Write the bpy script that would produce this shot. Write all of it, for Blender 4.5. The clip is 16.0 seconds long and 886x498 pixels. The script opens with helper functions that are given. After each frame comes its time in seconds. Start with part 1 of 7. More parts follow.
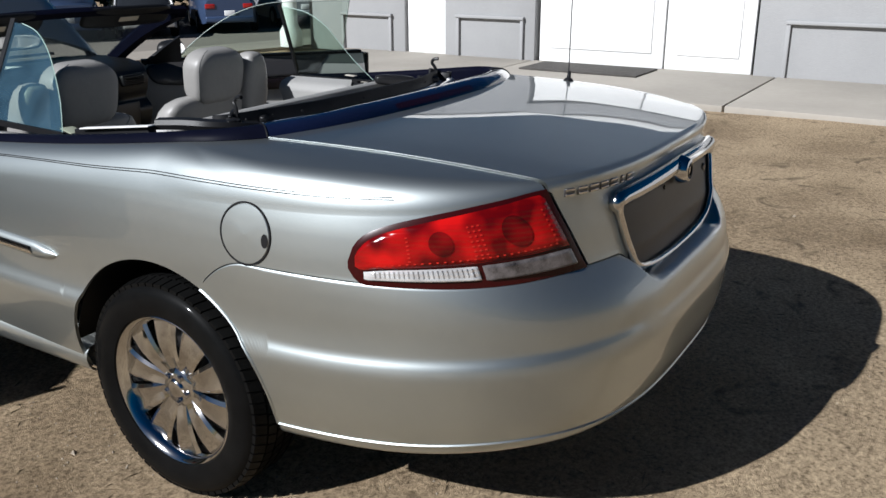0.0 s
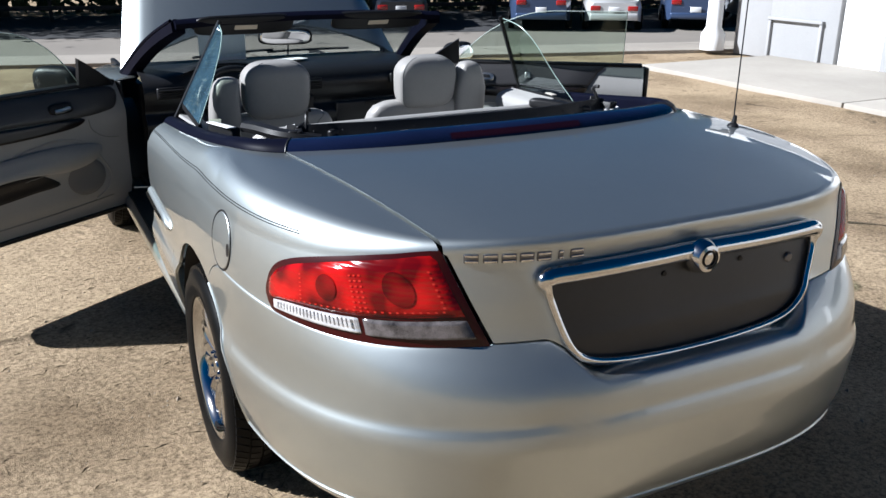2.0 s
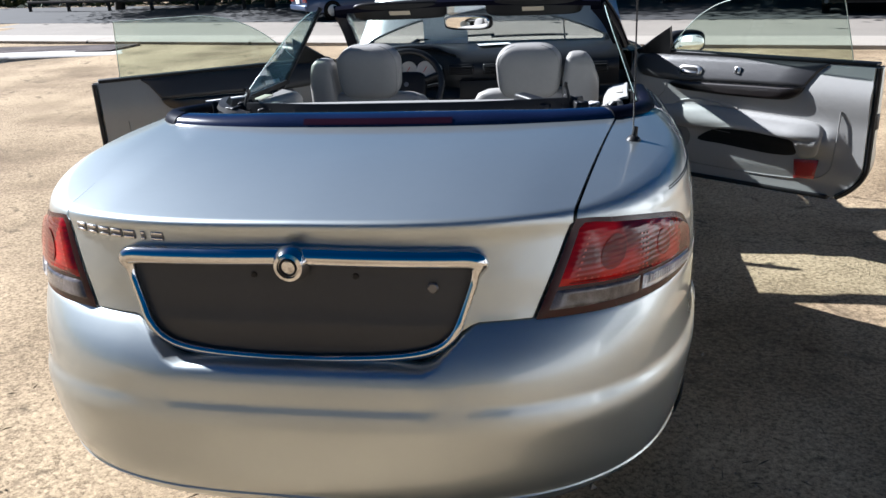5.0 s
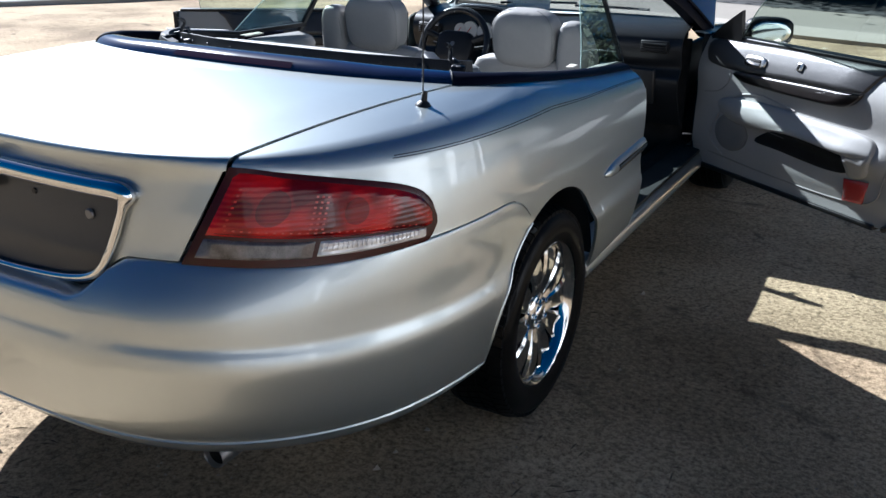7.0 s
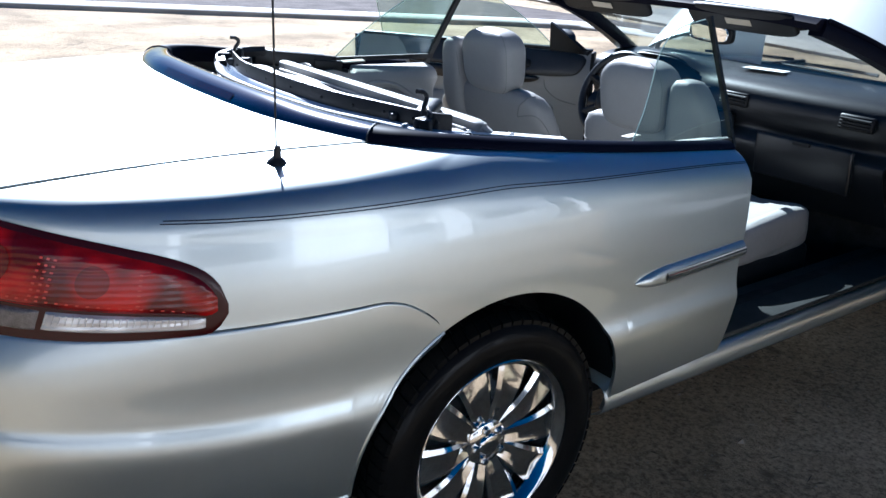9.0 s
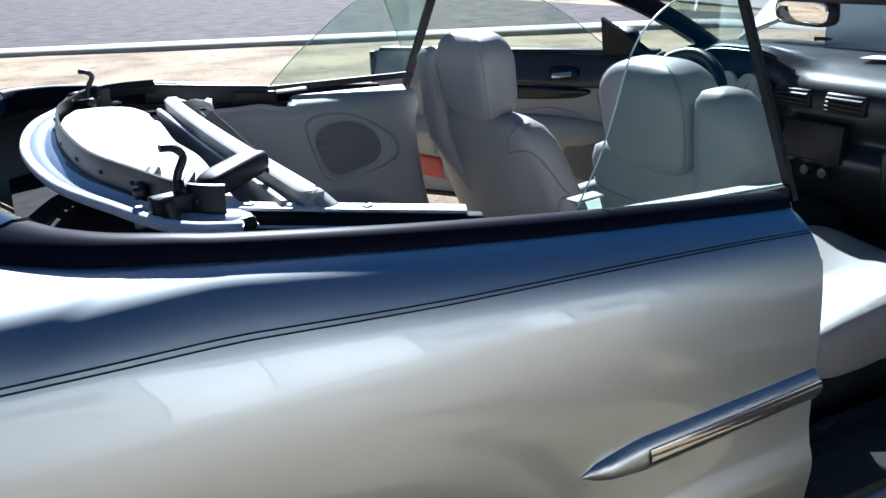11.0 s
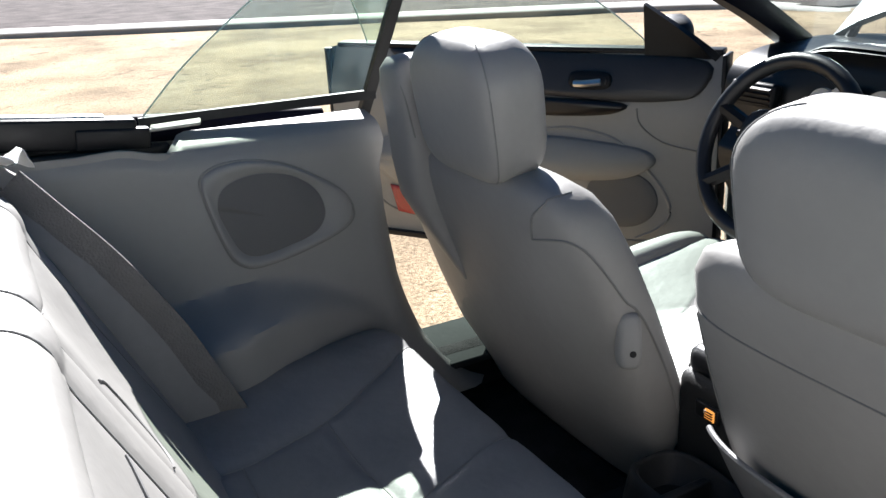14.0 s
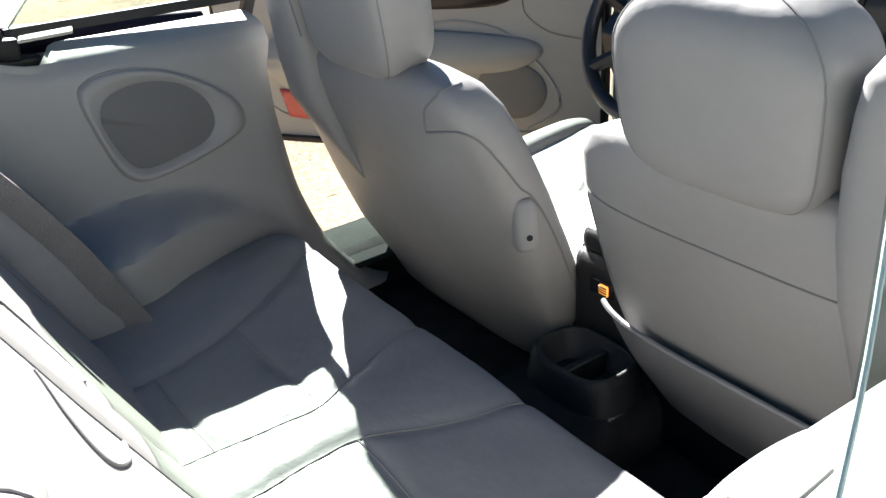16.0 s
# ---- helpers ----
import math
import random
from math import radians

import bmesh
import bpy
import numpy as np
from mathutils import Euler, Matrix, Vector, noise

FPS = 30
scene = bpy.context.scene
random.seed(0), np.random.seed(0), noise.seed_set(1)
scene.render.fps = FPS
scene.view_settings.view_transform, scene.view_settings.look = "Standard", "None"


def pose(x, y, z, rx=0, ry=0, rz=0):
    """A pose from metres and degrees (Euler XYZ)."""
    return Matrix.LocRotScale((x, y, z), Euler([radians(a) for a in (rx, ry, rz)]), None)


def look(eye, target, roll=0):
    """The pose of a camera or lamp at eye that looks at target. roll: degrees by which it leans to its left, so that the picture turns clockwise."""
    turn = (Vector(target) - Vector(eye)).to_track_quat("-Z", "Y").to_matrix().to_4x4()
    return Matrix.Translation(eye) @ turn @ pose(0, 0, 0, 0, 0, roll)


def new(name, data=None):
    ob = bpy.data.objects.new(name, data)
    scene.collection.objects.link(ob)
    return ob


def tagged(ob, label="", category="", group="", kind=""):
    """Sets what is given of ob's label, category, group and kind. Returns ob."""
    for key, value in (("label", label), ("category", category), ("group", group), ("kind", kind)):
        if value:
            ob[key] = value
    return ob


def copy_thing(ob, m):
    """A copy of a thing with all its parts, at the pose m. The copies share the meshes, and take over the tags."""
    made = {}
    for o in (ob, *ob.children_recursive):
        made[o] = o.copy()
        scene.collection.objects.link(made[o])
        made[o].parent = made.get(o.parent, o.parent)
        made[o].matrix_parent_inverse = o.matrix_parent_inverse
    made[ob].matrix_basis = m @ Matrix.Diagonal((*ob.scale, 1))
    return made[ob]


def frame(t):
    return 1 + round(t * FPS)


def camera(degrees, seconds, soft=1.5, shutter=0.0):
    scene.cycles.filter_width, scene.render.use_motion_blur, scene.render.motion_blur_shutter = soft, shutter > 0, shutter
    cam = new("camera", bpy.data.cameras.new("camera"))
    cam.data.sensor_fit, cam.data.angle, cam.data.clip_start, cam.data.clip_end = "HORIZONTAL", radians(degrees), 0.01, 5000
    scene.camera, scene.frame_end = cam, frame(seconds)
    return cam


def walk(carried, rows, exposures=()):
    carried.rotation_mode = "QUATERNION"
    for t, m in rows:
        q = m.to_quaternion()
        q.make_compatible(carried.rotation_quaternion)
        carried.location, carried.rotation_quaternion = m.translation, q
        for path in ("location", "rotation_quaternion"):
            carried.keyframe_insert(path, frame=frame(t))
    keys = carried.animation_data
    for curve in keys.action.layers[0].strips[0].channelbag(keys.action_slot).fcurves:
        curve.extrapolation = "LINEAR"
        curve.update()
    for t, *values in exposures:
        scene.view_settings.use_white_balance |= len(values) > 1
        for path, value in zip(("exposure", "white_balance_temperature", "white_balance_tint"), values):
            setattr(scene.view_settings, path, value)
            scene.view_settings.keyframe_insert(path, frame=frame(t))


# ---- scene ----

# camera and its walk
cam = camera(54.0, 16.0, soft=1.5)
PATH = [
    (0.0, pose(-2.287, -0.578, 1.462, 70.88, 0.19, -58.10)),
    (0.5, pose(-2.098, -0.785, 1.515, 70.22, 0.03, -50.91)),
    (1.0, pose(-1.815, -0.959, 1.501, 70.35, 0.10, -41.40)),
    (1.5, pose(-1.601, -1.115, 1.531, 70.26, -0.38, -34.28)),
    (2.0, pose(-1.306, -1.250, 1.540, 70.42, -0.25, -26.63)),
    (2.5, pose(-0.985, -1.382, 1.574, 70.18, 0.18, -19.71)),
    (3.0, pose(-0.689, -1.462, 1.595, 70.22, 0.30, -13.86)),
    (3.2, pose(-0.562, -1.496, 1.574, 70.59, 0.62, -11.50)),
    (5.3, pose(0.800, -1.498, 1.499, 69.82, 2.21, 12.99)),
    (5.5, pose(0.921, -1.454, 1.489, 69.53, 1.75, 15.18)),
    (6.0, pose(1.221, -1.364, 1.487, 68.78, 1.06, 19.94)),
    (6.5, pose(1.517, -1.210, 1.453, 68.60, 0.29, 24.72)),
    (7.0, pose(1.731, -1.013, 1.429, 68.60, -0.78, 29.15)),
    (7.5, pose(1.915, -0.766, 1.407, 69.35, -1.38, 34.80)),
    (8.0, pose(2.068, -0.495, 1.414, 69.75, -1.82, 41.85)),
    (8.5, pose(2.139, -0.229, 1.405, 70.37, -2.46, 47.92)),
    (8.7, pose(2.158, -0.123, 1.420, 70.09, -2.80, 50.54)),
    (10.8, pose(1.747, 0.919, 1.310, 70.87, 2.10, 61.80)),
    (11.0, pose(1.683, 1.018, 1.296, 70.94, 2.75, 62.71)),
    (11.5, pose(1.520, 1.154, 1.280, 70.83, 3.32, 63.56)),
    (12.0, pose(1.329, 1.263, 1.264, 70.64, 3.46, 64.23)),
    (12.5, pose(1.188, 1.349, 1.267, 70.03, 4.05, 64.90)),
    (13.0, pose(1.037, 1.446, 1.251, 70.10, 4.74, 65.65)),
    (13.5, pose(0.919, 1.470, 1.240, 70.11, 3.75, 64.67)),
    (14.0, pose(0.842, 1.457, 1.244, 69.61, 2.64, 61.56)),
    (14.5, pose(0.825, 1.443, 1.247, 68.98, 2.47, 57.82)),
    (15.0, pose(0.840, 1.435, 1.249, 67.52, 2.51, 54.73)),
    (15.5, pose(0.849, 1.438, 1.243, 65.53, 2.71, 53.52)),
    (16.0, pose(0.862, 1.445, 1.239, 62.88, 3.61, 53.90)),
]
walk(cam, PATH, exposures=[(0.0, 0.52, 6000, 10), (1.5, 0.95, 5850, 10), (3.0, 1.66, 5700, 10), (5.5, 1.76, 5850, 11), (7.0, 1.87, 5600, 10), (8.5, 2.08, 5300, 10), (11.0, 1.96, 5450, 10), (12.0, 1.90, 5700, 11), (13.0, 1.86, 6050, 12), (14.0, 2.16, 6200, 11), (15.0, 2.48, 6250, 10), (16.0, 2.86, 6350, 10)])

# world, sun
SUN_DIR = Vector((-1.307, 0.494, 1.0)).normalized()
world = bpy.data.worlds.new("sky")
scene.world = world
world.use_nodes = True
wn = world.node_tree.nodes
sky = wn.new("ShaderNodeTexSky")
sky.sky_type = "NISHITA"
sky.sun_disc = False
sky.sun_elevation = math.asin(SUN_DIR.z)
sky.sun_rotation = math.atan2(SUN_DIR.x, SUN_DIR.y)
sky.air_density = 1.0
sky.dust_density = 1.0
sky.ozone_density = 4.0
wn["Background"].inputs["Strength"].default_value = 0.0130
deep = wn.new("ShaderNodeHueSaturation")
deep.inputs["Saturation"].default_value = 1.70
world.node_tree.links.new(sky.outputs["Color"], deep.inputs["Color"])
world.node_tree.links.new(deep.outputs["Color"], wn["Background"].inputs["Color"])
sun = new("sun", bpy.data.lights.new("sun", "SUN"))
sun.data.energy = 4.7
sun.data.angle = radians(0.55)
sun.data.color = (1.0, 0.975, 0.935)
sun.matrix_world = look(SUN_DIR * 30, (0, 0, 0))


# materials
def principled(name, color, rough=0.5, metal=0.0, coat=0.0, spec=0.5, vary=0.0, scale=8.0, bump=0.0, bump_scale=200.0, coat_rough=0.03, rough_vary=0.0):
    """A Principled material whose colour drifts by vary at two scales, with a fine bump."""
    m = bpy.data.materials.new(name)
    m.use_nodes = True
    nt = m.node_tree
    b = nt.nodes["Principled BSDF"]
    b.inputs["Base Color"].default_value = (*color, 1)
    b.inputs["Roughness"].default_value = rough
    b.inputs["Metallic"].default_value = metal
    b.inputs["Coat Weight"].default_value = coat
    b.inputs["Coat Roughness"].default_value = coat_rough
    b.inputs["Specular IOR Level"].default_value = spec
    co = nt.nodes.new("ShaderNodeTexCoord")
    if vary or rough_vary:
        n1 = nt.nodes.new("ShaderNodeTexNoise")
        n1.inputs["Scale"].default_value = scale
        n1.inputs["Detail"].default_value = 6
        n2 = nt.nodes.new("ShaderNodeTexNoise")
        n2.inputs["Scale"].default_value = scale * 12
        n2.inputs["Detail"].default_value = 3
        mix = nt.nodes.new("ShaderNodeMath")
        mix.operation = "MULTIPLY_ADD"
        mix.inputs[1].default_value = 0.4
        nt.links.new(co.outputs["Object"], n1.inputs["Vector"])
        nt.links.new(co.outputs["Object"], n2.inputs["Vector"])
        nt.links.new(n2.outputs["Fac"], mix.inputs[0])
        nt.links.new(n1.outputs["Fac"], mix.inputs[2])
        if vary:
            r = nt.nodes.new("ShaderNodeValToRGB")
            r.color_ramp.elements[0].position, r.color_ramp.elements[1].position = 0.4, 1.0
            r.color_ramp.elements[0].color = (*[c * (1 - vary) for c in color], 1)
            r.color_ramp.elements[1].color = (*[min(1, c * (1 + vary)) for c in color], 1)
            nt.links.new(mix.outputs[0], r.inputs[0])
            nt.links.new(r.outputs[0], b.inputs["Base Color"])
        if rough_vary:
            mr = nt.nodes.new("ShaderNodeMapRange")
            mr.inputs["From Min"].default_value, mr.inputs["From Max"].default_value = 0.4, 1.0
            mr.inputs["To Min"].default_value, mr.inputs["To Max"].default_value = rough - rough_vary, rough + rough_vary
            nt.links.new(mix.outputs[0], mr.inputs[0])
            nt.links.new(mr.outputs[0], b.inputs["Roughness"])
    if bump:
        nb = nt.nodes.new("ShaderNodeTexNoise")
        nb.inputs["Scale"].default_value = bump_scale
        nb.inputs["Detail"].default_value = 4
        bp = nt.nodes.new("ShaderNodeBump")
        bp.inputs["Strength"].default_value = bump
        bp.inputs["Distance"].default_value = 0.01
        nt.links.new(co.outputs["Object"], nb.inputs["Vector"])
        nt.links.new(nb.outputs["Fac"], bp.inputs["Height"])
        nt.links.new(bp.outputs[0], b.inputs["Normal"])
    return m


def node_of(m):
    return m.node_tree.nodes["Principled BSDF"]


def glass_like(name, color, rough=0.0, sky_film=0.0):
    """Thin tinted pane: mostly clear with a mirror gloss by Fresnel."""
    m = bpy.data.materials.new(name)
    m.use_nodes = True
    nt = m.node_tree
    nt.nodes.remove(nt.nodes["Principled BSDF"])
    tr = nt.nodes.new("ShaderNodeBsdfTransparent")
    tr.inputs["Color"].default_value = (*color, 1)
    gl = nt.nodes.new("ShaderNodeBsdfGlossy")
    gl.inputs["Roughness"].default_value = rough
    gl.inputs["Color"].default_value = (0.9, 0.95, 1.0, 1)
    lw = nt.nodes.new("ShaderNodeLayerWeight")
    lw.inputs["Blend"].default_value = 0.5
    pw = nt.nodes.new("ShaderNodeMath")
    pw.operation, pw.inputs[1].default_value = "POWER", 3.5
    fr = nt.nodes.new("ShaderNodeMath")
    fr.operation, fr.inputs[1].default_value, fr.inputs[2].default_value = "MULTIPLY_ADD", 0.65, 0.030
    nt.links.new(lw.outputs["Facing"], pw.inputs[0])
    nt.links.new(pw.outputs[0], fr.inputs[0])
    mx = nt.nodes.new("ShaderNodeMixShader")
    nt.links.new(fr.outputs[0], mx.inputs[0])
    nt.links.new(tr.outputs[0], mx.inputs[1])
    nt.links.new(gl.outputs[0], mx.inputs[2])
    last = mx
    if sky_film:
        # dust smears, coloured blue for the sky's reflection on the pane
        du = nt.nodes.new("ShaderNodeBsdfDiffuse")
        du.inputs["Color"].default_value = (0.22, 0.42, 0.62, 1)
        co = nt.nodes.new("ShaderNodeTexCoord")
        no = nt.nodes.new("ShaderNodeTexNoise")
        no.inputs["Scale"].default_value, no.inputs["Detail"].default_value = 9, 4
        am = nt.nodes.new("ShaderNodeMath")
        am.operation, am.inputs[1].default_value = "MULTIPLY", sky_film * 2
        last = nt.nodes.new("ShaderNodeMixShader")
        nt.links.new(co.outputs["Object"], no.inputs["Vector"])
        nt.links.new(no.outputs["Fac"], am.inputs[0])
        nt.links.new(am.outputs[0], last.inputs[0])
        nt.links.new(mx.outputs[0], last.inputs[1])
        nt.links.new(du.outputs[0], last.inputs[2])
    nt.links.new(last.outputs[0], nt.nodes["Material Output"].inputs["Surface"])
    return m


PAINT = principled("silver_paint", (0.455, 0.490, 0.488), rough=0.42, metal=0.965, coat=1.0, vary=0.03, scale=3, bump=0.015, bump_scale=900, coat_rough=0.012)
node_of(PAINT).inputs["Coat IOR"].default_value = 1.6
CHROME = principled("chrome", (0.62, 0.615, 0.61), rough=0.10, metal=1.0, rough_vary=0.03, scale=20)
SEALN = principled("dark_rubber_seal", (0.0035, 0.004, 0.010), rough=0.42, spec=0.03, vary=0.2, scale=9)
NAVY = principled("navy_trim", (0.006, 0.009, 0.030), rough=0.16, coat=1.0, coat_rough=0.04, vary=0.2, scale=6)
BLACK = principled("black_plastic", (0.010, 0.010, 0.011), rough=0.42, spec=0.25, bump=0.08, bump_scale=500, vary=0.3, scale=10)
BLACKCLOTH = principled("black_roof_cloth", (0.007, 0.007, 0.008), rough=0.9, spec=0.05, bump=0.08, bump_scale=300, vary=0.3, scale=14)
CLOTHBLACK = principled("black_carpet", (0.022, 0.021, 0.021), rough=0.95, spec=0.1, bump=0.5, bump_scale=400, vary=0.5, scale=20)
RUBBER = principled("tyre_rubber", (0.005, 0.005, 0.005), rough=0.45, spec=0.03, coat=0.09, coat_rough=0.07, bump=0.03, bump_scale=300, vary=0.35, scale=14)
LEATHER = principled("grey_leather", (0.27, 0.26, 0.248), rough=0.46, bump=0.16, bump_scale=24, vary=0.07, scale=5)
# darker copy of the leather, with the shade low in the cabin in its colour
LEATHERSHADE = principled("grey_leather_painted_shade", (0.20, 0.198, 0.200), rough=0.5, bump=0.30, bump_scale=20, vary=0.10, scale=5)
SEAM = principled("seam_thread", (0.20, 0.195, 0.19), rough=0.7)
PANELG = principled("moulded_grey_trim", (0.27, 0.265, 0.255), rough=0.55, bump=0.1, bump_scale=500, vary=0.05, scale=5)
VINYL = principled("black_vinyl", (0.026, 0.025, 0.026), rough=0.40, spec=0.6, vary=0.15, scale=6, bump=0.12, bump_scale=400)
MESHG = principled("speaker_cloth", (0.15, 0.148, 0.145), rough=0.8, bump=0.4, bump_scale=900)
LINER = principled("white_well_liner", (0.72, 0.71, 0.69), rough=0.75, vary=0.06, scale=7, bump=0.1, bump_scale=60)
PLATEBK = principled("plate_recess_grey", (0.030, 0.031, 0.033), rough=0.42, vary=0.15, scale=6)
GLASS = glass_like("green_glass", (0.81, 0.87, 0.83))
FILMGLASS = glass_like("glass_with_sky_film", (0.85, 0.91, 0.85), sky_film=0.06)
WSGLASS = glass_like("windscreen_glass", (0.94, 0.975, 0.955))
MIRROR = principled("mirror", (0.9, 0.9, 0.9), rough=0.01, metal=1.0)
DASHG = principled("dash_charcoal", (0.013, 0.0135, 0.0155), rough=0.33, spec=0.4, bump=0.06, bump_scale=350, vary=0.15, scale=6)
BURL = principled("dark_burl", (0.006, 0.003, 0.003), rough=0.36, coat=0.15, vary=0.5, scale=30)
SATIN = principled("satin_chrome", (0.72, 0.70, 0.67), rough=0.30, metal=1.0)
STEEL = principled("zinc_steel", (0.5, 0.5, 0.5), rough=0.35, metal=0.9, vary=0.15, scale=20)
WHITEP = principled("white_plastic", (0.75, 0.75, 0.74), rough=0.5)
PAPER = principled("white_paper", (0.8, 0.8, 0.8), rough=0.8)
REDREF = principled("red_reflector", (0.36, 0.010, 0.007), rough=0.25, coat=0.8, bump=0.4, bump_scale=300)


# mesh tools
def mesh_ob(name, verts, faces, mat, parent=None, smooth=True, label="", kind=""):
    me = bpy.data.meshes.new(name)
    me.from_pydata([tuple(map(float, v)) for v in verts], [], [tuple(map(int, f)) for f in faces])
    me.update()
    bm = bmesh.new()
    bm.from_mesh(me)
    bmesh.ops.recalc_face_normals(bm, faces=bm.faces)
    bm.to_mesh(me)
    bm.free()
    if smooth:
        me.shade_smooth()
    me.materials.append(mat)
    ob = new(name, me)
    ob.parent = parent
    if label:
        ob["label"] = label
    if kind:
        ob["kind"] = kind
    return ob


def part(name, bm, mat, parent=None, label="", smooth=False):
    """Link a bmesh as one mesh object under a thing or a part."""
    me = bpy.data.meshes.new(name)
    bm.to_mesh(me)
    bm.free()
    if smooth:
        me.shade_smooth()
    me.materials.append(mat)
    ob = new(name, me)
    ob.parent = parent
    if label:
        ob["label"] = label
    return ob


def thing(name, label, category, group="", m=None, kind=""):
    ob = new(name)
    ob.empty_display_size = 0.1
    if m is not None:
        ob.matrix_world = m
    return tagged(ob, label, category, group, kind)


def harden(ob, degrees=35):
    """Split shading at creases sharper than the angle."""
    ob.data.set_sharp_from_angle(angle=radians(degrees))
    return ob


def sheet(name, P, mat, parent=None, thick=0.0, label="", wrap_u=False, wrap_v=False, inward=None, sharp=0, kind=""):
    """A grid of points P[i, j] as a skin, or as a shell of a thickness towards its inside."""
    P = np.asarray(P, float)
    ni, nj = P.shape[:2]
    idx = np.arange(ni * nj).reshape(ni, nj)
    iu = np.concatenate([idx, idx[:1]], 0) if wrap_u else idx
    iu = np.concatenate([iu, iu[:, :1]], 1) if wrap_v else iu
    quads = np.stack([iu[:-1, :-1], iu[1:, :-1], iu[1:, 1:], iu[:-1, 1:]], -1).reshape(-1, 4)
    verts = P.reshape(-1, 3)
    faces = [tuple(q) for q in quads]
    if thick:
        du = np.roll(P, -1, 0) - np.roll(P, 1, 0) if wrap_u else np.gradient(P, axis=0)
        dv = np.roll(P, -1, 1) - np.roll(P, 1, 1) if wrap_v else np.gradient(P, axis=1)
        n = np.cross(du, dv)
        n /= np.maximum(np.linalg.norm(n, axis=2, keepdims=True), 1e-9)
        if inward is not None:
            s = np.sign(((np.asarray(inward) - P) * n).sum(2, keepdims=True).mean()) or 1
            n = n * s
        Q = P + n * thick
        k = ni * nj
        verts = np.concatenate([verts, Q.reshape(-1, 3)])
        faces += [tuple(q[::-1] + k) for q in quads]
        edges = []
        if not wrap_u:
            edges += [idx[0, :], idx[-1, :]]
        if not wrap_v:
            edges += [idx[:, 0], idx[:, -1]]
        for e in edges:
            faces += [(e[i], e[i + 1], e[i + 1] + k, e[i] + k) for i in range(len(e) - 1)]
    ob = mesh_ob(name, verts, faces, mat, parent, True, label, kind)
    if sharp:
        harden(ob, sharp)
    elif thick:
        harden(ob, 50)
    return ob


def smooth_line(pts, n, closed=False):
    """A Catmull-Rom line through points, n samples a span."""
    p = np.asarray(pts, float)
    m = len(p)
    out = []
    for i in range(m if closed else m - 1):
        a, b, c, d = (p[(i - 1) % m], p[i], p[(i + 1) % m], p[(i + 2) % m]) if closed else (
            p[max(i - 1, 0)], p[i], p[i + 1], p[min(i + 2, m - 1)])
        for k in range(n):
            t = k / n
            out.append(0.5 * (2 * b + (c - a) * t + (2 * a - 5 * b + 4 * c - d) * t * t + (3 * b - a - 3 * c + d) * t ** 3))
    if not closed:
        out.append(p[-1])
    return np.array(out)


def sweep(name, line, section, mat, parent=None, closed=False, up=(0, 0, 1), label="", cap=True, scale=None, sharp=40):
    """Sweep a closed section (points across, up) along a line."""
    L = np.asarray(line, float)
    S = np.asarray(section, float)
    t = np.roll(L, -1, 0) - np.roll(L, 1, 0) if closed else np.gradient(L, axis=0)
    t /= np.maximum(np.linalg.norm(t, axis=1, keepdims=True), 1e-9)
    up = np.asarray(up, float)
    side = np.cross(t, up)
    side /= np.maximum(np.linalg.norm(side, axis=1, keepdims=True), 1e-9)
    u2 = np.cross(side, t)
    k = np.ones(len(L)) if scale is None else np.asarray(scale, float)
    P = L[:, None] + k[:, None, None] * (side[:, None] * S[None, :, :1] + u2[:, None] * S[None, :, 1:2])
    m, n = P.shape[:2]
    idx = np.arange(m * n).reshape(m, n)
    faces = []
    for i in range(m if closed else m - 1):
        a, b = idx[i], idx[(i + 1) % m]
        faces += [(a[j], a[(j + 1) % n], b[(j + 1) % n], b[j]) for j in range(n)]
    if cap and not closed:
        faces += [tuple(idx[0]), tuple(idx[-1][::-1])]
    return harden(mesh_ob(name, P.reshape(-1, 3), faces, mat, parent, True, label), sharp)


def ring(r, n=10, sy=1.0):
    return [(r * math.cos(2 * math.pi * i / n), r * sy * math.sin(2 * math.pi * i / n)) for i in range(n)]


def tube(name, pts, r, mat, parent=None, n=10, label="", smooth=0, up=(0, 0, 1), closed=False, scale=None):
    L = smooth_line(pts, smooth, closed) if smooth else np.asarray(pts, float)
    return sweep(name, L, ring(r, n), mat, parent, closed, up, label, scale=scale)


def rbox(name, size, mat, parent=None, loc=(0, 0, 0), rot=(0, 0, 0), bevel=0.01, seg=2, label="", shape=None):
    """A box with rounded edges; shape(v) may taper or bend its corners."""
    bm = bmesh.new()
    bmesh.ops.create_cube(bm, size=1)
    for v in bm.verts:
        v.co = Vector((v.co.x * size[0], v.co.y * size[1], v.co.z * size[2]))
        if shape:
            v.co = Vector(shape(v.co))
    if bevel:
        bmesh.ops.bevel(bm, geom=bm.edges[:], offset=bevel, segments=seg, profile=0.5, affect="EDGES")
    bm.transform(pose(*loc, *rot))
    ob = part(name, bm, mat, parent, label, smooth=bevel > 0)
    return harden(ob, 50) if bevel else ob


def lathe(name, prof, mat, parent=None, m=None, n=32, label="", sharp=35):
    """Turn a profile of (radius, height) round the z axis, then place it by m."""
    a = np.linspace(0, 2 * math.pi, n, endpoint=False)
    pr = np.asarray(prof, float)
    P = np.stack([pr[None, :, 0] * np.cos(a)[:, None], pr[None, :, 0] * np.sin(a)[:, None], np.broadcast_to(pr[None, :, 1], (n, len(pr)))], -1)
    if m is not None:
        P = P @ np.array(m.to_3x3()).T + np.array(m.translation)
    return sheet(name, P, mat, parent, label=label, wrap_u=True, sharp=sharp)


def se(c, e):
    return np.sign(c) * np.abs(c) ** e


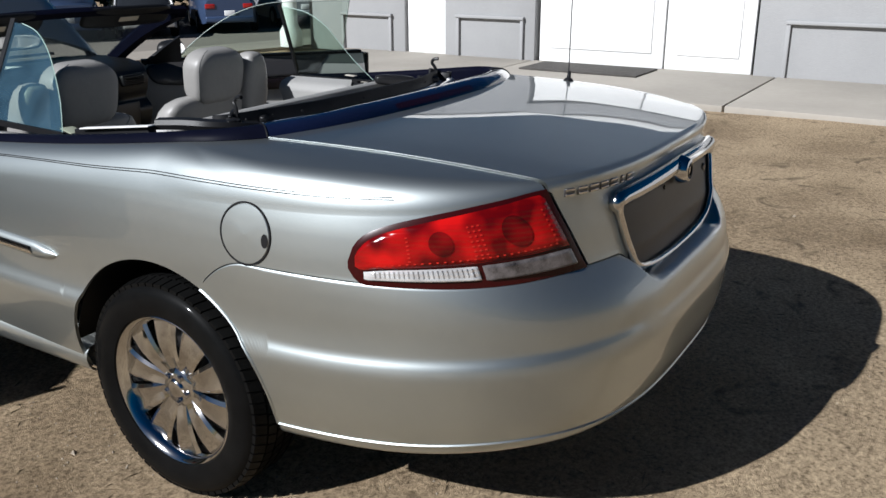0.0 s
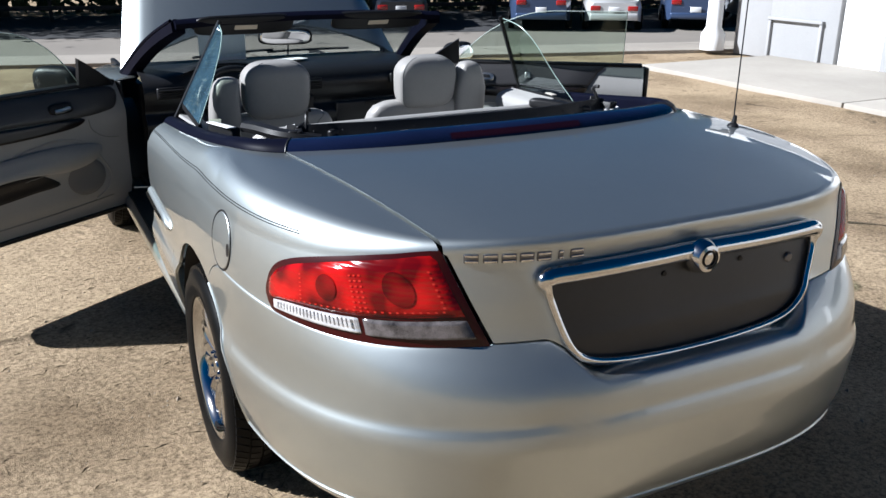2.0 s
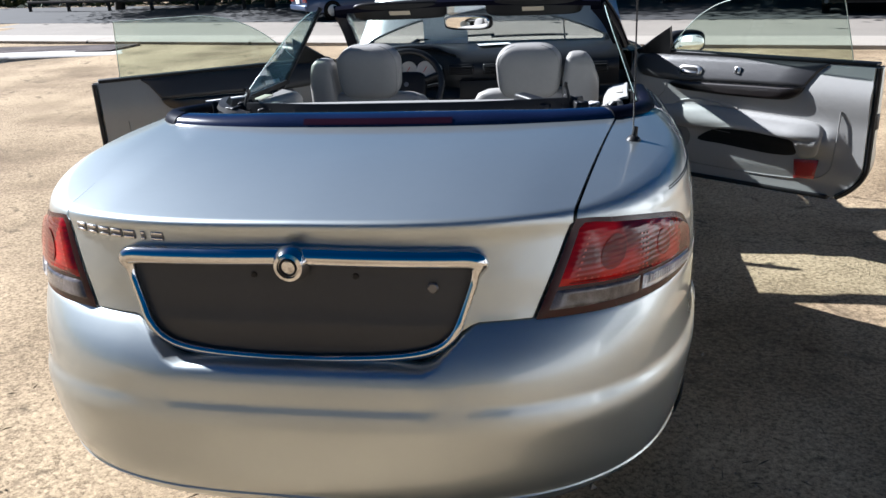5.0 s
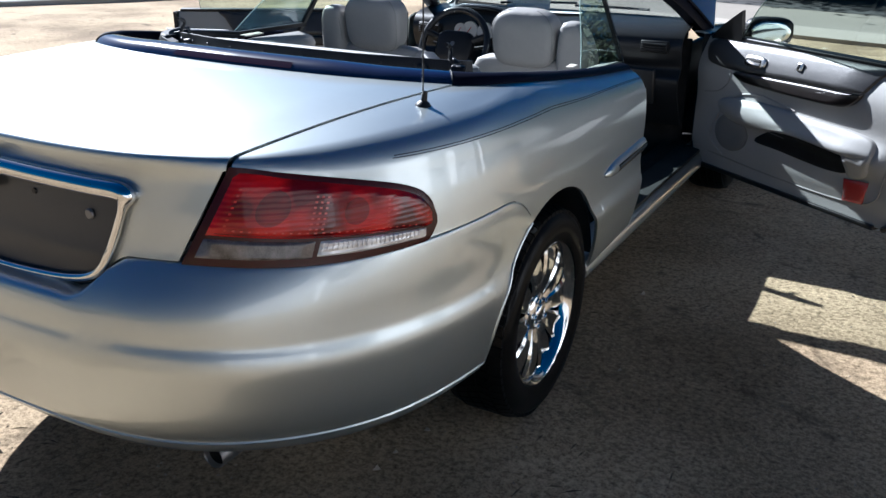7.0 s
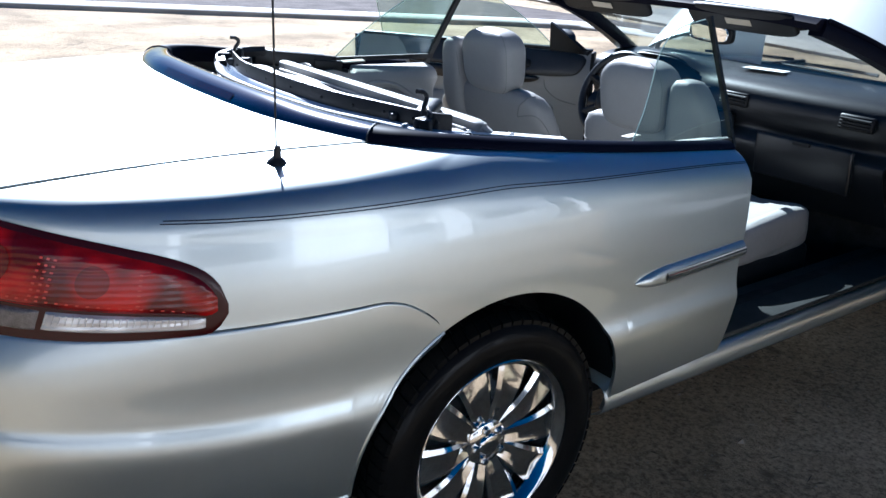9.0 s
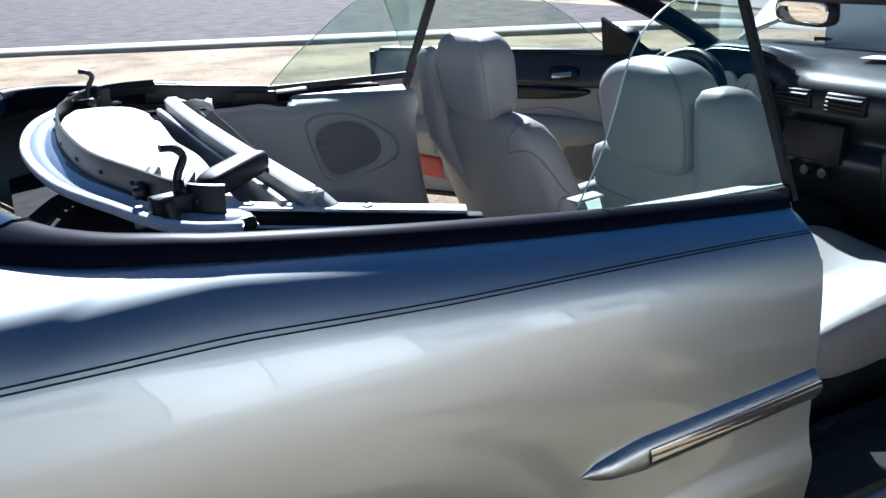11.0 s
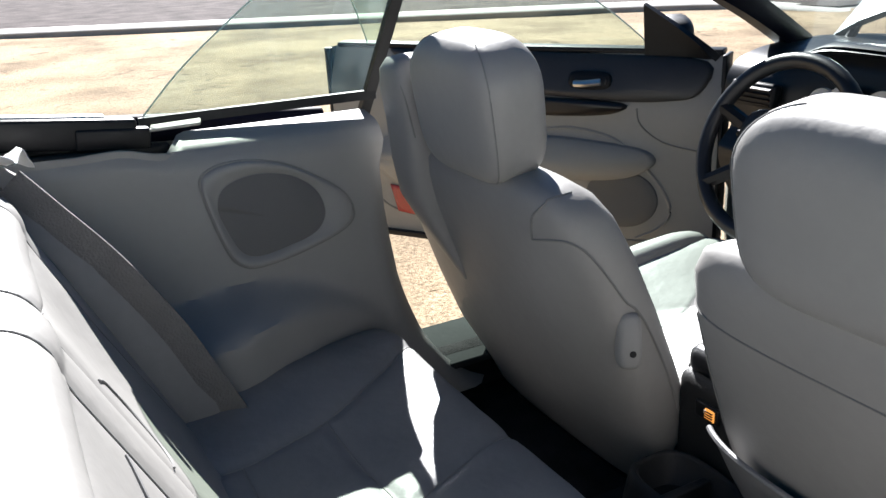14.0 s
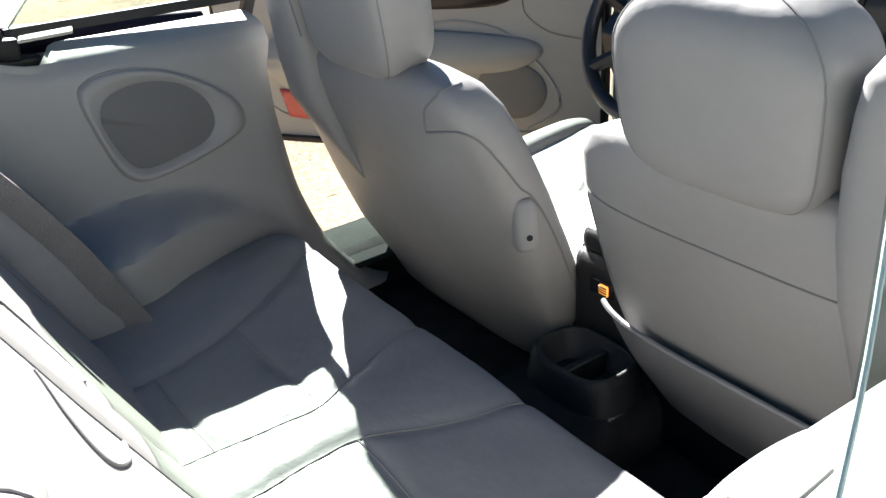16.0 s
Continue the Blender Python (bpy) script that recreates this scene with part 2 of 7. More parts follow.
def loft(name, rows, mat, parent=None, n=28, label="", e=0.5, sharp=0, flat=None):
    """A closed skin through superellipse rings: rows of (x, y, z, half width x, half depth y, tilt about x in degrees)."""
    a = np.linspace(0, 2 * math.pi, n, endpoint=False)
    P = []
    for row in rows:
        x, y, z, wx, wy = row[:5]
        tilt = radians(row[5]) if len(row) > 5 else 0.0
        ex = row[6] if len(row) > 6 else e
        px_, py_ = wx * se(np.cos(a), ex), wy * se(np.sin(a), ex)
        if flat is not None:
            py_ = np.where(py_ < 0, py_ * flat, py_)
        P.append(np.stack([x + px_, y + py_ * math.cos(tilt), z + py_ * math.sin(tilt)], -1))
    P = np.array(P)
    m = len(P)
    idx = np.arange(m * n).reshape(m, n)
    faces = []
    for i in range(m - 1):
        faces += [(idx[i, j], idx[i, (j + 1) % n], idx[i + 1, (j + 1) % n], idx[i + 1, j]) for j in range(n)]
    verts = list(P.reshape(-1, 3)) + [P[0].mean(0), P[-1].mean(0)]
    faces += [(idx[0, (j + 1) % n], idx[0, j], m * n) for j in range(n)]
    faces += [(idx[-1, j], idx[-1, (j + 1) % n], m * n + 1) for j in range(n)]
    ob = mesh_ob(name, verts, faces, mat, parent, True, label)
    return harden(ob, sharp) if sharp else ob


def pillow(name, size, mat, parent=None, m=None, e1=0.35, e2=0.35, n=24, label="", warp=None):
    """A stuffed, rounded block: a superellipsoid of half sizes, bent by warp(P)."""
    u = np.linspace(-math.pi / 2, math.pi / 2, n // 2 + 1)
    v = np.linspace(0, 2 * math.pi, n, endpoint=False)
    U, V = np.meshgrid(u, v, indexing="ij")
    P = np.stack([size[0] * se(np.cos(U), e1) * se(np.cos(V), e2), size[1] * se(np.cos(U), e1) * se(np.sin(V), e2), size[2] * se(np.sin(U), e1)], -1)
    if warp:
        P = warp(P)
    if m is not None:
        P = P @ np.array(m.to_3x3()).T + np.array(m.translation)
    return sheet(name, P, mat, parent, label=label, wrap_v=True)


def plate(name, outline, depth, mat, parent=None, m=None, label="", bevel=0.0):
    """A flat outline (x, y) given a depth along z, placed by m."""
    bm = bmesh.new()
    vs = [bm.verts.new((x, y, 0)) for x, y in outline]
    f = bm.faces.new(vs)
    r = bmesh.ops.extrude_face_region(bm, geom=[f])
    bmesh.ops.translate(bm, vec=(0, 0, depth), verts=[v for v in r["geom"] if isinstance(v, bmesh.types.BMVert)])
    bmesh.ops.recalc_face_normals(bm, faces=bm.faces)
    if bevel:
        es = [ed for ed in bm.edges if len(ed.link_faces) == 2 and ed.calc_face_angle(0) > 0.9]
        bmesh.ops.bevel(bm, geom=es, offset=bevel, segments=2, profile=0.5, affect="EDGES")
    if m is not None:
        bm.transform(m)
    ob = part(name, bm, mat, parent, label, smooth=bool(bevel))
    return harden(ob, 40) if bevel else ob


def herm(x, xs, ys):
    """A smooth curve through (xs, ys) with no overshoot."""
    xs, ys = np.asarray(xs, float), np.asarray(ys, float)
    d = np.diff(ys) / np.diff(xs)
    m = np.zeros(len(xs))
    m[1:-1] = np.where(d[:-1] * d[1:] > 0, 2 * d[:-1] * d[1:] / np.where(np.abs(d[:-1] + d[1:]) < 1e-12, 1, d[:-1] + d[1:]), 0)
    m[0], m[-1] = d[0], d[-1]
    x = np.clip(np.asarray(x, float), xs[0], xs[-1])
    i = np.clip(np.searchsorted(xs, x, side="right") - 1, 0, len(xs) - 2)
    h = xs[i + 1] - xs[i]
    t = (x - xs[i]) / h
    return (2 * t ** 3 - 3 * t ** 2 + 1) * ys[i] + (t ** 3 - 2 * t ** 2 + t) * h * m[i] + (-2 * t ** 3 + 3 * t ** 2) * ys[i + 1] + (t ** 3 - t ** 2) * h * m[i + 1]


def sm(x, a, b):
    t = np.clip((np.asarray(x, float) - a) / (b - a), 0, 1)
    return t * t * (3 - 2 * t)


# the ground: one sheet of packed sand, raised a little here and there
def sand_material():
    m = principled("packed_sand", (0.46, 0.36, 0.25), rough=0.95, spec=0.2)
    nt = m.node_tree
    b = node_of(m)
    co = nt.nodes.new("ShaderNodeTexCoord")
    big = nt.nodes.new("ShaderNodeTexNoise")
    big.inputs["Scale"].default_value, big.inputs["Detail"].default_value = 0.9, 8
    fine = nt.nodes.new("ShaderNodeTexNoise")
    fine.inputs["Scale"].default_value, fine.inputs["Detail"].default_value, fine.inputs["Roughness"].default_value = 62, 8, 0.78
    ramp = nt.nodes.new("ShaderNodeValToRGB")
    e = ramp.color_ramp.elements
    e[0].position, e[0].color = 0.34, (0.21, 0.155, 0.100, 1)
    e[1].position, e[1].color = 0.60, (0.42, 0.328, 0.224, 1)
    rf = nt.nodes.new("ShaderNodeValToRGB")
    rf.color_ramp.elements[0].position, rf.color_ramp.elements[0].color = 0.34, (0.26, 0.235, 0.20, 1)
    rf.color_ramp.elements[1].position, rf.color_ramp.elements[1].color = 0.60, (1.32, 1.29, 1.22, 1)
    mul = nt.nodes.new("ShaderNodeMixRGB")
    mul.blend_type, mul.inputs[0].default_value = "MULTIPLY", 1.0
    # straw and dark litter lies in streaks
    lit = nt.nodes.new("ShaderNodeTexNoise")
    lit.inputs["Scale"].default_value, lit.inputs["Detail"].default_value, lit.inputs["Distortion"].default_value = 3.5, 9, 1.6
    rl = nt.nodes.new("ShaderNodeValToRGB")
    rl.color_ramp.elements[0].position, rl.color_ramp.elements[0].color = 0.60, (0, 0, 0, 1)
    rl.color_ramp.elements[1].position, rl.color_ramp.elements[1].color = 0.72, (0.75, 0.75, 0.75, 1)
    mixl = nt.nodes.new("ShaderNodeMixRGB")
    mixl.inputs[2].default_value = (0.07, 0.05, 0.03, 1)
    for n_ in (big, fine, lit):
        nt.links.new(co.outputs["Object"], n_.inputs["Vector"])
    nt.links.new(big.outputs["Fac"], ramp.inputs[0])
    nt.links.new(fine.outputs["Fac"], rf.inputs[0])
    nt.links.new(ramp.outputs[0], mul.inputs[1])
    nt.links.new(rf.outputs[0], mul.inputs[2])
    nt.links.new(lit.outputs["Fac"], rl.inputs[0])
    nt.links.new(rl.outputs[0], mixl.inputs[0])
    nt.links.new(mul.outputs[0], mixl.inputs[1])
    nt.links.new(mixl.outputs[0], b.inputs["Base Color"])
    bp = nt.nodes.new("ShaderNodeBump")
    bp.inputs["Strength"].default_value, bp.inputs["Distance"].default_value = 0.9, 0.013
    nt.links.new(fine.outputs["Fac"], bp.inputs["Height"])
    nt.links.new(bp.outputs[0], b.inputs["Normal"])
    return m


SAND = sand_material()
ASPHALT = principled("asphalt", (0.084, 0.071, 0.069), rough=0.95, spec=0.08, vary=0.55, scale=2.2, bump=0.9, bump_scale=28)
CONCRETE = principled("concrete", (0.33, 0.302, 0.262), rough=0.85, vary=0.12, scale=1.2, bump=0.25, bump_scale=60)
KERB = principled("kerb_concrete", (0.42, 0.40, 0.375), rough=0.85, vary=0.15, scale=3, bump=0.3, bump_scale=50)
STUCCO = principled("grey_stucco", (0.32, 0.32, 0.322), rough=0.9, vary=0.06, scale=2, bump=0.35, bump_scale=70)
WHITEW = principled("white_painted_wood", (0.80, 0.80, 0.79), rough=0.6, vary=0.04, scale=2, bump=0.1, bump_scale=40)
DARKW = principled("dark_window", (0.02, 0.022, 0.025), rough=0.08, coat=0.5)
MATRUB = principled("dark_door_mat", (0.06, 0.055, 0.05), rough=0.95, bump=0.5, bump_scale=200, vary=0.3, scale=10)


def far_drop(x, y):
    """The lot falls gently towards the road and the parked vehicles."""
    return -1.05 * float(sm(y + 0.25 * x, 10.0, 23.0))


def road_strip(x0, x1, y0, y1, mat, label, up=0.012):
    """A road laid along the falling ground, askew to the lot."""
    P = np.array([[(x, y - 0.26 * x, far_drop(x, y - 0.26 * x) + up) for y in np.linspace(y0, y1, 14)] for x in np.linspace(x0, x1, 50)])
    ob = sheet("road", P, mat)
    return tagged(ob, label, "road", kind="structure")


def ground():
    ax = np.concatenate([[-900, -300, -120, -60, -35], np.linspace(-20, 20, 101), np.linspace(22, 34, 7), [40, 60, 120, 300, 900]])
    X, Y = np.meshgrid(ax, ax + 3, indexing="ij")
    Z = np.zeros_like(X)
    for i in range(X.shape[0]):
        for j in range(X.shape[1]):
            Z[i, j] = far_drop(X[i, j], Y[i, j]) - 0.008
            if abs(X[i, j]) < 25 and abs(Y[i, j]) < 25:
                Z[i, j] = far_drop(X[i, j], Y[i, j]) + 0.012 * noise.noise((X[i, j] * 0.9, Y[i, j] * 0.9, 0)) + 0.006 * noise.noise((X[i, j] * 3, Y[i, j] * 3, 4)) - 0.008
    ob = sheet("ground", np.stack([X, Y, Z], -1), SAND)
    tagged(ob, "packed tan sand with dry litter and tyre scuffs", "ground", kind="structure")


ground()


def slab(name, pts, z0, z1, mat, label, cat, kind="structure", bevel=0.02):
    ob = plate(name, pts, z1 - z0, mat, None, pose(0, 0, z0), bevel=bevel)
    return tagged(ob, label, cat, kind=kind)


# the pavement along the building, laid in bays
pavement = tagged(new("pavement"), "pale concrete pavement in front of the building", "pavement", kind="structure")
yy = -14.0
for i, w in enumerate([3.1] * 7):
    o = plate("slab", [(6.02, yy + 0.01), (8.3, yy + 0.01), (8.3, yy + w - 0.01), (6.02, yy + w - 0.01)], 0.10, CONCRETE, pavement, pose(0, 0, -0.05), bevel=0.012)
    yy += w

# road beyond the sand, in front of the car and past the kerb on its other side
road_strip(-22, 40, 12.9, 25.0, principled("pale_road", (0.20, 0.178, 0.152), rough=0.95, vary=0.12, scale=0.5, bump=0.4, bump_scale=60), "pale dusty road beyond the sand lot")
gutter = tagged(new("pavement"), "pale concrete strip between the sand and the road", "pavement", kind="structure")
GUTTER = principled("gutter_concrete", (0.30, 0.268, 0.228), rough=0.9, vary=0.12, scale=0.9, bump=0.3, bump_scale=50)
for k in range(18):
    x0, x1 = -21.9 + 3.4 * k, -18.53 + 3.4 * k
    P = np.array([[(x, y - 0.26 * x, far_drop(x, y - 0.26 * x) + u) for y, u in ((10.80, -0.06), (10.80, 0.038), (10.83, 0.05), (11.9, 0.046), (12.88, 0.034), (12.92, -0.02))] for x in np.linspace(x0, x1, 6)])
    sheet("slab", P, GUTTER, gutter, sharp=30)
kerb_line = smooth_line([(-28.3, -22, 0.0), (-20.0, -8, 0.0), (-14.6, 1.0, 0.0), (-11.0, 7.0, 0.0), (-8.9, 10.4, 0.0), (-8.2, 11.1, -0.03), (-6.8, 11.6, -0.09)], 10)
KP = [tuple(p[:2]) for p in kerb_line]
kerb = sweep("kerb", kerb_line + np.array([0, 0, 0.0]), [(-0.35, -0.05), (0.35, -0.05), (0.35, 0.055), (0.32, 0.075), (-0.32, 0.075), (-0.35, 0.055)], KERB)
tagged(kerb, "long pale concrete kerb beside the sand lot", "kerb", kind="structure")
street = slab("road", [(-60, -22)] + [(x - 0.3, y) for x, y in KP] + [(-7.0, 12.4), (-60, 14.0)], -0.05, 0.02, ASPHALT, "grey asphalt street beyond the kerb", "road", bevel=0)


# the building beside the lot
def building():
    b = thing("building", "single storey grey stucco building with white doors", "building")
    X0 = 8.25
    H = 2.95

    def wall(y0, y1, x=X0, z0=0.0, z1=H, mat=STUCCO, name="wall", d=0.3):
        return rbox(name, (d, y1 - y0, z1 - z0), mat, b, (x + d / 2, (y0 + y1) / 2, (z0 + z1) / 2), bevel=0.012)

    wall(-14, -2.6)
    wall(-2.0, 1.76)
    wall(4.57, 5.95)
    wall(6.62, 7.75)
    wall(7.75, 8.4, x=X0 + 0.02, name="end_pillar")
    wall(-2.6, -2.0, z0=2.2)
    wall(1.76, 4.57, z0=2.72)
    wall(5.95, 6.62, z0=2.3)
    # back of the building
    rbox("side_wall", (4.1, 0.3, H), STUCCO, b, (X0 + 2.38, 8.25, H / 2), bevel=0.01)
    ROOFM = principled("grey_roof_felt", (0.12, 0.12, 0.125), rough=0.9, vary=0.2, scale=3, bump=0.4, bump_scale=40)
    rbox("roof", (5.2, 22.3, 0.06), ROOFM, b, (X0 + 2.9, -2.8, H - 0.12), bevel=0.01)
    rbox("coping", (0.36, 22.5, 0.08), WHITEW, b, (X0 + 0.15, -2.8, H + 0.042), bevel=0.012)
    rbox("back_wall", (0.3, 22.4, H), STUCCO, b, (X0 + 5.3, -2.8, H / 2), bevel=0.01)
    # raised panel frames on the stucco
    for y0, y1, zt in ((4.75, 5.73, 0.56), (6.86, 7.72, 0.53), (-1.7, 1.42, 0.64)):
        rbox("panel_ledge", (0.06, y1 - y0 + 0.06, 0.04), STUCCO, b, (X0 - 0.028, (y0 + y1) / 2, zt + 0.02), bevel=0.006)
        for ye in (y0, y1):
            rbox("panel_edge", (0.045, 0.045, zt - 0.03), STUCCO, b, (X0 - 0.020, ye, zt / 2 + 0.015), bevel=0.006)
        rbox("window", (0.03, y1 - y0 - 0.1, 0.95), DARKW, b, (X0 + 0.0, (y0 + y1) / 2, 1.50), bevel=0.004)
        rbox("window_frame", (0.06, y1 - y0, 0.06), WHITEW, b, (X0 - 0.005, (y0 + y1) / 2, 1.0), bevel=0.006)
    # white double door with side light, and a single door
    for y0, y1 in ((1.80, 2.84), (2.86, 4.53)):
        d = rbox("door", (0.06, y1 - y0, 2.66), WHITEW, b, (X0 + 0.10, (y0 + y1) / 2, 1.37), bevel=0.008)
        rbox("door_panel", (0.02, y1 - y0 - 0.3, 1.0), WHITEW, d, (X0 + 0.065, (y0 + y1) / 2, 0.72), bevel=0.006)
    rbox("handle", (0.05, 0.03, 0.16), STEEL, b, (X0 + 0.05, 2.75, 1.02), bevel=0.008)
    d = rbox("door", (0.06, 0.63, 2.24), WHITEW, b, (X0 + 0.08, 6.285, 1.16), bevel=0.008)
    rbox("door", (0.06, 0.58, 2.14), WHITEW, b, (X0 + 0.08, -2.3, 1.12), bevel=0.008)
    # white standpipe foot at the corner
    lathe("corner_post", [(0.0, 0), (0.17, 0), (0.17, 0.22), (0.11, 0.32), (0.10, 2.6), (0, 2.6)], WHITEW, b, pose(8.0, 8.55, 0.05))


building()
mat_ = rbox("door_mat", (0.75, 1.5, 0.02), MATRUB, None, (7.75, 3.6, 0.06), bevel=0.006)
tagged(mat_, "dark worn mat on the pavement by the doors", "door mat")


# the car: x to its right, y ahead, z up; the tail stands at y = 0
car = thing("convertible_car", "silver two-door convertible with its roof folded, doors and bonnet open", "car")
YC = 1.2
ARCH_Y, ARCH_Z, ARCH_R = 1.195, 0.30, 0.392


def half_width(z):
    return herm(z, [0.20, 0.26, 0.30, 0.36, 0.45, 0.505, 0.525, 0.540, 0.552, 0.59, 0.66, 0.72, 0.78, 0.84, 0.89, 0.93, 1.0], [0.80, 0.836, 0.852, 0.871, 0.889, 0.8955, 0.892, 0.886, 0.8835, 0.882, 0.8845, 0.886, 0.884, 0.878, 0.868, 0.855, 0.82])


def tail_y(z):
    return herm(z, [0.20, 0.28, 0.33, 0.38, 0.44, 0.495, 0.515, 0.532, 0.542, 0.550, 0.575, 0.60, 0.63, 0.66, 0.69, 0.72, 0.745, 0.757, 0.85, 0.90, 0.925, 0.945, 0.96, 1.0], [0.15, 0.10, 0.058, 0.028, 0.008, 0.0, 0.0025, 0.0063, 0.0100, 0.0120, 0.014, 0.017, 0.023, 0.032, 0.044, 0.060, 0.077, 0.088, 0.104, 0.111, 0.113, 0.110, 0.106, 0.12])


def raised(q, z):
    """The bumper's crease climbs from the wheel arches towards the middle of the tail."""
    return z - (0.014 * (1 - sm(q, 70, 110)) + 0.042 * (1 - sm(q, 15, 66))) * sm(z, 0.38, 0.56) * (1 - sm(z, 0.60, 0.754))


def plan(q, z):
    """Outline of the tail half at height z: q degrees round from the tail's middle; past 90 it runs forward along the side."""
    q, z = np.broadcast_arrays(np.asarray(q, float), np.asarray(z, float))
    zr = raised(q, z)
    a, b, n = half_width(zr), YC - tail_y(zr), 3.2
    s, c = np.abs(np.sin(np.radians(np.minimum(q, 90)))), np.cos(np.radians(np.minimum(q, 90)))
    r = ((s / a) ** n + (np.abs(c) / b) ** n) ** (-1 / n)
    y = np.where(q > 90, YC + (q - 90) * 0.01, YC - r * c)
    x = np.where(q > 90, a * (1 - 0.014 * ((y - YC) / 0.84) ** 2), r * s)
    return np.stack([x, y, z], -1)


def rear_y(x, z):
    a, b, n = half_width(z), YC - tail_y(z), 3.2
    return YC - b * (1 - np.minimum(np.abs(x) / a, 1) ** n) ** (1 / n)


def side_x(y, z):
    a, b, n = half_width(z), YC - tail_y(z), 3.2
    return np.where(y > YC, a * (1 - 0.014 * ((y - YC) / 0.84) ** 2), a * (1 - np.clip((YC - y) / b, 0, 1) ** n) ** (1 / n))


QI = [0, 12, 22, 30.3, 45, 60, 75, 90, 114, 140, 174]


def inner(q):
    """The cockpit's edge, where the painted skin meets the dark trim."""
    x = herm(q, QI, [0, 0.27, 0.49, 0.665, 0.722, 0.752, 0.770, 0.782, 0.795, 0.80, 0.80])
    y = herm(q, QI, [0.858, 0.866, 0.899, 0.966, 1.025, 1.08, 1.14, 1.2, 1.44, 1.70, 2.04])
    z = herm(q, QI, [1.008, 1.008, 1.007, 1.003, 1.001, 0.998, 0.994, 0.988, 0.960, 0.933, 0.903])
    return np.stack([x, y, z], -1)


def z_one(q):
    return herm(q, [0, 22, 30.3, 36, 45, 60, 90, 140, 174], [0.957, 0.953, 0.941, 0.930, 0.908, 0.893, 0.880, 0.850, 0.825])


def shoulder(q, t):
    """From the top of the side skin over the shoulder to the cockpit's edge, t from 0 to 1."""
    q, t = np.broadcast_arrays(np.asarray(q, float), np.asarray(t, float))
    O, I = plan(q, z_one(q)), inner(q)
    h = I[..., :2] - O[..., :2]
    D = np.linalg.norm(h, axis=-1)
    h = h / D[..., None]
    rh = np.minimum(herm(q, [0, 24, 30.3, 38, 48, 60, 90, 174], [0.018, 0.020, 0.036, 0.11, 0.19, 0.20, 0.20, 0.20]), 0.93 * D)
    slope = herm(q, [0, 30, 45, 60, 75, 90, 120, 174], [0.046, 0.048, 0.05, 0.065, 0.12, 0.24, 0.38, 0.40])
    rise = I[..., 2] - O[..., 2] - slope * D
    # the skin leaves the side with the lean that the side has there
    lean = herm(q, [0, 28, 36, 50, 90, 174], [-0.1, 0.0, 0.12, 0.22, 0.26, 0.26])
    run = rise * lean / (1 - lean * slope)
    k = np.clip(t / 0.6, 0, 1)
    m = np.clip((t - 0.6) / 0.4, 0, 1)
    ctrl_h, ctrl_v = run, rise + slope * run
    hor = np.where(t < 0.6, 2 * k * (1 - k) * ctrl_h + k * k * rh, rh + (D - rh) * m)
    ver = np.where(t < 0.6, 2 * k * (1 - k) * ctrl_v + k * k * (rise + slope * rh), rise + slope * (rh + (D - rh) * m))
    xy = O[..., :2] + h * hor[..., None]
    crown = 0.010 * np.sin(np.pi * np.clip(hor / D, 0, 1)) * (1 - sm(q, 30, 60))
    return np.stack([xy[..., 0], xy[..., 1], O[..., 2] + ver + crown], -1)


def bumper_top(q):
    p = plan(q, 0.70)
    x, y = p[..., 0], p[..., 1]
    z = 0.667 + 0.090 * sm(x, 0.265, 0.40) - 0.013 * sm(x, 0.5, 0.83)
    return z - 0.088 * np.clip((y - 0.86) / 0.16, 0, 1.1) ** 2


def arch_z(y):
    return ARCH_Z + np.sqrt(np.maximum(ARCH_R ** 2 - (y - ARCH_Y) ** 2, 0))


def seam_q(z):
    return 25.0 + 5.3 * np.clip((z - 0.757) / 0.2, -0.2, 1)


def mirrored(P):
    return P * np.array([-1.0, 1, 1])


def q_of_y(y):
    """The direction whose outline passes this y on the side."""
    y = np.asarray(y, float)
    x = side_x(y, 0.6)
    return np.where(y > YC, 90 + (y - YC) * 100, np.degrees(np.arctan2(x, YC - y)))


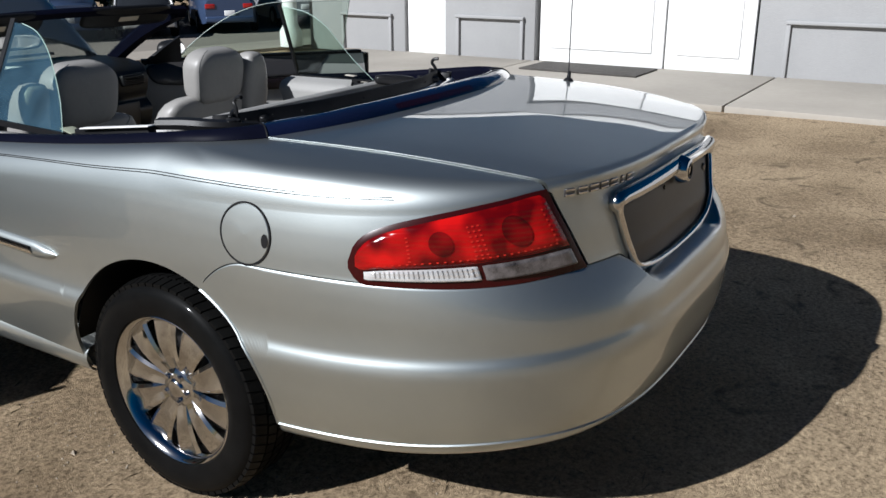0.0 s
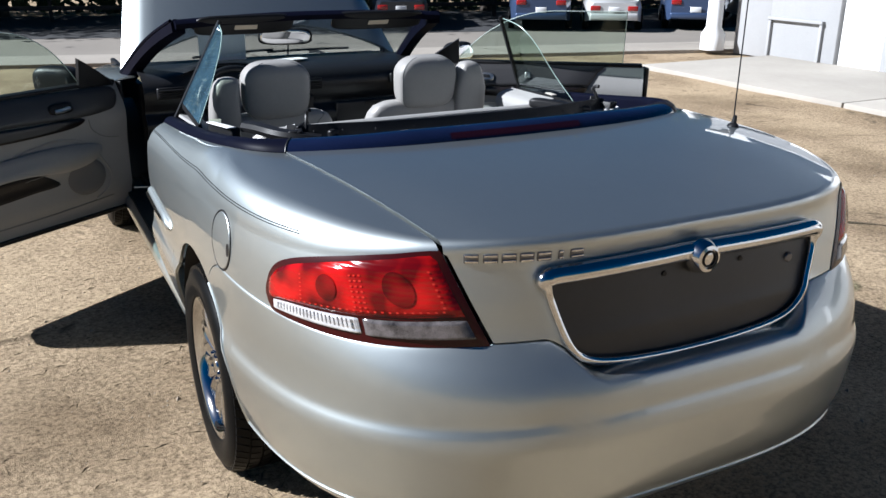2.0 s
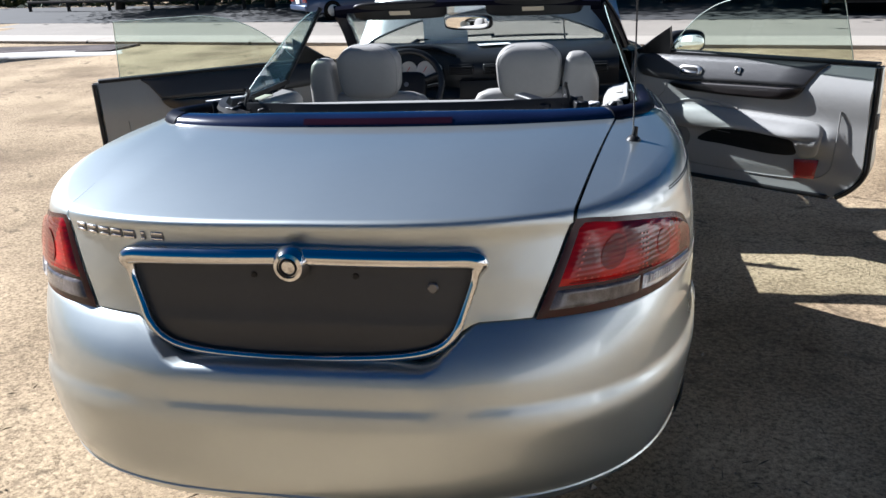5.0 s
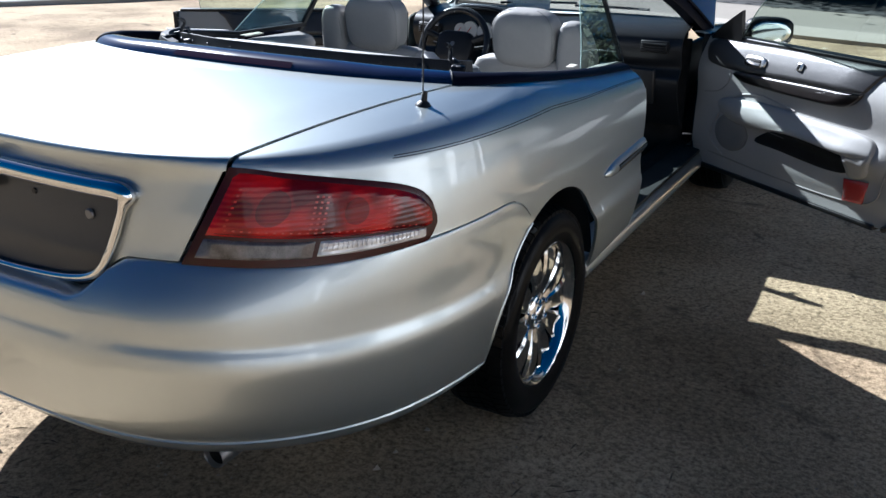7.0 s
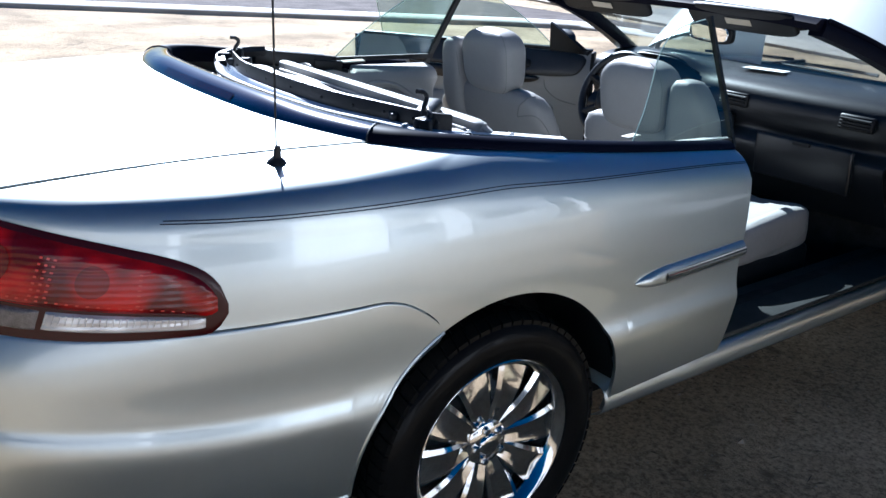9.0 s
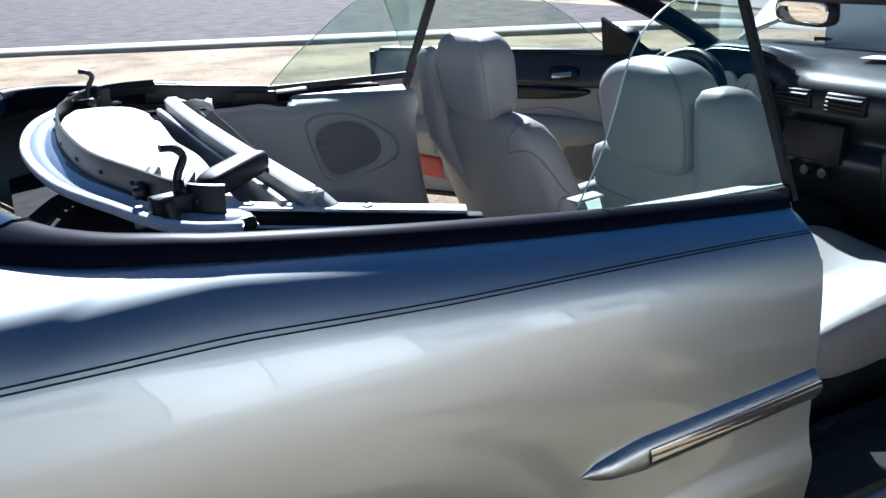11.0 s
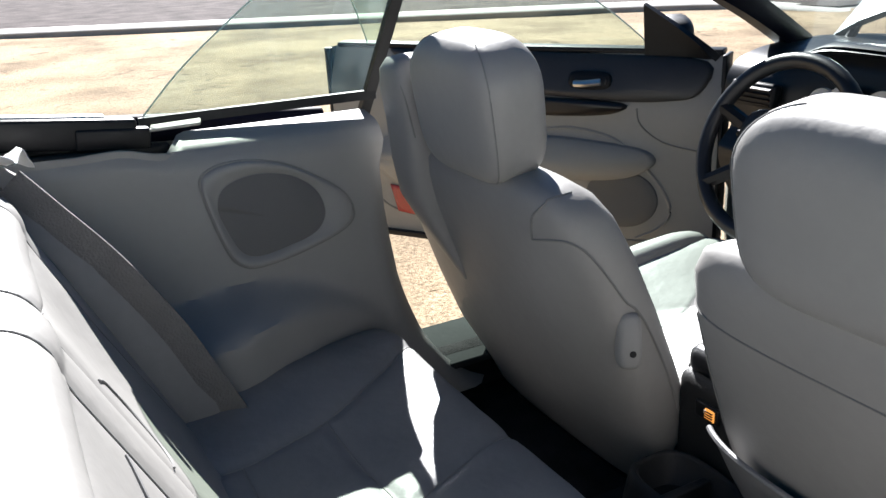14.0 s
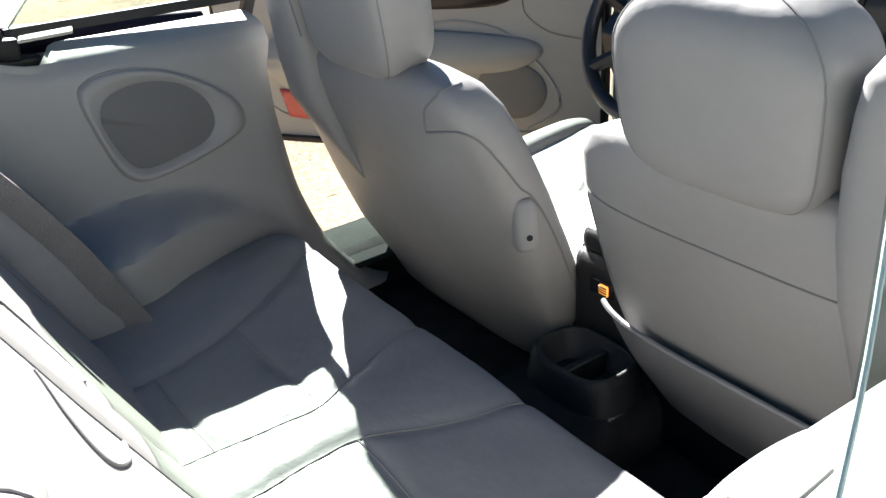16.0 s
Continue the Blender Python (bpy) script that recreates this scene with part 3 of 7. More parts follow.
# bumper cover: from one wheel arch round the tail to the other
def bumper():
    ya = ARCH_Y + ARCH_R * np.cos(np.linspace(math.pi - 0.03, math.radians(116.5), 18))
    qs = np.concatenate([np.linspace(0, q_of_y(ya[0]), 46)[:-1], q_of_y(ya)])
    y = plan(qs, 0.5)[:, 1]
    low = herm(np.minimum(qs, 90), [0, 30, 50, 90], [0.362, 0.360, 0.328, 0.291])
    zl = np.where(y > ya[0] - 1e-6, np.maximum(arch_z(y), low), low)
    zt = bumper_top(qs)
    v = np.linspace(0, 1, 64)
    Z = zl[:, None] + (zt - zl)[:, None] * v[None]
    P = plan(np.broadcast_to(qs[:, None], Z.shape), Z)
    c = np.array([0, YC, 0.5])
    inw = c - P[:, :1]
    inw[..., 2] = 0
    inw /= np.linalg.norm(inw, axis=-1, keepdims=True)
    under = np.concatenate([P[:, :1] + inw * a + [0, 0, b] for a, b in ((0.09, -0.046), (0.040, -0.043), (0.024, -0.036), (0.013, -0.022), (0.007, -0.008), (0.006, -0.003))], 1)
    dip = (1 - sm(plan(qs, 0.7)[:, 0], 0.20, 0.40))[:, None, None]
    up = np.array([0, 0, 1.0])
    top = np.concatenate([P[:, -1:] + inw * a + up * (0.002 + dip * b) for a, b in ((0.003, 0.004), (0.010, 0.009), (0.022, 0.013), (0.045, 0.016), (0.12, 0.017))], 1)
    P = np.concatenate([under, P, top], 1)
    full = np.concatenate([mirrored(P[:0:-1]), P], 0)
    bp = sheet("bumper", full, PAINT, car, label="silver painted bumper cover with a moulded crease", sharp=60)
    # thin lip along the lower edge
    e = np.concatenate([mirrored(P[:0:-1, 6]), P[:, 6]], 0)
    sweep("lower_lip", e, ring(0.0042, 6), PAINT, bp)
    rbox("bumper_core", (0.9, 0.12, 0.26), BLACK, car, (0, 0.30, 0.50), bevel=0.03)


bumper()


# boot lid: tail face, lip and deck in one pressing
def boot_lid():
    u = np.linspace(-1, 1, 73)
    rows = []
    for v in np.linspace(0, 1, 20):
        q = np.abs(u) * 27
        for _ in range(3):
            z = bumper_top(q) + 0.005 + (z_one(q) - bumper_top(q) - 0.005) * v
            q = np.abs(u) * (seam_q(z) - 0.34)
        P = plan(q, np.maximum(z, 0.757))
        P[:, 2] = z
        P[:, 0] *= np.sign(u)
        rows.append(P)
    for t in np.concatenate([np.linspace(0.04, 0.6, 16), np.linspace(0.62, 1, 22)]):
        q = np.abs(u) * (30.3 - 0.34)
        P = shoulder(q, np.full_like(q, t))
        P[:, 0] *= np.sign(u)
        P[:, 2] += 0.0035 * min(1, t / 0.2)
        rows.append(P)
    return sheet("boot_lid", np.array(rows), PAINT, car, 0.012, inward=(0, 0.9, 0.6), label="silver boot lid with a broad flat deck")


boot_lid()


# side panels from the boot seam to the door opening
def quarter(sign):
    y1 = ARCH_Y + ARCH_R * np.cos(np.linspace(math.radians(116.5), 0.02, 44))
    qs = np.concatenate([np.linspace(30.3, q_of_y(y1[0]), 40)[:-1], q_of_y(y1), np.linspace(float(q_of_y(ARCH_Y + ARCH_R)) + 0.25, 174, 26)])
    first = np.concatenate([np.linspace(1, 0, 12), np.zeros(len(qs) - 12)])
    rows = []
    y = plan(qs, 0.6)[:, 1]
    zl = np.where(y < y1[0] + 1e-6, bumper_top(qs) + 0.005, np.where(y < ARCH_Y + ARCH_R, np.maximum(arch_z(y), 0.262), 0.262 + 0.0 * y))
    for v in np.linspace(0, 1, 44):
        z = zl + (z_one(qs) - zl) * v
        q = qs + first * (seam_q(z) + 0.12 - 30.3)
        rows.append(plan(q, z))
    for t in np.concatenate([np.linspace(0.04, 0.6, 14), np.linspace(0.66, 1, 7)]):
        rows.append(shoulder(qs + first * 0.12, np.full_like(qs, t)))
    P = np.array(rows)
    if sign < 0:
        P = mirrored(P)
    pan = sheet("quarter_panel", P, PAINT, car, 0.010, inward=(0, 1.2, 0.6), label="silver rear wing panel with a fine double pinstripe")
    # pinstripe
    qq = np.concatenate([np.linspace(47, 90, 24), np.linspace(92, 173.6, 30)])
    for t in (0.155, 0.182):
        L = shoulder(qq, t + 0.17 * sm(qq, 85, 174)) + np.array([0.0006, 0, 0.0006])
        sweep("pinstripe", L * [sign, 1, 1], ring(0.0011, 5), BLACK, pan)
    # front edge, turned into the door opening
    z = np.linspace(0.27, 0.84, 16)
    A = plan(np.full(16, 174.0), z)
    A = np.concatenate([A, shoulder(np.full(6, 174.0), np.linspace(0.1, 1, 6))])
    J = np.stack([A, A + [-0.05, 0.004, 0], A + [-0.07, -0.03, 0]], 1)
    sheet("door_jamb", J * [sign, 1, 1], PAINT, pan)
    # wheel housing and arch lip
    th = np.linspace(0.17, math.pi - 0.17, 40)
    X = np.array([0.862, 0.60])
    L = np.stack([np.stack([np.full_like(th, x), ARCH_Y + (ARCH_R + 0.005) * np.cos(th), ARCH_Z + (ARCH_R + 0.005) * np.sin(th)], -1) for x in X], 1)
    sheet("wheel_housing", L * [sign, 1, 1], BLACK, pan, 0.004, inward=(sign * 0.7, ARCH_Y, 0.9))
    disc = [(0, 0)] + [(0.40 * math.cos(a), 0.40 * math.sin(a)) for a in np.linspace(0.0, math.pi, 24)]
    plate("housing_back", disc[1:], 0.01, BLACK, pan, Matrix.Translation((sign * 0.6, ARCH_Y, ARCH_Z)) @ Matrix(((0, 0, 1, 0), (1, 0, 0, 0), (0, 1, 0, 0), (0, 0, 0, 1))))
    # chrome moulding
    y0, y1_ = 1.60, 2.035
    ys = np.linspace(0, 1, 22)
    yv = y0 + (y1_ - y0) * ys
    hh = 0.026 * np.minimum(1, np.sqrt(ys * 4.5 + 0.002))
    zc = 0.632 + 0.012 * ys
    prof = [(-1, 0.0), (-0.8, 0.010), (-0.3, 0.015), (0.3, 0.015), (0.8, 0.010), (1, 0.0)]
    P = np.stack([np.stack([side_x(yv, zc) + d * np.minimum(1, ys * 9 + 0.15), yv, zc + k * hh], -1) for k, d in prof], 1)
    md = sheet("side_moulding", P * [sign, 1, 1], PAINT, pan, sharp=60)
    P = np.stack([np.stack([side_x(yv, zc) + 0.0165 * np.minimum(1, ys * 9 + 0.1), yv, zc + k * hh * 0.45], -1)[5:] for k in (-1, 0, 1)], 1)
    P[:, 1, 0] += 0.004
    sheet("chrome_insert", P * [sign, 1, 1], CHROME, md)
    # rocker below the door opening
    yv = np.linspace(1.575, 3.55, 30)
    prof = [(0.70, 0.335), (0.822, 0.338), (0.842, 0.332), (0.852, 0.318), (0.856, 0.296), (0.850, 0.274), (0.838, 0.256), (0.80, 0.235)]
    P = np.stack([np.stack([np.full_like(yv, x), yv, np.full_like(yv, zz)], -1) for x, zz in prof], 1)
    sheet("rocker", P * [sign, 1, 1], PAINT, car, sharp=50)
    rbox("sill_plate", (0.20, 1.16, 0.016), principled("grey_sill_rubber", (0.035, 0.037, 0.036), rough=0.9, spec=0.05, vary=0.2, scale=8), car, (sign * 0.735, 2.66, 0.351), bevel=0.004)
    return pan


for s_ in (-1, 1):
    quarter(s_)


# tail lights
def lens_material(name, color, dark):
    m = principled(name, color, rough=0.12, coat=0.30, spec=0.25)
    nt = m.node_tree
    b = node_of(m)
    co = nt.nodes.new("ShaderNodeTexCoord")
    w = nt.nodes.new("ShaderNodeTexWave")
    w.wave_type, w.bands_direction = "BANDS", "Z"
    w.inputs["Scale"].default_value = 28
    w.inputs["Distortion"].default_value = 1.5
    v = nt.nodes.new("ShaderNodeTexNoise")
    v.inputs["Scale"].default_value, v.inputs["Detail"].default_value = 14, 1
    r = nt.nodes.new("ShaderNodeValToRGB")
    r.color_ramp.elements[0].position, r.color_ramp.elements[0].color = 0.38, (*dark, 1)
    r.color_ramp.elements[1].position, r.color_ramp.elements[1].color = 0.66, (*color, 1)
    nt.links.new(co.outputs["Object"], v.inputs["Vector"])
    nt.links.new(co.outputs["Object"], w.inputs["Vector"])
    nt.links.new(v.outputs["Fac"], r.inputs[0])
    nt.links.new(r.outputs[0], b.inputs["Base Color"])
    bp = nt.nodes.new("ShaderNodeBump")
    bp.inputs["Strength"].default_value, bp.inputs["Distance"].default_value = 0.15, 0.004
    nt.links.new(w.outputs["Fac"], bp.inputs["Height"])
    nt.links.new(bp.outputs[0], b.inputs["Normal"])
    return m


REDLENS = lens_material("red_lens", (0.46, 0.005, 0.004), (0.09, 0.001, 0.0015))
CLEARLENS = lens_material("clear_lens", (0.80, 0.80, 0.80), (0.50, 0.49, 0.49))
BULBLENS = lens_material("bulb_lens", (0.20, 0.003, 0.003), (0.04, 0.001, 0.001))
node_of(CLEARLENS).inputs["Metallic"].default_value = 0.35
SMOKE = principled("smoked_lens", (0.09, 0.08, 0.08), rough=0.1, coat=0.4, vary=0.9, scale=35)
GASKET = principled("dark_gasket", (0.030, 0.0015, 0.002), rough=0.25, spec=0.3)
SPARK = principled("bright_facet", (0.48, 0.016, 0.010), rough=0.2, coat=0.4)


def light_top(q):
    return herm(q, [25, 30.5, 36, 42, 46, 49, 51, 52.1, 52.8, 53.0], [0.948, 0.946, 0.930, 0.908, 0.890, 0.872, 0.853, 0.832, 0.805, 0.788])


def light_low(q):
    return bumper_top(np.minimum(q, 60)) + 0.008 + 0.034 * np.clip((q - 51.2) / 1.8, 0, 1) ** 2


def light_patch(name, mat, parent, sign, w0, w1, v0, v1, out, label="", grow=0.0, nu=40, nv=14, round_=False):
    w = np.linspace(w0, w1, nu)
    v = np.linspace(v0, v1, nv)
    Wv, V = np.meshgrid(w, v, indexing="ij")
    if round_:
        # a disc: rings from the rim to the middle
        A, R = np.meshgrid(np.linspace(0, 2 * math.pi, nu), np.linspace(1, 0.01, nv), indexing="ij")
        Wv, V = (w0 + w1) / 2 + (w1 - w0) / 2 * R * np.cos(A), (v0 + v1) / 2 + (v1 - v0) / 2 * R * np.sin(A)
    q0 = 25.6 + (53.0 - 25.6) * Wv
    zl = light_low(q0) - grow * 0.008
    zt = light_top(np.clip(q0 + 5.0 * (1 - Wv) ** 1.0, 25, 53.0)) + grow * 0.007
    Z = zl + (zt - zl) * V
    q = q0 + (seam_q(Z) - 25.0) * (1 - Wv) + grow * (Wv - 0.5) * 1.0
    P = plan(q, Z)
    c = np.array([0, YC, 0]) - P
    c[..., 2] = 0
    c /= np.linalg.norm(c, axis=-1, keepdims=True)
    edge = np.minimum(np.minimum(V - v0, v1 - V) / (v1 - v0) * 8, 1)
    bulge = (0.25 + 0.75 * np.sqrt(np.clip(np.minimum(edge, np.minimum(Wv - w0, w1 - Wv) * 20), 0, 1)))
    if round_ or nu < 30:
        bulge = np.ones_like(bulge)
    P = P - c * (out * bulge)[..., None]
    return sheet(name, P * [sign, 1, 1], mat, parent, label=label)


def tail_light(sign):
    g = light_patch("tail_light", GASKET, car, sign, 0.0, 1.0, 0.0, 1.0, 0.006, "red wrap-round tail light with a clear lower strip", grow=1.0)
    light_patch("red_lens", REDLENS, g, sign, 0.010, 0.992, 0.285, 0.985, 0.013)
    for w0, w1, v0, v1 in ((0.17, 0.31, 0.45, 0.86), (0.54, 0.65, 0.47, 0.84)):
        light_patch("bulb_lens", BULBLENS, g, sign, w0, w1, v0, v1, 0.0150, nu=28, nv=8, round_=True)
    light_patch("lens_rib", GASKET, g, sign, 0.05, 0.95, 0.338, 0.345, 0.0140, nu=24, nv=3)
    # small bright facets in front of the bulbs, in columns and in one long row
    for w0 in (0.07, 0.405, 0.43, 0.455, 0.74):
        for k in range(7):
            v0 = 0.42 + 0.066 * k
            light_patch("lens_facet", SPARK, g, sign, w0 - 0.0004 * k, w0 + 0.011 - 0.0004 * k, v0, v0 + 0.022, 0.0150, nu=3, nv=3)
    for k in range(26):
        w0 = 0.08 + 0.032 * k
        light_patch("lens_facet", SPARK, g, sign, w0, w0 + 0.010, 0.375, 0.395, 0.0150, nu=3, nv=3)
    light_patch("reverse_lens", CLEARLENS, g, sign, 0.46, 0.955, 0.055, 0.272, 0.013, "clear ribbed reversing lens")
    light_patch("smoked_lens", SMOKE, g, sign, 0.012, 0.455, 0.04, 0.272, 0.012)
    # ribs of the clear strip
    for k in range(22):
        w = 0.48 + 0.42 * k / 21
        q0 = 25.6 + 27.4 * w
        zz = np.linspace(0.145, 0.262, 4)
        zl, zt = light_low(q0), light_top(min(q0 + 5 * (1 - w), 53))
        Z = zl + (zt - zl) * zz
        L = plan(q0 + (seam_q(Z) - 25) * (1 - w), Z)
        o = np.array([0, YC, 0]) - L
        o[:, 2] = 0
        o /= np.linalg.norm(o, axis=1, keepdims=True)
        L = (L - o * 0.014) * [sign, 1, 1]
        sweep("rib", L, ring(0.0016, 4), CLEARLENS, g, up=(1, 0, 0))


for s_ in (-1, 1):
    tail_light(s_)


STEELD = principled("dull_steel", (0.16, 0.16, 0.165), rough=0.4, metal=0.8)
# number plate recess with its chrome surround
def plate_surround():
    out = [(-0.378, 0.893), (-0.30, 0.899), (-0.12, 0.903), (0, 0.905), (0.12, 0.903), (0.30, 0.899), (0.378, 0.893), (0.377, 0.865), (0.357, 0.80), (0.332, 0.742), (0.292, 0.709), (0.22, 0.693), (0.10, 0.685), (0, 0.683), (-0.10, 0.685), (-0.22, 0.693), (-0.292, 0.709), (-0.332, 0.742), (-0.357, 0.80), (-0.377, 0.865)]
    L2 = smooth_line(out, 6, True)
    y = rear_y(L2[:, 0], np.maximum(L2[:, 1], 0.757)) - 0.012
    L = np.stack([L2[:, 0], y, L2[:, 1]], -1)
    sc = 0.75 + 0.95 * sm(L2[:, 1], 0.855, 0.893)
    sur = sweep("plate_surround", L, ring(0.0125, 10), CHROME, car, closed=True, up=(0, 1, 0), scale=sc, label="chrome plate surround with a round boss")
    # dark empty panel inside
    c = np.array([0, 0.80])
    rad = np.linspace(1, 0, 10)
    P = []
    for k in rad:
        xz = c + (L2 - c) * max(k, 0.001)
        P.append(np.stack([xz[:, 0], rear_y(xz[:, 0], np.maximum(xz[:, 1], 0.757)) - 0.003, xz[:, 1]], -1))
    sheet("plate_panel", np.array(P), PLATEBK, sur, wrap_v=True, label="dark empty number plate panel")
    m = Matrix.Translation((0, 0.092, 0.893)) @ pose(0, 0, 0, 90, 0, 0)
    lathe("boss", [(0, 0.028), (0.016, 0.027), (0.021, 0.025), (0.023, 0.029), (0.030, 0.027), (0.036, 0.016), (0.040, 0.0)], CHROME, sur, m, 36)
    lathe("boss_ring", [(0.0145, 0.0275), (0.0155, 0.030), (0.0185, 0.030), (0.0195, 0.026)], BLACK, sur, m, 30)
    lathe("lock", [(0, 0.006), (0.009, 0.006), (0.012, 0.003), (0.012, 0)], STEELD, sur, Matrix.Translation((0.289, rear_y(0.289, 0.838) - 0.003, 0.838)) @ pose(0, 0, 0, 90, 0, 0), 16)
    for x in (-0.09, 0.13):
        lathe("screw", [(0, 0.003), (0.006, 0.003), (0.007, 0)], BLACK, sur, Matrix.Translation((x, rear_y(x, 0.86) - 0.003, 0.862)) @ pose(0, 0, 0, 90, 0, 0), 12)
    # black strip added for the dark line of shade under the surround
    low = L[L2[:, 1] < 0.715]
    low = low[np.argsort(low[:, 0])]
    sweep("under_plate_shade", low + np.array([0, 0.010, -0.012]), ring(0.009, 8), BLACK, sur, up=(0, 1, 0))
    # badge: plain chrome bars
    for k in range(7):
        x0 = -0.520 + 0.0355 * k
        zz = 0.937
        yy0, yy1 = float(rear_y(x0 - 0.013, zz)), float(rear_y(x0 + 0.013, zz))
        turn = math.degrees(math.atan2(yy1 - yy0, 0.026))
        rbox("badge_back", (0.031 if k != 5 else 0.011, 0.002, 0.019), STEELD, car, (x0, (yy0 + yy1) / 2 - 0.0015, zz), (4, 0, turn), bevel=0.0008)
        for dz in (-0.0062, 0.0062):
            rbox("badge_bar", (0.027 if k != 5 else 0.008, 0.004, 0.0062), CHROME, car, (x0, (yy0 + yy1) / 2 - 0.003, zz + dz), (4, 0, turn), bevel=0.0012)


plate_surround()

# fuel flap on the car's left wing
def fuel_flap():
    cy, cz, r = 0.857, 0.822, 0.073
    a = np.linspace(0, 2 * math.pi, 40, endpoint=False)
    P = []
    for k, o in ((1.0, -0.003), (0.985, 0.0015), (0.97, 0.0025), (0.6, 0.003), (0.001, 0.003)):
        yv, zv = cy + r * k * np.cos(a), cz + r * k * np.sin(a)
        P.append(np.stack([-side_x(yv, zv) - o, yv, zv], -1))
    fl = sheet("fuel_flap", np.array(P), PAINT, car, wrap_v=True, sharp=12, label="round silver fuel flap")
    yv, zv = cy + r * 1.03 * np.cos(a), cz + r * 1.03 * np.sin(a)
    tube("flap_gap", np.stack([-side_x(yv, zv) - 0.0002, yv, zv], -1), 0.0028, BLACK, fl, 6, closed=True, up=(1, 0, 0))
    yv, zv = cy - 0.060 + 0.010 * np.cos(a), cz - 0.008 + 0.017 * np.sin(a)
    P = np.stack([np.stack([-side_x(cy - 0.060 + 0.010 * k * np.cos(a), cz - 0.008 + 0.017 * k * np.sin(a)) - 0.0035, cy - 0.060 + 0.010 * k * np.cos(a), cz - 0.008 + 0.017 * k * np.sin(a)], -1) for k in (1, 0.001)])
    sheet("finger_dent", P, BLACK, fl, wrap_v=True)


fuel_flap()


STEELW = principled("dull_wheel_steel", (0.22, 0.22, 0.23), rough=0.3, metal=0.9, vary=0.3, scale=12)


# wheels
def wheel(name):
    w = new(name)
    w.parent = car
    w["label"] = "chromed ten-spoke wheel with a black road tyre"
    R, hw = 0.318, 0.102
    prof = [(0.216, -0.085), (0.224, -0.098), (0.25, -0.108), (0.285, -0.106), (0.303, -0.095), (0.312, -0.080), (0.318, -0.070), (0.319, 0.0), (0.318, 0.070), (0.312, 0.080), (0.303, 0.095), (0.285, 0.106), (0.25, 0.108), (0.224, 0.098), (0.216, 0.085)]
    tyre = lathe("tyre", prof, RUBBER, w, pose(0, 0, 0, 0, 90, 0), 72)
    # tread blocks
    V, F = [], []
    for row, (x0, x1) in enumerate(((-0.092, -0.058), (-0.052, -0.020), (-0.014, 0.014), (0.020, 0.052), (0.058, 0.092))):
        n = 64
        for k in range(n):
            a0 = 2 * math.pi * (k + 0.5 * (row % 2)) / n
            a1 = a0 + 2 * math.pi / n * 0.84
            sk = 0.03 * (1 if row > 2 else -1)
            drop = lambda x: 0.010 * max(0, (abs(x) - 0.066) / 0.026) ** 1.3
            b = len(V)
            for rr in (0.314, 0.3255):
                for x, da in ((x0, 0), (x1, sk)):
                    for a in (a0 + da, a1 + da):
                        r_ = rr - drop(x)
                        V.append((x, r_ * math.cos(a), r_ * math.sin(a)))
            F += [(b + 4, b + 5, b + 7, b + 6), (b, b + 1, b + 5, b + 4), (b + 2, b + 6, b + 7, b + 3), (b, b + 4, b + 6, b + 2), (b + 1, b + 3, b + 7, b + 5)]
    mesh_ob("tread", V, F, RUBBER, tyre, smooth=False, kind="stuff")
    # raised ring on the outer wall
    rim = lathe("rim", [(0.150, -0.07), (0.205, -0.085), (0.206, 0.060), (0.210, 0.078), (0.222, 0.088), (0.224, 0.092), (0.219, 0.095), (0.212, 0.091), (0.203, 0.078), (0.196, 0.060), (0.194, -0.06)], CHROME, w, pose(0, 0, 0, 0, 90, 0), 64)
    lathe("barrel", [(0.06, -0.02), (0.19, -0.03), (0.193, 0.03)], STEELW, rim, pose(0, 0, 0, 0, 90, 0), 40)
    lathe("brake_disc", [(0.03, 0.0), (0.145, 0.0), (0.145, 0.012), (0.03, 0.012)], STEEL, rim, pose(-0.005, 0, 0, 0, 90, 0), 40)
    for k in range(10):
        a = 2 * math.pi * k / 10
        # spoke: broad blade with a raised middle
        rr = np.linspace(0.045, 0.205, 9)
        wd = 0.0140 + 0.168 * rr
        xo = 0.062 + 0.012 * np.sin(np.clip((rr - 0.05) / 0.16, 0, 1) * math.pi) + 0.008 * np.clip((rr - 0.05) / 0.16, 0, 1)
        cross = [(-1.0, -0.026), (-1.0, -0.006), (-0.72, 0.0), (0.0, -0.005), (0.72, 0.0), (1.0, -0.006), (1.0, -0.026)]
        P = np.stack([np.stack([xo + d, rr, wd * c_], -1) for c_, d in cross], 1)
        ca, sa = math.cos(a), math.sin(a)
        Q = P.copy()
        Q[..., 1], Q[..., 2] = P[..., 1] * ca - P[..., 2] * sa, P[..., 1] * sa + P[..., 2] * ca
        sheet("spoke", Q, CHROME, rim, sharp=25)
    hub = lathe("hub", [(0, 0.079), (0.022, 0.079), (0.027, 0.076), (0.030, 0.070), (0.052, 0.066), (0.060, 0.058), (0.062, 0.02)], CHROME, rim, pose(0, 0, 0, 0, 90, 0), 40)
    for k in range(5):
        a = 2 * math.pi * (k + 0.5) / 5
        lathe("wheel_nut", [(0, 0.082), (0.007, 0.081), (0.010, 0.076), (0.010, 0.06)], CHROME, rim, Matrix.Translation((0, 0.042 * math.cos(a), 0.042 * math.sin(a))) @ pose(0, 0, 0, 0, 90, 0), 8)
    return w


first = wheel("wheel")
first.location = (0.778, ARCH_Y, 0.306)
for x, y, turn in ((-0.778, ARCH_Y, 180), (0.775, 3.885, 0), (-0.775, 3.885, 180)):
    copy_thing(first, pose(x, y, 0.306, 25 if x < 0 else 10, 0, turn))

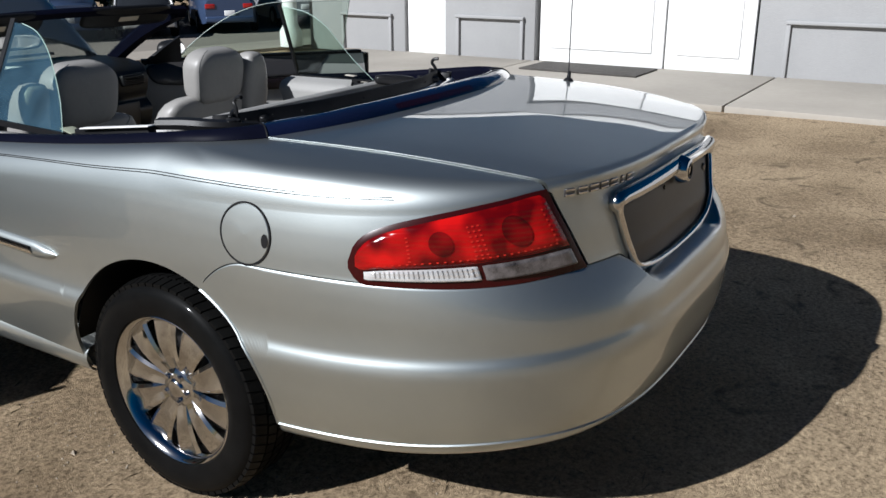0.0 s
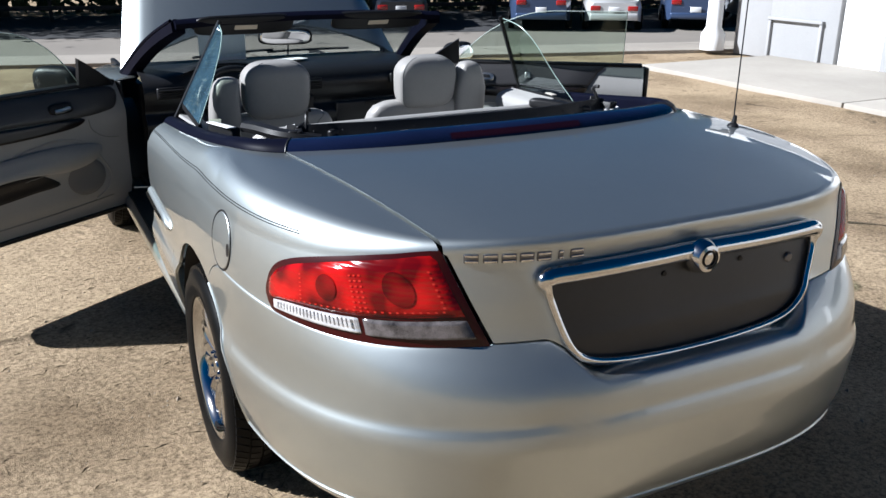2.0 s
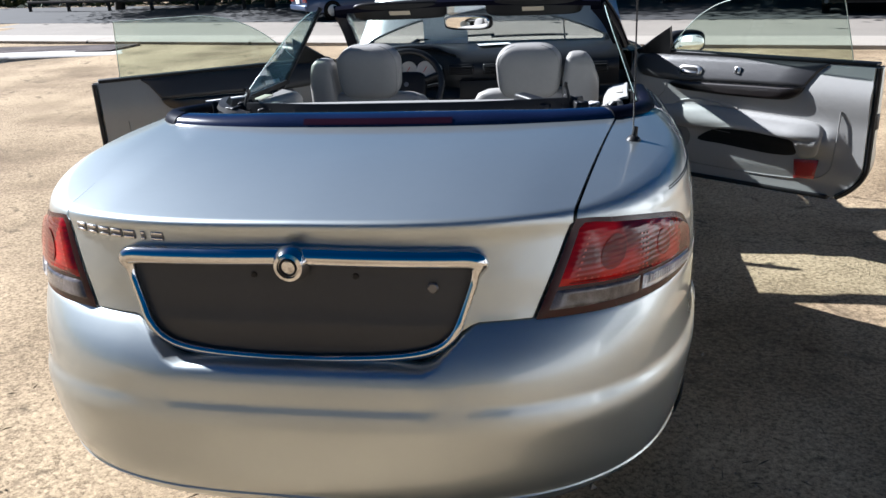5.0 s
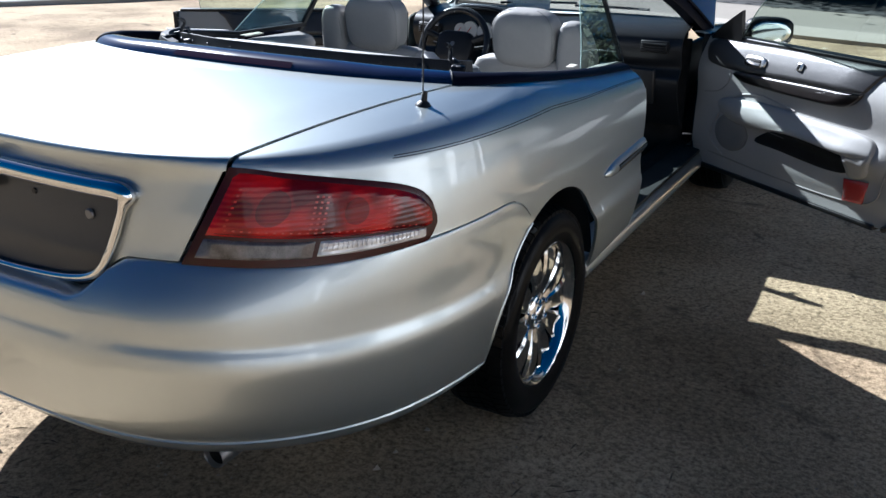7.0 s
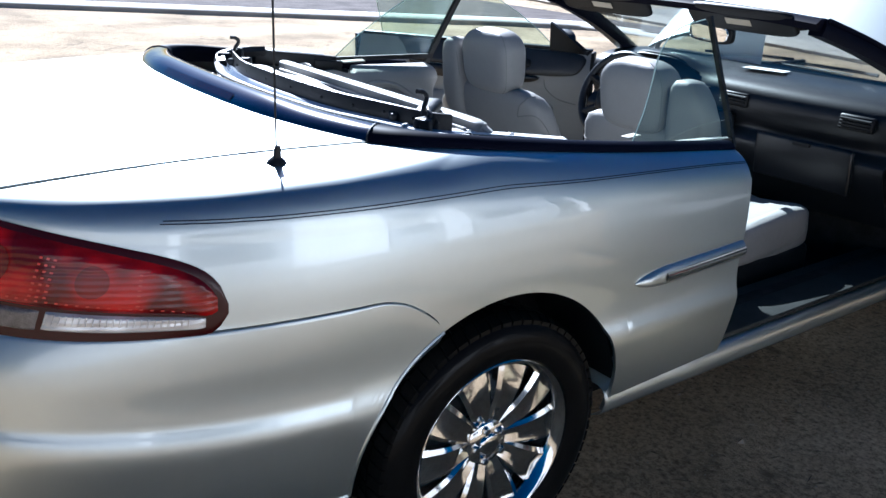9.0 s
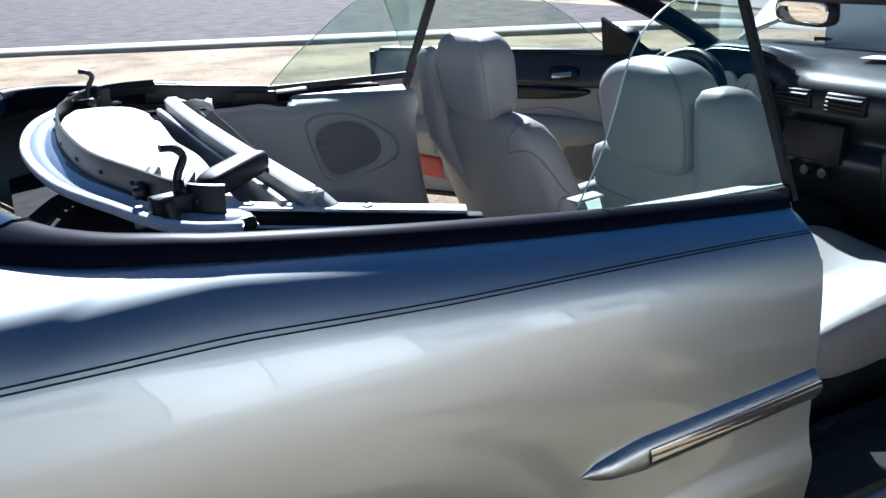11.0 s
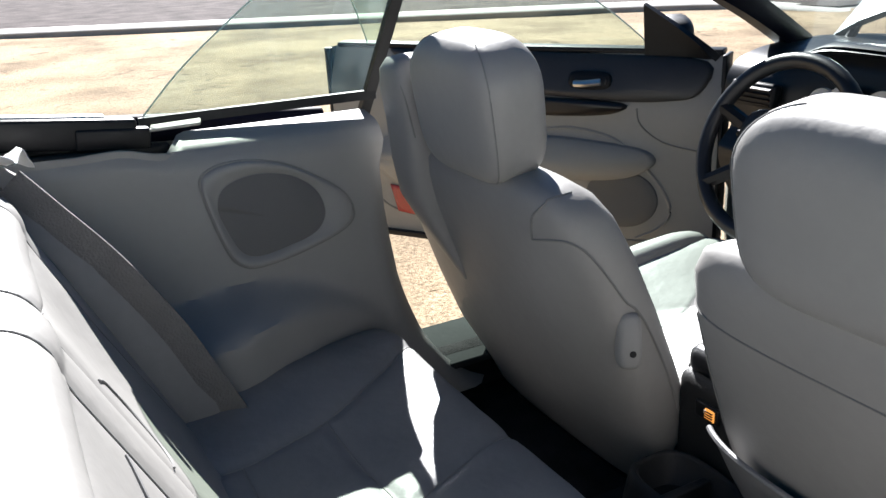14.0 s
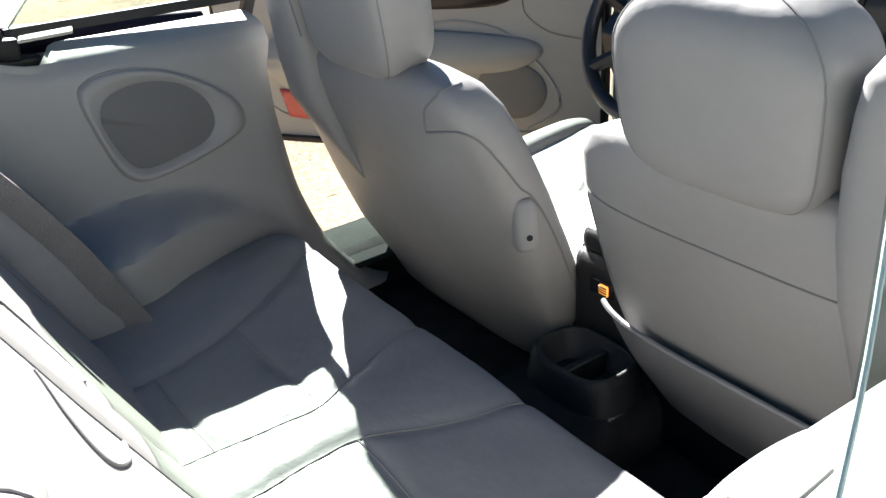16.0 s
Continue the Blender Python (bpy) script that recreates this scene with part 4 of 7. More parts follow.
# exhaust pipe, aerial
pipe = tube("exhaust_pipe", [(0.47, 0.85, 0.28), (0.475, 0.5, 0.275), (0.48, 0.272, 0.264)], 0.027, STEEL, car, 14)
lathe("tail_pipe", [(0.0, 0.02), (0.021, 0.02), (0.0235, 0.075), (0.025, 0.078), (0.0265, 0.075), (0.026, 0.0), (0.0, 0.0)], STEELD, pipe, Matrix.Translation((0.4795, 0.282, 0.264)) @ Matrix.Scale(1.14, 4) @ pose(0, 0, 0, 90, 0, 0), 24)
# black lining inside the pipe's mouth
lathe("pipe_bore", [(0.0, 0.022), (0.0205, 0.022), (0.022, 0.066)], CLOTHBLACK, pipe, Matrix.Translation((0.4795, 0.282, 0.264)) @ Matrix.Scale(1.14, 4) @ pose(0, 0, 0, 90, 0, 0), 24)
ant = lathe("aerial", [(0, 0.046), (0.006, 0.044), (0.008, 0.022), (0.015, 0.017), (0.022, 0.006), (0.023, -0.008)], BLACK, car, pose(0.705, 0.741, 0.986, 0, 8, 0), 14, label="thin black whip aerial on a rubber foot")
tube("mast", [(0.705, 0.741, 1.01), (0.706, 0.739, 1.35), (0.704, 0.735, 1.78)], 0.0022, BLACK, ant, 6)


# cabin: dark rim round the cockpit
def edge_frame(q):
    """Cockpit edge points with the way inward and out of the car's middle."""
    I = inner(q)
    d = (inner(np.minimum(q + 0.5, 174)) - inner(np.maximum(q - 0.5, 0)))
    n = np.stack([-d[:, 1], d[:, 0], 0 * q], -1)
    n /= np.linalg.norm(n, axis=1, keepdims=True)
    return I, n


def cockpit_rim():
    q = np.concatenate([np.linspace(0, 30, 26), np.linspace(32, 90, 34), np.linspace(93, 174, 30)])
    I, n = edge_frame(q)
    wd = herm(q, [0, 20, 30, 45, 70, 90, 174], [0.088, 0.088, 0.078, 0.062, 0.050, 0.046, 0.046])
    ht = herm(q, [0, 14, 22, 45, 90, 174], [0.036, 0.035, 0.030, 0.027, 0.024, 0.020])
    prof = [(0.01, -0.012), (-0.03, 0.05), (0.02, 0.32), (0.14, 0.66), (0.34, 0.92), (0.6, 1.0), (0.85, 0.9), (0.97, 0.62), (1.0, 0.2), (1.0, -1.2)]
    half = np.stack([I + n * (wd * a)[:, None] + np.stack([0 * q, 0 * q, ht * b], -1) for a, b in prof], 1)
    cut = 26
    full = np.concatenate([mirrored(half[cut - 1:0:-1]), half[:cut]], 0)
    rim = sheet("cockpit_rim", full, NAVY, car, label="glossy dark navy rim round the folded roof", sharp=60)
    for sd in (-1, 1):
        sheet("rim_seal", half[cut - 1:] * [sd, 1, 1], SEALN, rim, sharp=60, label="matt dark rubber seal along the cockpit's side")
    # raised stop light in the rim
    k = 9
    qq = q[:k]
    P = np.stack([I[:k] + n[:k] * (wd[:k] * a)[:, None] + np.stack([0 * qq, 0 * qq, ht[:k] * b + 0.0015], -1) for a, b in ((-0.01, 0.26), (0.05, 0.44), (0.14, 0.68))], 1)
    sheet("stop_light", np.concatenate([mirrored(P[:0:-1]), P]), principled("dark_red_lens", (0.018, 0.003, 0.006), rough=0.15, coat=0.8), rim)
    for s in (-1, 1):
        L = half[25] * [s, 1, 1]
        tube("rim_joint", L[1:9] + [0, 0, 0.0008], 0.0025, BLACK, rim, 5)


cockpit_rim()


CREAM = principled("cream_plastic", (0.42, 0.39, 0.34), rough=0.7, vary=0.1, scale=20)


# folded roof in its well
def folded_roof():
    roof = new("folded_roof")
    roof.parent = car
    roof["label"] = "folded soft top with black linkage and white lining"
    # floor of the well
    outline = [(-0.62, 1.0), (0.62, 1.0), (0.72, 1.12), (0.72, 1.36), (0.56, 1.42), (-0.56, 1.42), (-0.72, 1.36), (-0.72, 1.12)]
    plate("well_floor", outline, 0.02, CLOTHBLACK, roof, pose(0, 0, 0.80))
    for s in (-1, 1):
        rbox("well_side", (0.09, 0.42, 0.02), CLOTHBLACK, roof, (s * 0.70, 1.55, 0.83), bevel=0.004)
    U = smooth_line([(0.63, 1.26, 0.975), (0.60, 1.185, 0.982), (0.47, 1.125, 0.987), (0.28, 1.065, 0.99), (0, 1.04, 0.992), (-0.28, 1.065, 0.99), (-0.47, 1.125, 0.987), (-0.60, 1.185, 0.982), (-0.63, 1.26, 0.975)], 7)
    c = np.array([0, 1.5, 0])
    inw = c - U
    inw[:, 2] = 0
    inw /= np.linalg.norm(inw, axis=1, keepdims=True)
    tube("rear_bow", U, 0.009, LINER, roof, 10)
    steps = [(0.0, 0.0), (0.012, 0.004), (0.030, -0.004), (0.042, 0.006), (0.055, 0.004)]
    sheet("bow_channel", np.stack([U + inw * a + [0, 0, b] for a, b in steps], 1), principled("blue_grey_vinyl", (0.16, 0.19, 0.25), rough=0.25, coat=0.4), roof, 0.003)
    strip = np.stack([U + inw * a + [0, 0, b] for a, b in ((0.055, -0.005), (0.057, 0.020), (0.061, 0.040), (0.066, 0.041))], 1)
    sheet("tack_strip", strip[3:-3], BLACK, roof, 0.003)
    for k in range(6, len(U) - 6, 4):
        p = U[k] + inw[k] * 0.055 + [0, 0, 0.020]
        lathe("rivet", [(0, 0.003), (0.003, 0.002), (0.004, 0)], BLACK, roof, Matrix.Translation(p) @ Vector(-inw[k]).to_track_quat("Z", "Y").to_matrix().to_4x4(), 8)
    # white lining, folded in shallow waves
    xs, ys = np.linspace(-1, 1, 41), np.linspace(0, 1, 18)
    P = np.zeros((41, 18, 3))
    for i, x in enumerate(xs):
        for j, v in enumerate(ys):
            xx = x * (0.50 + 0.04 * v)
            y0 = 1.105 + 0.105 * abs(x) ** 2.2
            yv = y0 + (1.303 + 0.03 * max(0, -x) ** 2 - y0) * v
            P[i, j] = (xx, yv, 1.010 - 0.036 * v ** 2 - 0.030 * abs(x) ** 4 + 0.006 * math.sin(9 * x + 5 * v) * v + 0.004 * noise.noise((xx * 9, yv * 12, 0)))
    sheet("lining", P, LINER, roof, 0.006, inward=(0, 1.2, 0), label="white roof lining, folded")
    for s in (-1, 1):
        if s > 0:
            # side rail with its pale top plate
            yaw, cxr, cyr, czr = s * -24.6, 0.530, 1.425, 0.949
            rbox("side_rail", (0.030, 0.42, 0.055), BLACK, roof, (s * cxr, cyr, czr - 0.034), (-4.2, 0, yaw), bevel=0.006)
            rail = rbox("rail_plate", (0.034, 0.37, 0.005), WHITEP, roof, (s * cxr, cyr, czr), (-4.2, 0, yaw), bevel=0.002)
            rbox("rail_lip", (0.004, 0.38, 0.005), WHITEP, rail, (s * (cxr + 0.021), cyr - 0.008, czr - 0.024), (-4.2, 0, yaw), bevel=0.0015)
            for u_ in (-0.13, -0.07, 0.04):
                lathe("screw", [(0.002, 0.002), (0.004, 0.004), (0.008, 0.003), (0.009, 0)], STEEL, rail, pose(s * (cxr + 0.416 * u_), cyr + 0.909 * u_, czr + 0.0025 - 0.073 * u_), 10)
            W = np.array([[(s * ((cxr + 0.024 + 0.416 * u_) * (1 - v) + 0.742 * v), (cyr + 0.909 * u_) * (1 - v) + (1.46 + 1.25 * u_) * v, (czr - 0.028 - 0.073 * u_) * (1 - v) + 0.905 * v - 0.012 * math.sin(math.pi * v) + 0.004 * noise.noise((u_ * 20, v * 6, s))) for v in np.linspace(0, 1, 9)] for u_ in np.linspace(-0.19, 0.27, 18)])
            sheet("well_cover", W, BLACKCLOTH, roof, 0.004, inward=(0, 1.4, 0.5), label="black cloth sagging beside the roof well")
            # loose latch plate between the rail and the window's foot
            rbox("latch_plate", (0.016, 0.045, 0.003), CREAM, roof, (s * 0.682, 1.664, 0.926), (-6, 4 * s, s * -32), bevel=0.002)
        rbox("lower_rail", (0.02, 0.62, 0.022), BLACK, roof, (s * 0.70, 1.42, 0.915), (-2, 0, s * 1.0), bevel=0.006)
        # upright bracket, hook and lever at the corner
        rbox("bracket", (0.020, 0.06, 0.06), BLACK, roof, (s * 0.548, 1.190, 0.985), (0, 10 * s, 15 * s), bevel=0.004)
        rbox("bracket", (0.028, 0.018, 0.055), BLACK, roof, (s * 0.572, 1.180, 0.988), (8, 0, 25 * s), bevel=0.004)
        rbox("bracket", (0.05, 0.012, 0.03), BLACK, roof, (s * 0.530, 1.215, 1.012), (-12, 14 * s, -30 * s), bevel=0.003)
        rbox("bracket", (0.014, 0.10, 0.018), BLACK, roof, (s * 0.60, 1.235, 0.965), (12, 0, -10 * s), bevel=0.005)
        tube("hook", [(s * 0.526, 1.202, 0.990), (s * 0.524, 1.206, 1.028), (s * 0.518, 1.218, 1.052), (s * 0.515, 1.208, 1.065), (s * 0.518, 1.190, 1.068)], 0.006, BLACK, roof, 8, smooth=4)
        for z_, r_ in ((1.0, 0.010), (0.985, 0.008)):
            lathe("pivot", [(0, 0.012), (r_ * 0.7, 0.012), (r_, 0.008), (r_, 0)], STEEL, roof, Matrix.Translation((s * 0.53, 1.155, z_ - 0.01)) @ pose(0, 0, 0, 90, 0, 0), 12)
        if s > 0:
            M_ = Matrix.Translation((0.402, 1.309, 0.994)) @ pose(0, 0, 0, 4, 0, 41)
            lv = pillow("lever", (0.023, 0.076, 0.019), BLACK, roof, M_, 0.55, 0.45, 26)
            tube("lever_arm", [(0.585, 1.232, 0.962), (0.53, 1.240, 0.966), (0.448, 1.258, 0.976)], 0.009, BLACK, lv, 8, smooth=4)
        else:
            arm = sweep("roof_arm", smooth_line([(-0.50, 1.150, 0.985), (-0.57, 1.178, 0.996), (-0.615, 1.225, 1.002), (-0.64, 1.29, 1.004), (-0.665, 1.37, 1.000)], 6), [(-0.016, -0.014), (0.012, -0.018), (0.020, 0.0), (0.012, 0.016), (-0.014, 0.013), (-0.020, 0.0)], BLACK, roof, label="bent black roof arm")
            rbox("arm_cover", (0.030, 0.33, 0.052), BLACK, arm, (-0.700, 1.515, 0.957), (-7, 0, 0), bevel=0.006)
            rbox("arm_cover", (0.026, 0.12, 0.036), BLACK, arm, (-0.694, 1.640, 0.934), (-6, 0, 0), bevel=0.004)
            # thin white strip along the top of the black box
            rbox("white_strip", (0.026, 0.30, 0.004), WHITEP, arm, (-0.716, 1.485, 0.988), (-7, 0, 0), bevel=0.0015)
        rbox("rail_clip", (0.006, 0.045, 0.010), STEEL, roof, (s * 0.716, 1.37, 0.925), (-4, 0, 0), bevel=0.002)
        rbox("cross_link", (0.09, 0.02, 0.02), BLACK, roof, (s * 0.43, 1.18, 1.005), (0, 8 * s, -25 * s), bevel=0.006)


folded_roof()


# inner side panels beside the rear seat
def side_panel(s):
    zs = np.linspace(0, 1, 60)
    cols = []
    for v in np.linspace(0, 1, 44):
        prof = []
        top = 0.926 - (0.048 if s > 0 else 0.006) * (1 - sm(1.40 + 0.73 * v, 1.60, 1.72)) - 0.016 * v - 0.018 * float(sm(1.40 + 0.73 * v, 1.66, 1.74))
        for k in zs:
            z = 0.30 + (top - 0.30) * k
            yf = herm(z, [0.28, 0.33, 0.40, 0.48, 0.60, 0.75, 0.95], [2.36, 2.27, 2.205, 2.165, 2.13, 2.115, 2.112])
            y = 1.36 + (float(yf) - 1.36) * v
            zt = float(herm(y, [1.36, 1.60, 1.70, 1.81, 1.89, 1.97, 2.05, 2.12, 2.5], [0.60, 0.625, 0.640, 0.652, 0.642, 0.612, 0.56, 0.48, 0.30]))
            bul = (0.012 + float(herm(y, [1.36, 1.55, 1.733, 1.86, 2.0, 2.1, 2.5], [0.10, 0.12, 0.140, 0.088, 0.022, 0.0, 0.0]))) * (1 - sm(z, zt - 0.040, zt + 0.004))
            x = 0.628 + 0.016 * sm(z, 0.6, 0.93) - bul + 0.035 * sm(v, 0.965, 1.0) * (1 - sm(z, 0.80, 0.88)) - 0.010 * math.sin(math.pi * v)
            x += 0.012 * sm(z, top - 0.02, top)
            prof.append((x, y, z))
        x, y, z = prof[-1]
        for dx, dz in ((0.006, 0.006), (0.022, 0.014), (0.076, 0.024), (0.081, 0.016)):
            prof.append((x + dx * (0.12 + 0.88 * float(sm(y, 1.71, 1.765))), y, z + dz - 0.03 * (1 - float(sm(y, 1.70, 1.75))) * (dx > 0.02)))
        cols.append(prof)
    P = np.array(cols) * [s, 1, 1]
    pan = sheet("side_panel", P, PANELG, car, 0.006, inward=(s * 1.5, 1.6, 0.6), label="moulded grey side panel with an oval loudspeaker")

    def px_(y, z):
        v = np.clip((y - 1.36) / 0.76, 0, 1)
        return 0.628 + 0.016 * sm(z, 0.6, 0.93) - 0.010 * np.sin(np.pi * v)

    big = smooth_line([(1.758, 0.835), (1.775, 0.868), (1.83, 0.876), (1.90, 0.862), (1.965, 0.828), (2.02, 0.785), (2.036, 0.742), (2.01, 0.716), (1.93, 0.692), (1.85, 0.680), (1.81, 0.688), (1.785, 0.725)], 5, True)
    small = smooth_line([(1.782, 0.800), (1.80, 0.835), (1.855, 0.848), (1.92, 0.835), (1.965, 0.800), (1.978, 0.755), (1.955, 0.722), (1.90, 0.707), (1.845, 0.700), (1.815, 0.712), (1.795, 0.75)], 5, True)
    bi = big[np.linspace(0, len(big) - 1, 56).astype(int)]
    si = small[np.linspace(0, len(small) - 1, 56).astype(int)]
    rows = []
    for k, o in ((0.0, -0.001), (0.06, 0.007), (0.25, 0.010), (0.55, 0.007), (0.9, 0.001), (1.0, -0.001)):
        L = bi + (si - bi) * k
        rows.append(np.stack([px_(L[:, 0], L[:, 1]) - o, L[:, 0], L[:, 1]], -1))
    bez = sheet("speaker_bezel", np.array(rows) * [s, 1, 1], PANELG, pan, wrap_v=True)
    tube("bezel_groove", np.stack([px_(bi[:, 0], bi[:, 1]) - 0.0005, bi[:, 0], bi[:, 1]], -1) * [s, 1, 1], 0.0028, SEAM, bez, 5, closed=True, up=(1, 0, 0))
    cen = si.mean(0)
    rows = []
    for k in (1.0, 0.7, 0.35, 0.001):
        L = cen + (si - cen) * k
        rows.append(np.stack([px_(L[:, 0], L[:, 1]) - 0.0015 - 0.004 * (1 - k ** 2), L[:, 0], L[:, 1]], -1))
    sheet("speaker_grille", np.array(rows) * [s, 1, 1], MESHG, bez, wrap_v=True, label="dark cloth loudspeaker grille")
    # clip at the rear end of the ledge, seat belt anchor at the sill
    rbox("clip", (0.042, 0.085, 0.005) if s < 0 else (0.026, 0.05, 0.004), CREAM, pan, (s * 0.678, 1.742, 0.9455) if s < 0 else (0.692, 1.742, 0.9465), (3, 0, 14 * s if s < 0 else 2), bevel=0.002)
    rbox("belt_anchor", (0.02, 0.05, 0.05), BLACK, pan, (s * 0.655, 2.36, 0.345), (20, 0, 0), bevel=0.008)
    # quarter window: glass with a black front post
    yb, zb_ = [1.70, 1.76, 1.83, 1.91, 2.0, 2.09], [0.955, 1.030, 1.098, 1.165, 1.215, 1.236]
    front_b, front_t = np.array([0.735, 2.118, 0.915]), np.array([0.545, 2.155, 1.240])
    if s > 0:
        yb, zb_ = [1.668, 1.742, 1.789, 1.836, 1.882, 1.945, 2.05], [0.925, 1.005, 1.068, 1.137, 1.178, 1.208, 1.225]
        front_b, front_t = np.array([0.755, 2.088, 0.912]), np.array([0.637, 2.072, 1.226])
    rear = np.array([[(0.750 - 0.38 * (z - 0.928)) if s > 0 else (0.742 - 0.185 * (z - 0.95) / 0.29), y, z] for y, z in zip(yb, zb_)])
    rear = smooth_line(rear, 4)
    fr = front_b + (front_t - front_b) * ((rear[:, 2:] - 0.915) / (1.240 - 0.915))
    G = rear[:, None] + (fr - rear)[:, None] * np.linspace(0, 1, 8)[None, :, None]
    g = sheet("quarter_glass", G * [s, 1, 1], FILMGLASS if s < 0 else GLASS, car, 0.0035, label="tinted quarter window, wound up")
    tube("glass_edge", rear * [s, 1, 1], 0.0015, principled("glass_edge", (0.42, 0.55, 0.50), rough=0.2), g, 6)
    pw = 0.0055 if s > 0 else 0.011
    Lp = front_b + (front_t - front_b) * np.linspace(-0.05, 1.02, 8)[:, None]
    sweep("glass_post", Lp * [s, 1, 1], [(-0.007, -pw), (0.007, -pw), (0.007, pw), (-0.007, pw)], BLACK, g, up=(0, 1, 0))
    Lb = np.array([rear[0] + (fr[0] - rear[0]) * k for k in np.linspace(-0.02, 1.02, 6)]) + [0.0, 0, -0.004]
    sweep("glass_seal", Lb * [s, 1, 1], [(-0.006, -0.014), (0.008, -0.014), (0.006, 0.003), (-0.005, 0.003)], BLACK, g)


for s_ in (-1, 1):
    side_panel(s_)


# rear bench
def rear_bench():
    bench = new("rear_bench")
    bench.parent = car
    bench["label"] = "pale grey leather rear bench with stitched panels"
    X = np.linspace(-0.585, 0.585, 180)
    LINES = [smooth_line([(a, b, 0) for a, b in pts], 5)[:, :2] for pts in (
        [(0.28, 1.61), (0.29, 1.69), (0.318, 1.77), (0.342, 1.844), (0.385, 1.93), (0.435, 2.01), (0.476, 2.066)],
        [(0.055, 1.61), (0.055, 1.69), (0.048, 1.78), (0.048, 1.844), (0.085, 1.925), (0.115, 2.0), (0.130, 2.064)],
        [(0.048, 1.844), (0.15, 1.846), (0.25, 1.846), (0.342, 1.844)], [(0.055, 1.69), (0.17, 1.688), (0.29, 1.69)])]
    ALL = np.concatenate([np.stack([np.interp(np.linspace(0, 1, 60), np.linspace(0, 1, len(q)), q[:, i]) for i in (0, 1)], -1) for q in LINES])

    def crease(x, y):
        """padding drawn down along the stitching"""
        d = math.sqrt(float(np.min((ALL[:, 0] - abs(x)) ** 2 + (ALL[:, 1] - y) ** 2)))
        return 0.0055 * math.exp(-(d / 0.011) ** 2) + 0.003 * math.exp(-(d / 0.035) ** 2)

    def cush(x, v):
        """v from the back (0) over the front roll (1)."""
        y = 1.60 + 0.46 * min(v / 0.8, 1) + (0.012 * math.sin(min(1, max(0, (v - 0.8) / 0.2)) * math.pi / 2) if v > 0.8 else 0)
        bowl = 0.028 * math.exp(-((abs(x) - 0.24) / 0.14) ** 2) * math.sin(math.pi * min(1, v / 0.82)) ** 0.7
        edge = 0.022 * max(0, (abs(x) - 0.47) / 0.115) ** 2
        z = 0.518 - bowl + 0.012 * (v / 0.8 if v < 0.8 else 1) - edge * 0.6 + 0.02 * math.exp(-((abs(x) - 0.50) / 0.06) ** 2) * 0.4
        if v > 0.72:
            k = (v - 0.72) / 0.28
            z -= 0.22 * k ** 2.4
        if v < 0.06:
            z -= 0.03 * (1 - v / 0.06)
        return (x, y, z - crease(x, 1.6 + 0.575 * v) + 0.0025 * noise.noise((x * 14, y * 14, 1)))

    V = np.concatenate([np.linspace(0, 0.7, 60), np.linspace(0.705, 1, 36)])
    seat = sheet("cushion", np.array([[cush(x, v) for v in V] for x in X]), LEATHERSHADE, bench, 0.01, inward=(0, 1.8, 0))

    def seam(pts, r=0.0028):
        tube("seam", np.array([np.array(cush(x, v)) + [0, 0, 0.0008] for x, v in pts]), r, SEAM, seat, 5)

    for s in (-1, 1):
        for q in LINES:
            seam([(s * x, (y - 1.6) / 0.575) for x, y in q], 0.0013)

    def back(x, v):
        """v from the foot (0) to the crown (0.8) and down behind (1)."""
        k = min(v / 0.8, 1)
        y = 1.655 - 0.215 * k
        z = 0.50 + 0.455 * k
        bowl = 0.024 * math.exp(-((abs(x) - 0.25) / 0.15) ** 2) * math.sin(math.pi * k) ** 0.8
        side = 0.030 * max(0, (abs(x) - 0.44) / 0.10) ** 2
        y -= bowl + side
        z -= 0.012 * max(0, (abs(x) - 0.40) / 0.14) ** 2
        if v > 0.66:
            t = min((v - 0.66) / 0.34, 1) * math.pi * 0.62
            y = 1.655 - 0.215 * 0.825 - (bowl + side) * 0.5 - 0.060 * (1 - math.cos(t)) * 0.95
            z = 0.50 + 0.455 * 0.825 + 0.060 * math.sin(t) - 0.012 * max(0, (abs(x) - 0.40) / 0.14) ** 2
        a = abs(x)
        arch = 0.62 + 0.10 * ((a - 0.24) / 0.18) ** 2
        d = min(abs(a - 0.42), abs(a - 0.055), abs(v - arch) * 0.55 if 0.055 < a < 0.42 else 1.0)
        y -= 0.004 * math.exp(-(d / 0.010) ** 2) + 0.003 * math.exp(-(d / 0.03) ** 2)
        return (x, y, z + 0.0015 * noise.noise((x * 12, v * 9, 3)))

    XB = np.linspace(-0.545, 0.545, 150)
    V = np.linspace(0, 1, 90)
    br = sheet("backrest", np.array([[back(x, v) for v in V] for x in XB]), LEATHER, bench, 0.01, inward=(0, 1.3, 0.6))

    def seamb(pts, r=0.0012):
        tube("seam", np.array([np.array(back(x, v)) + [0, 0.0008, 0.0008] for x, v in pts]), r, SEAM, br, 5, up=(1, 0, 0))

    for s in (-1, 1):
        seamb([(s * 0.42, v) for v in np.linspace(0.08, 0.97, 24)])
        seamb([(s * 0.055, v) for v in np.linspace(0.08, 0.97, 24)])
        seamb([(s * x, 0.62 + 0.10 * (abs(x - 0.24) / 0.18) ** 2) for x in np.linspace(0.06, 0.42, 16)])
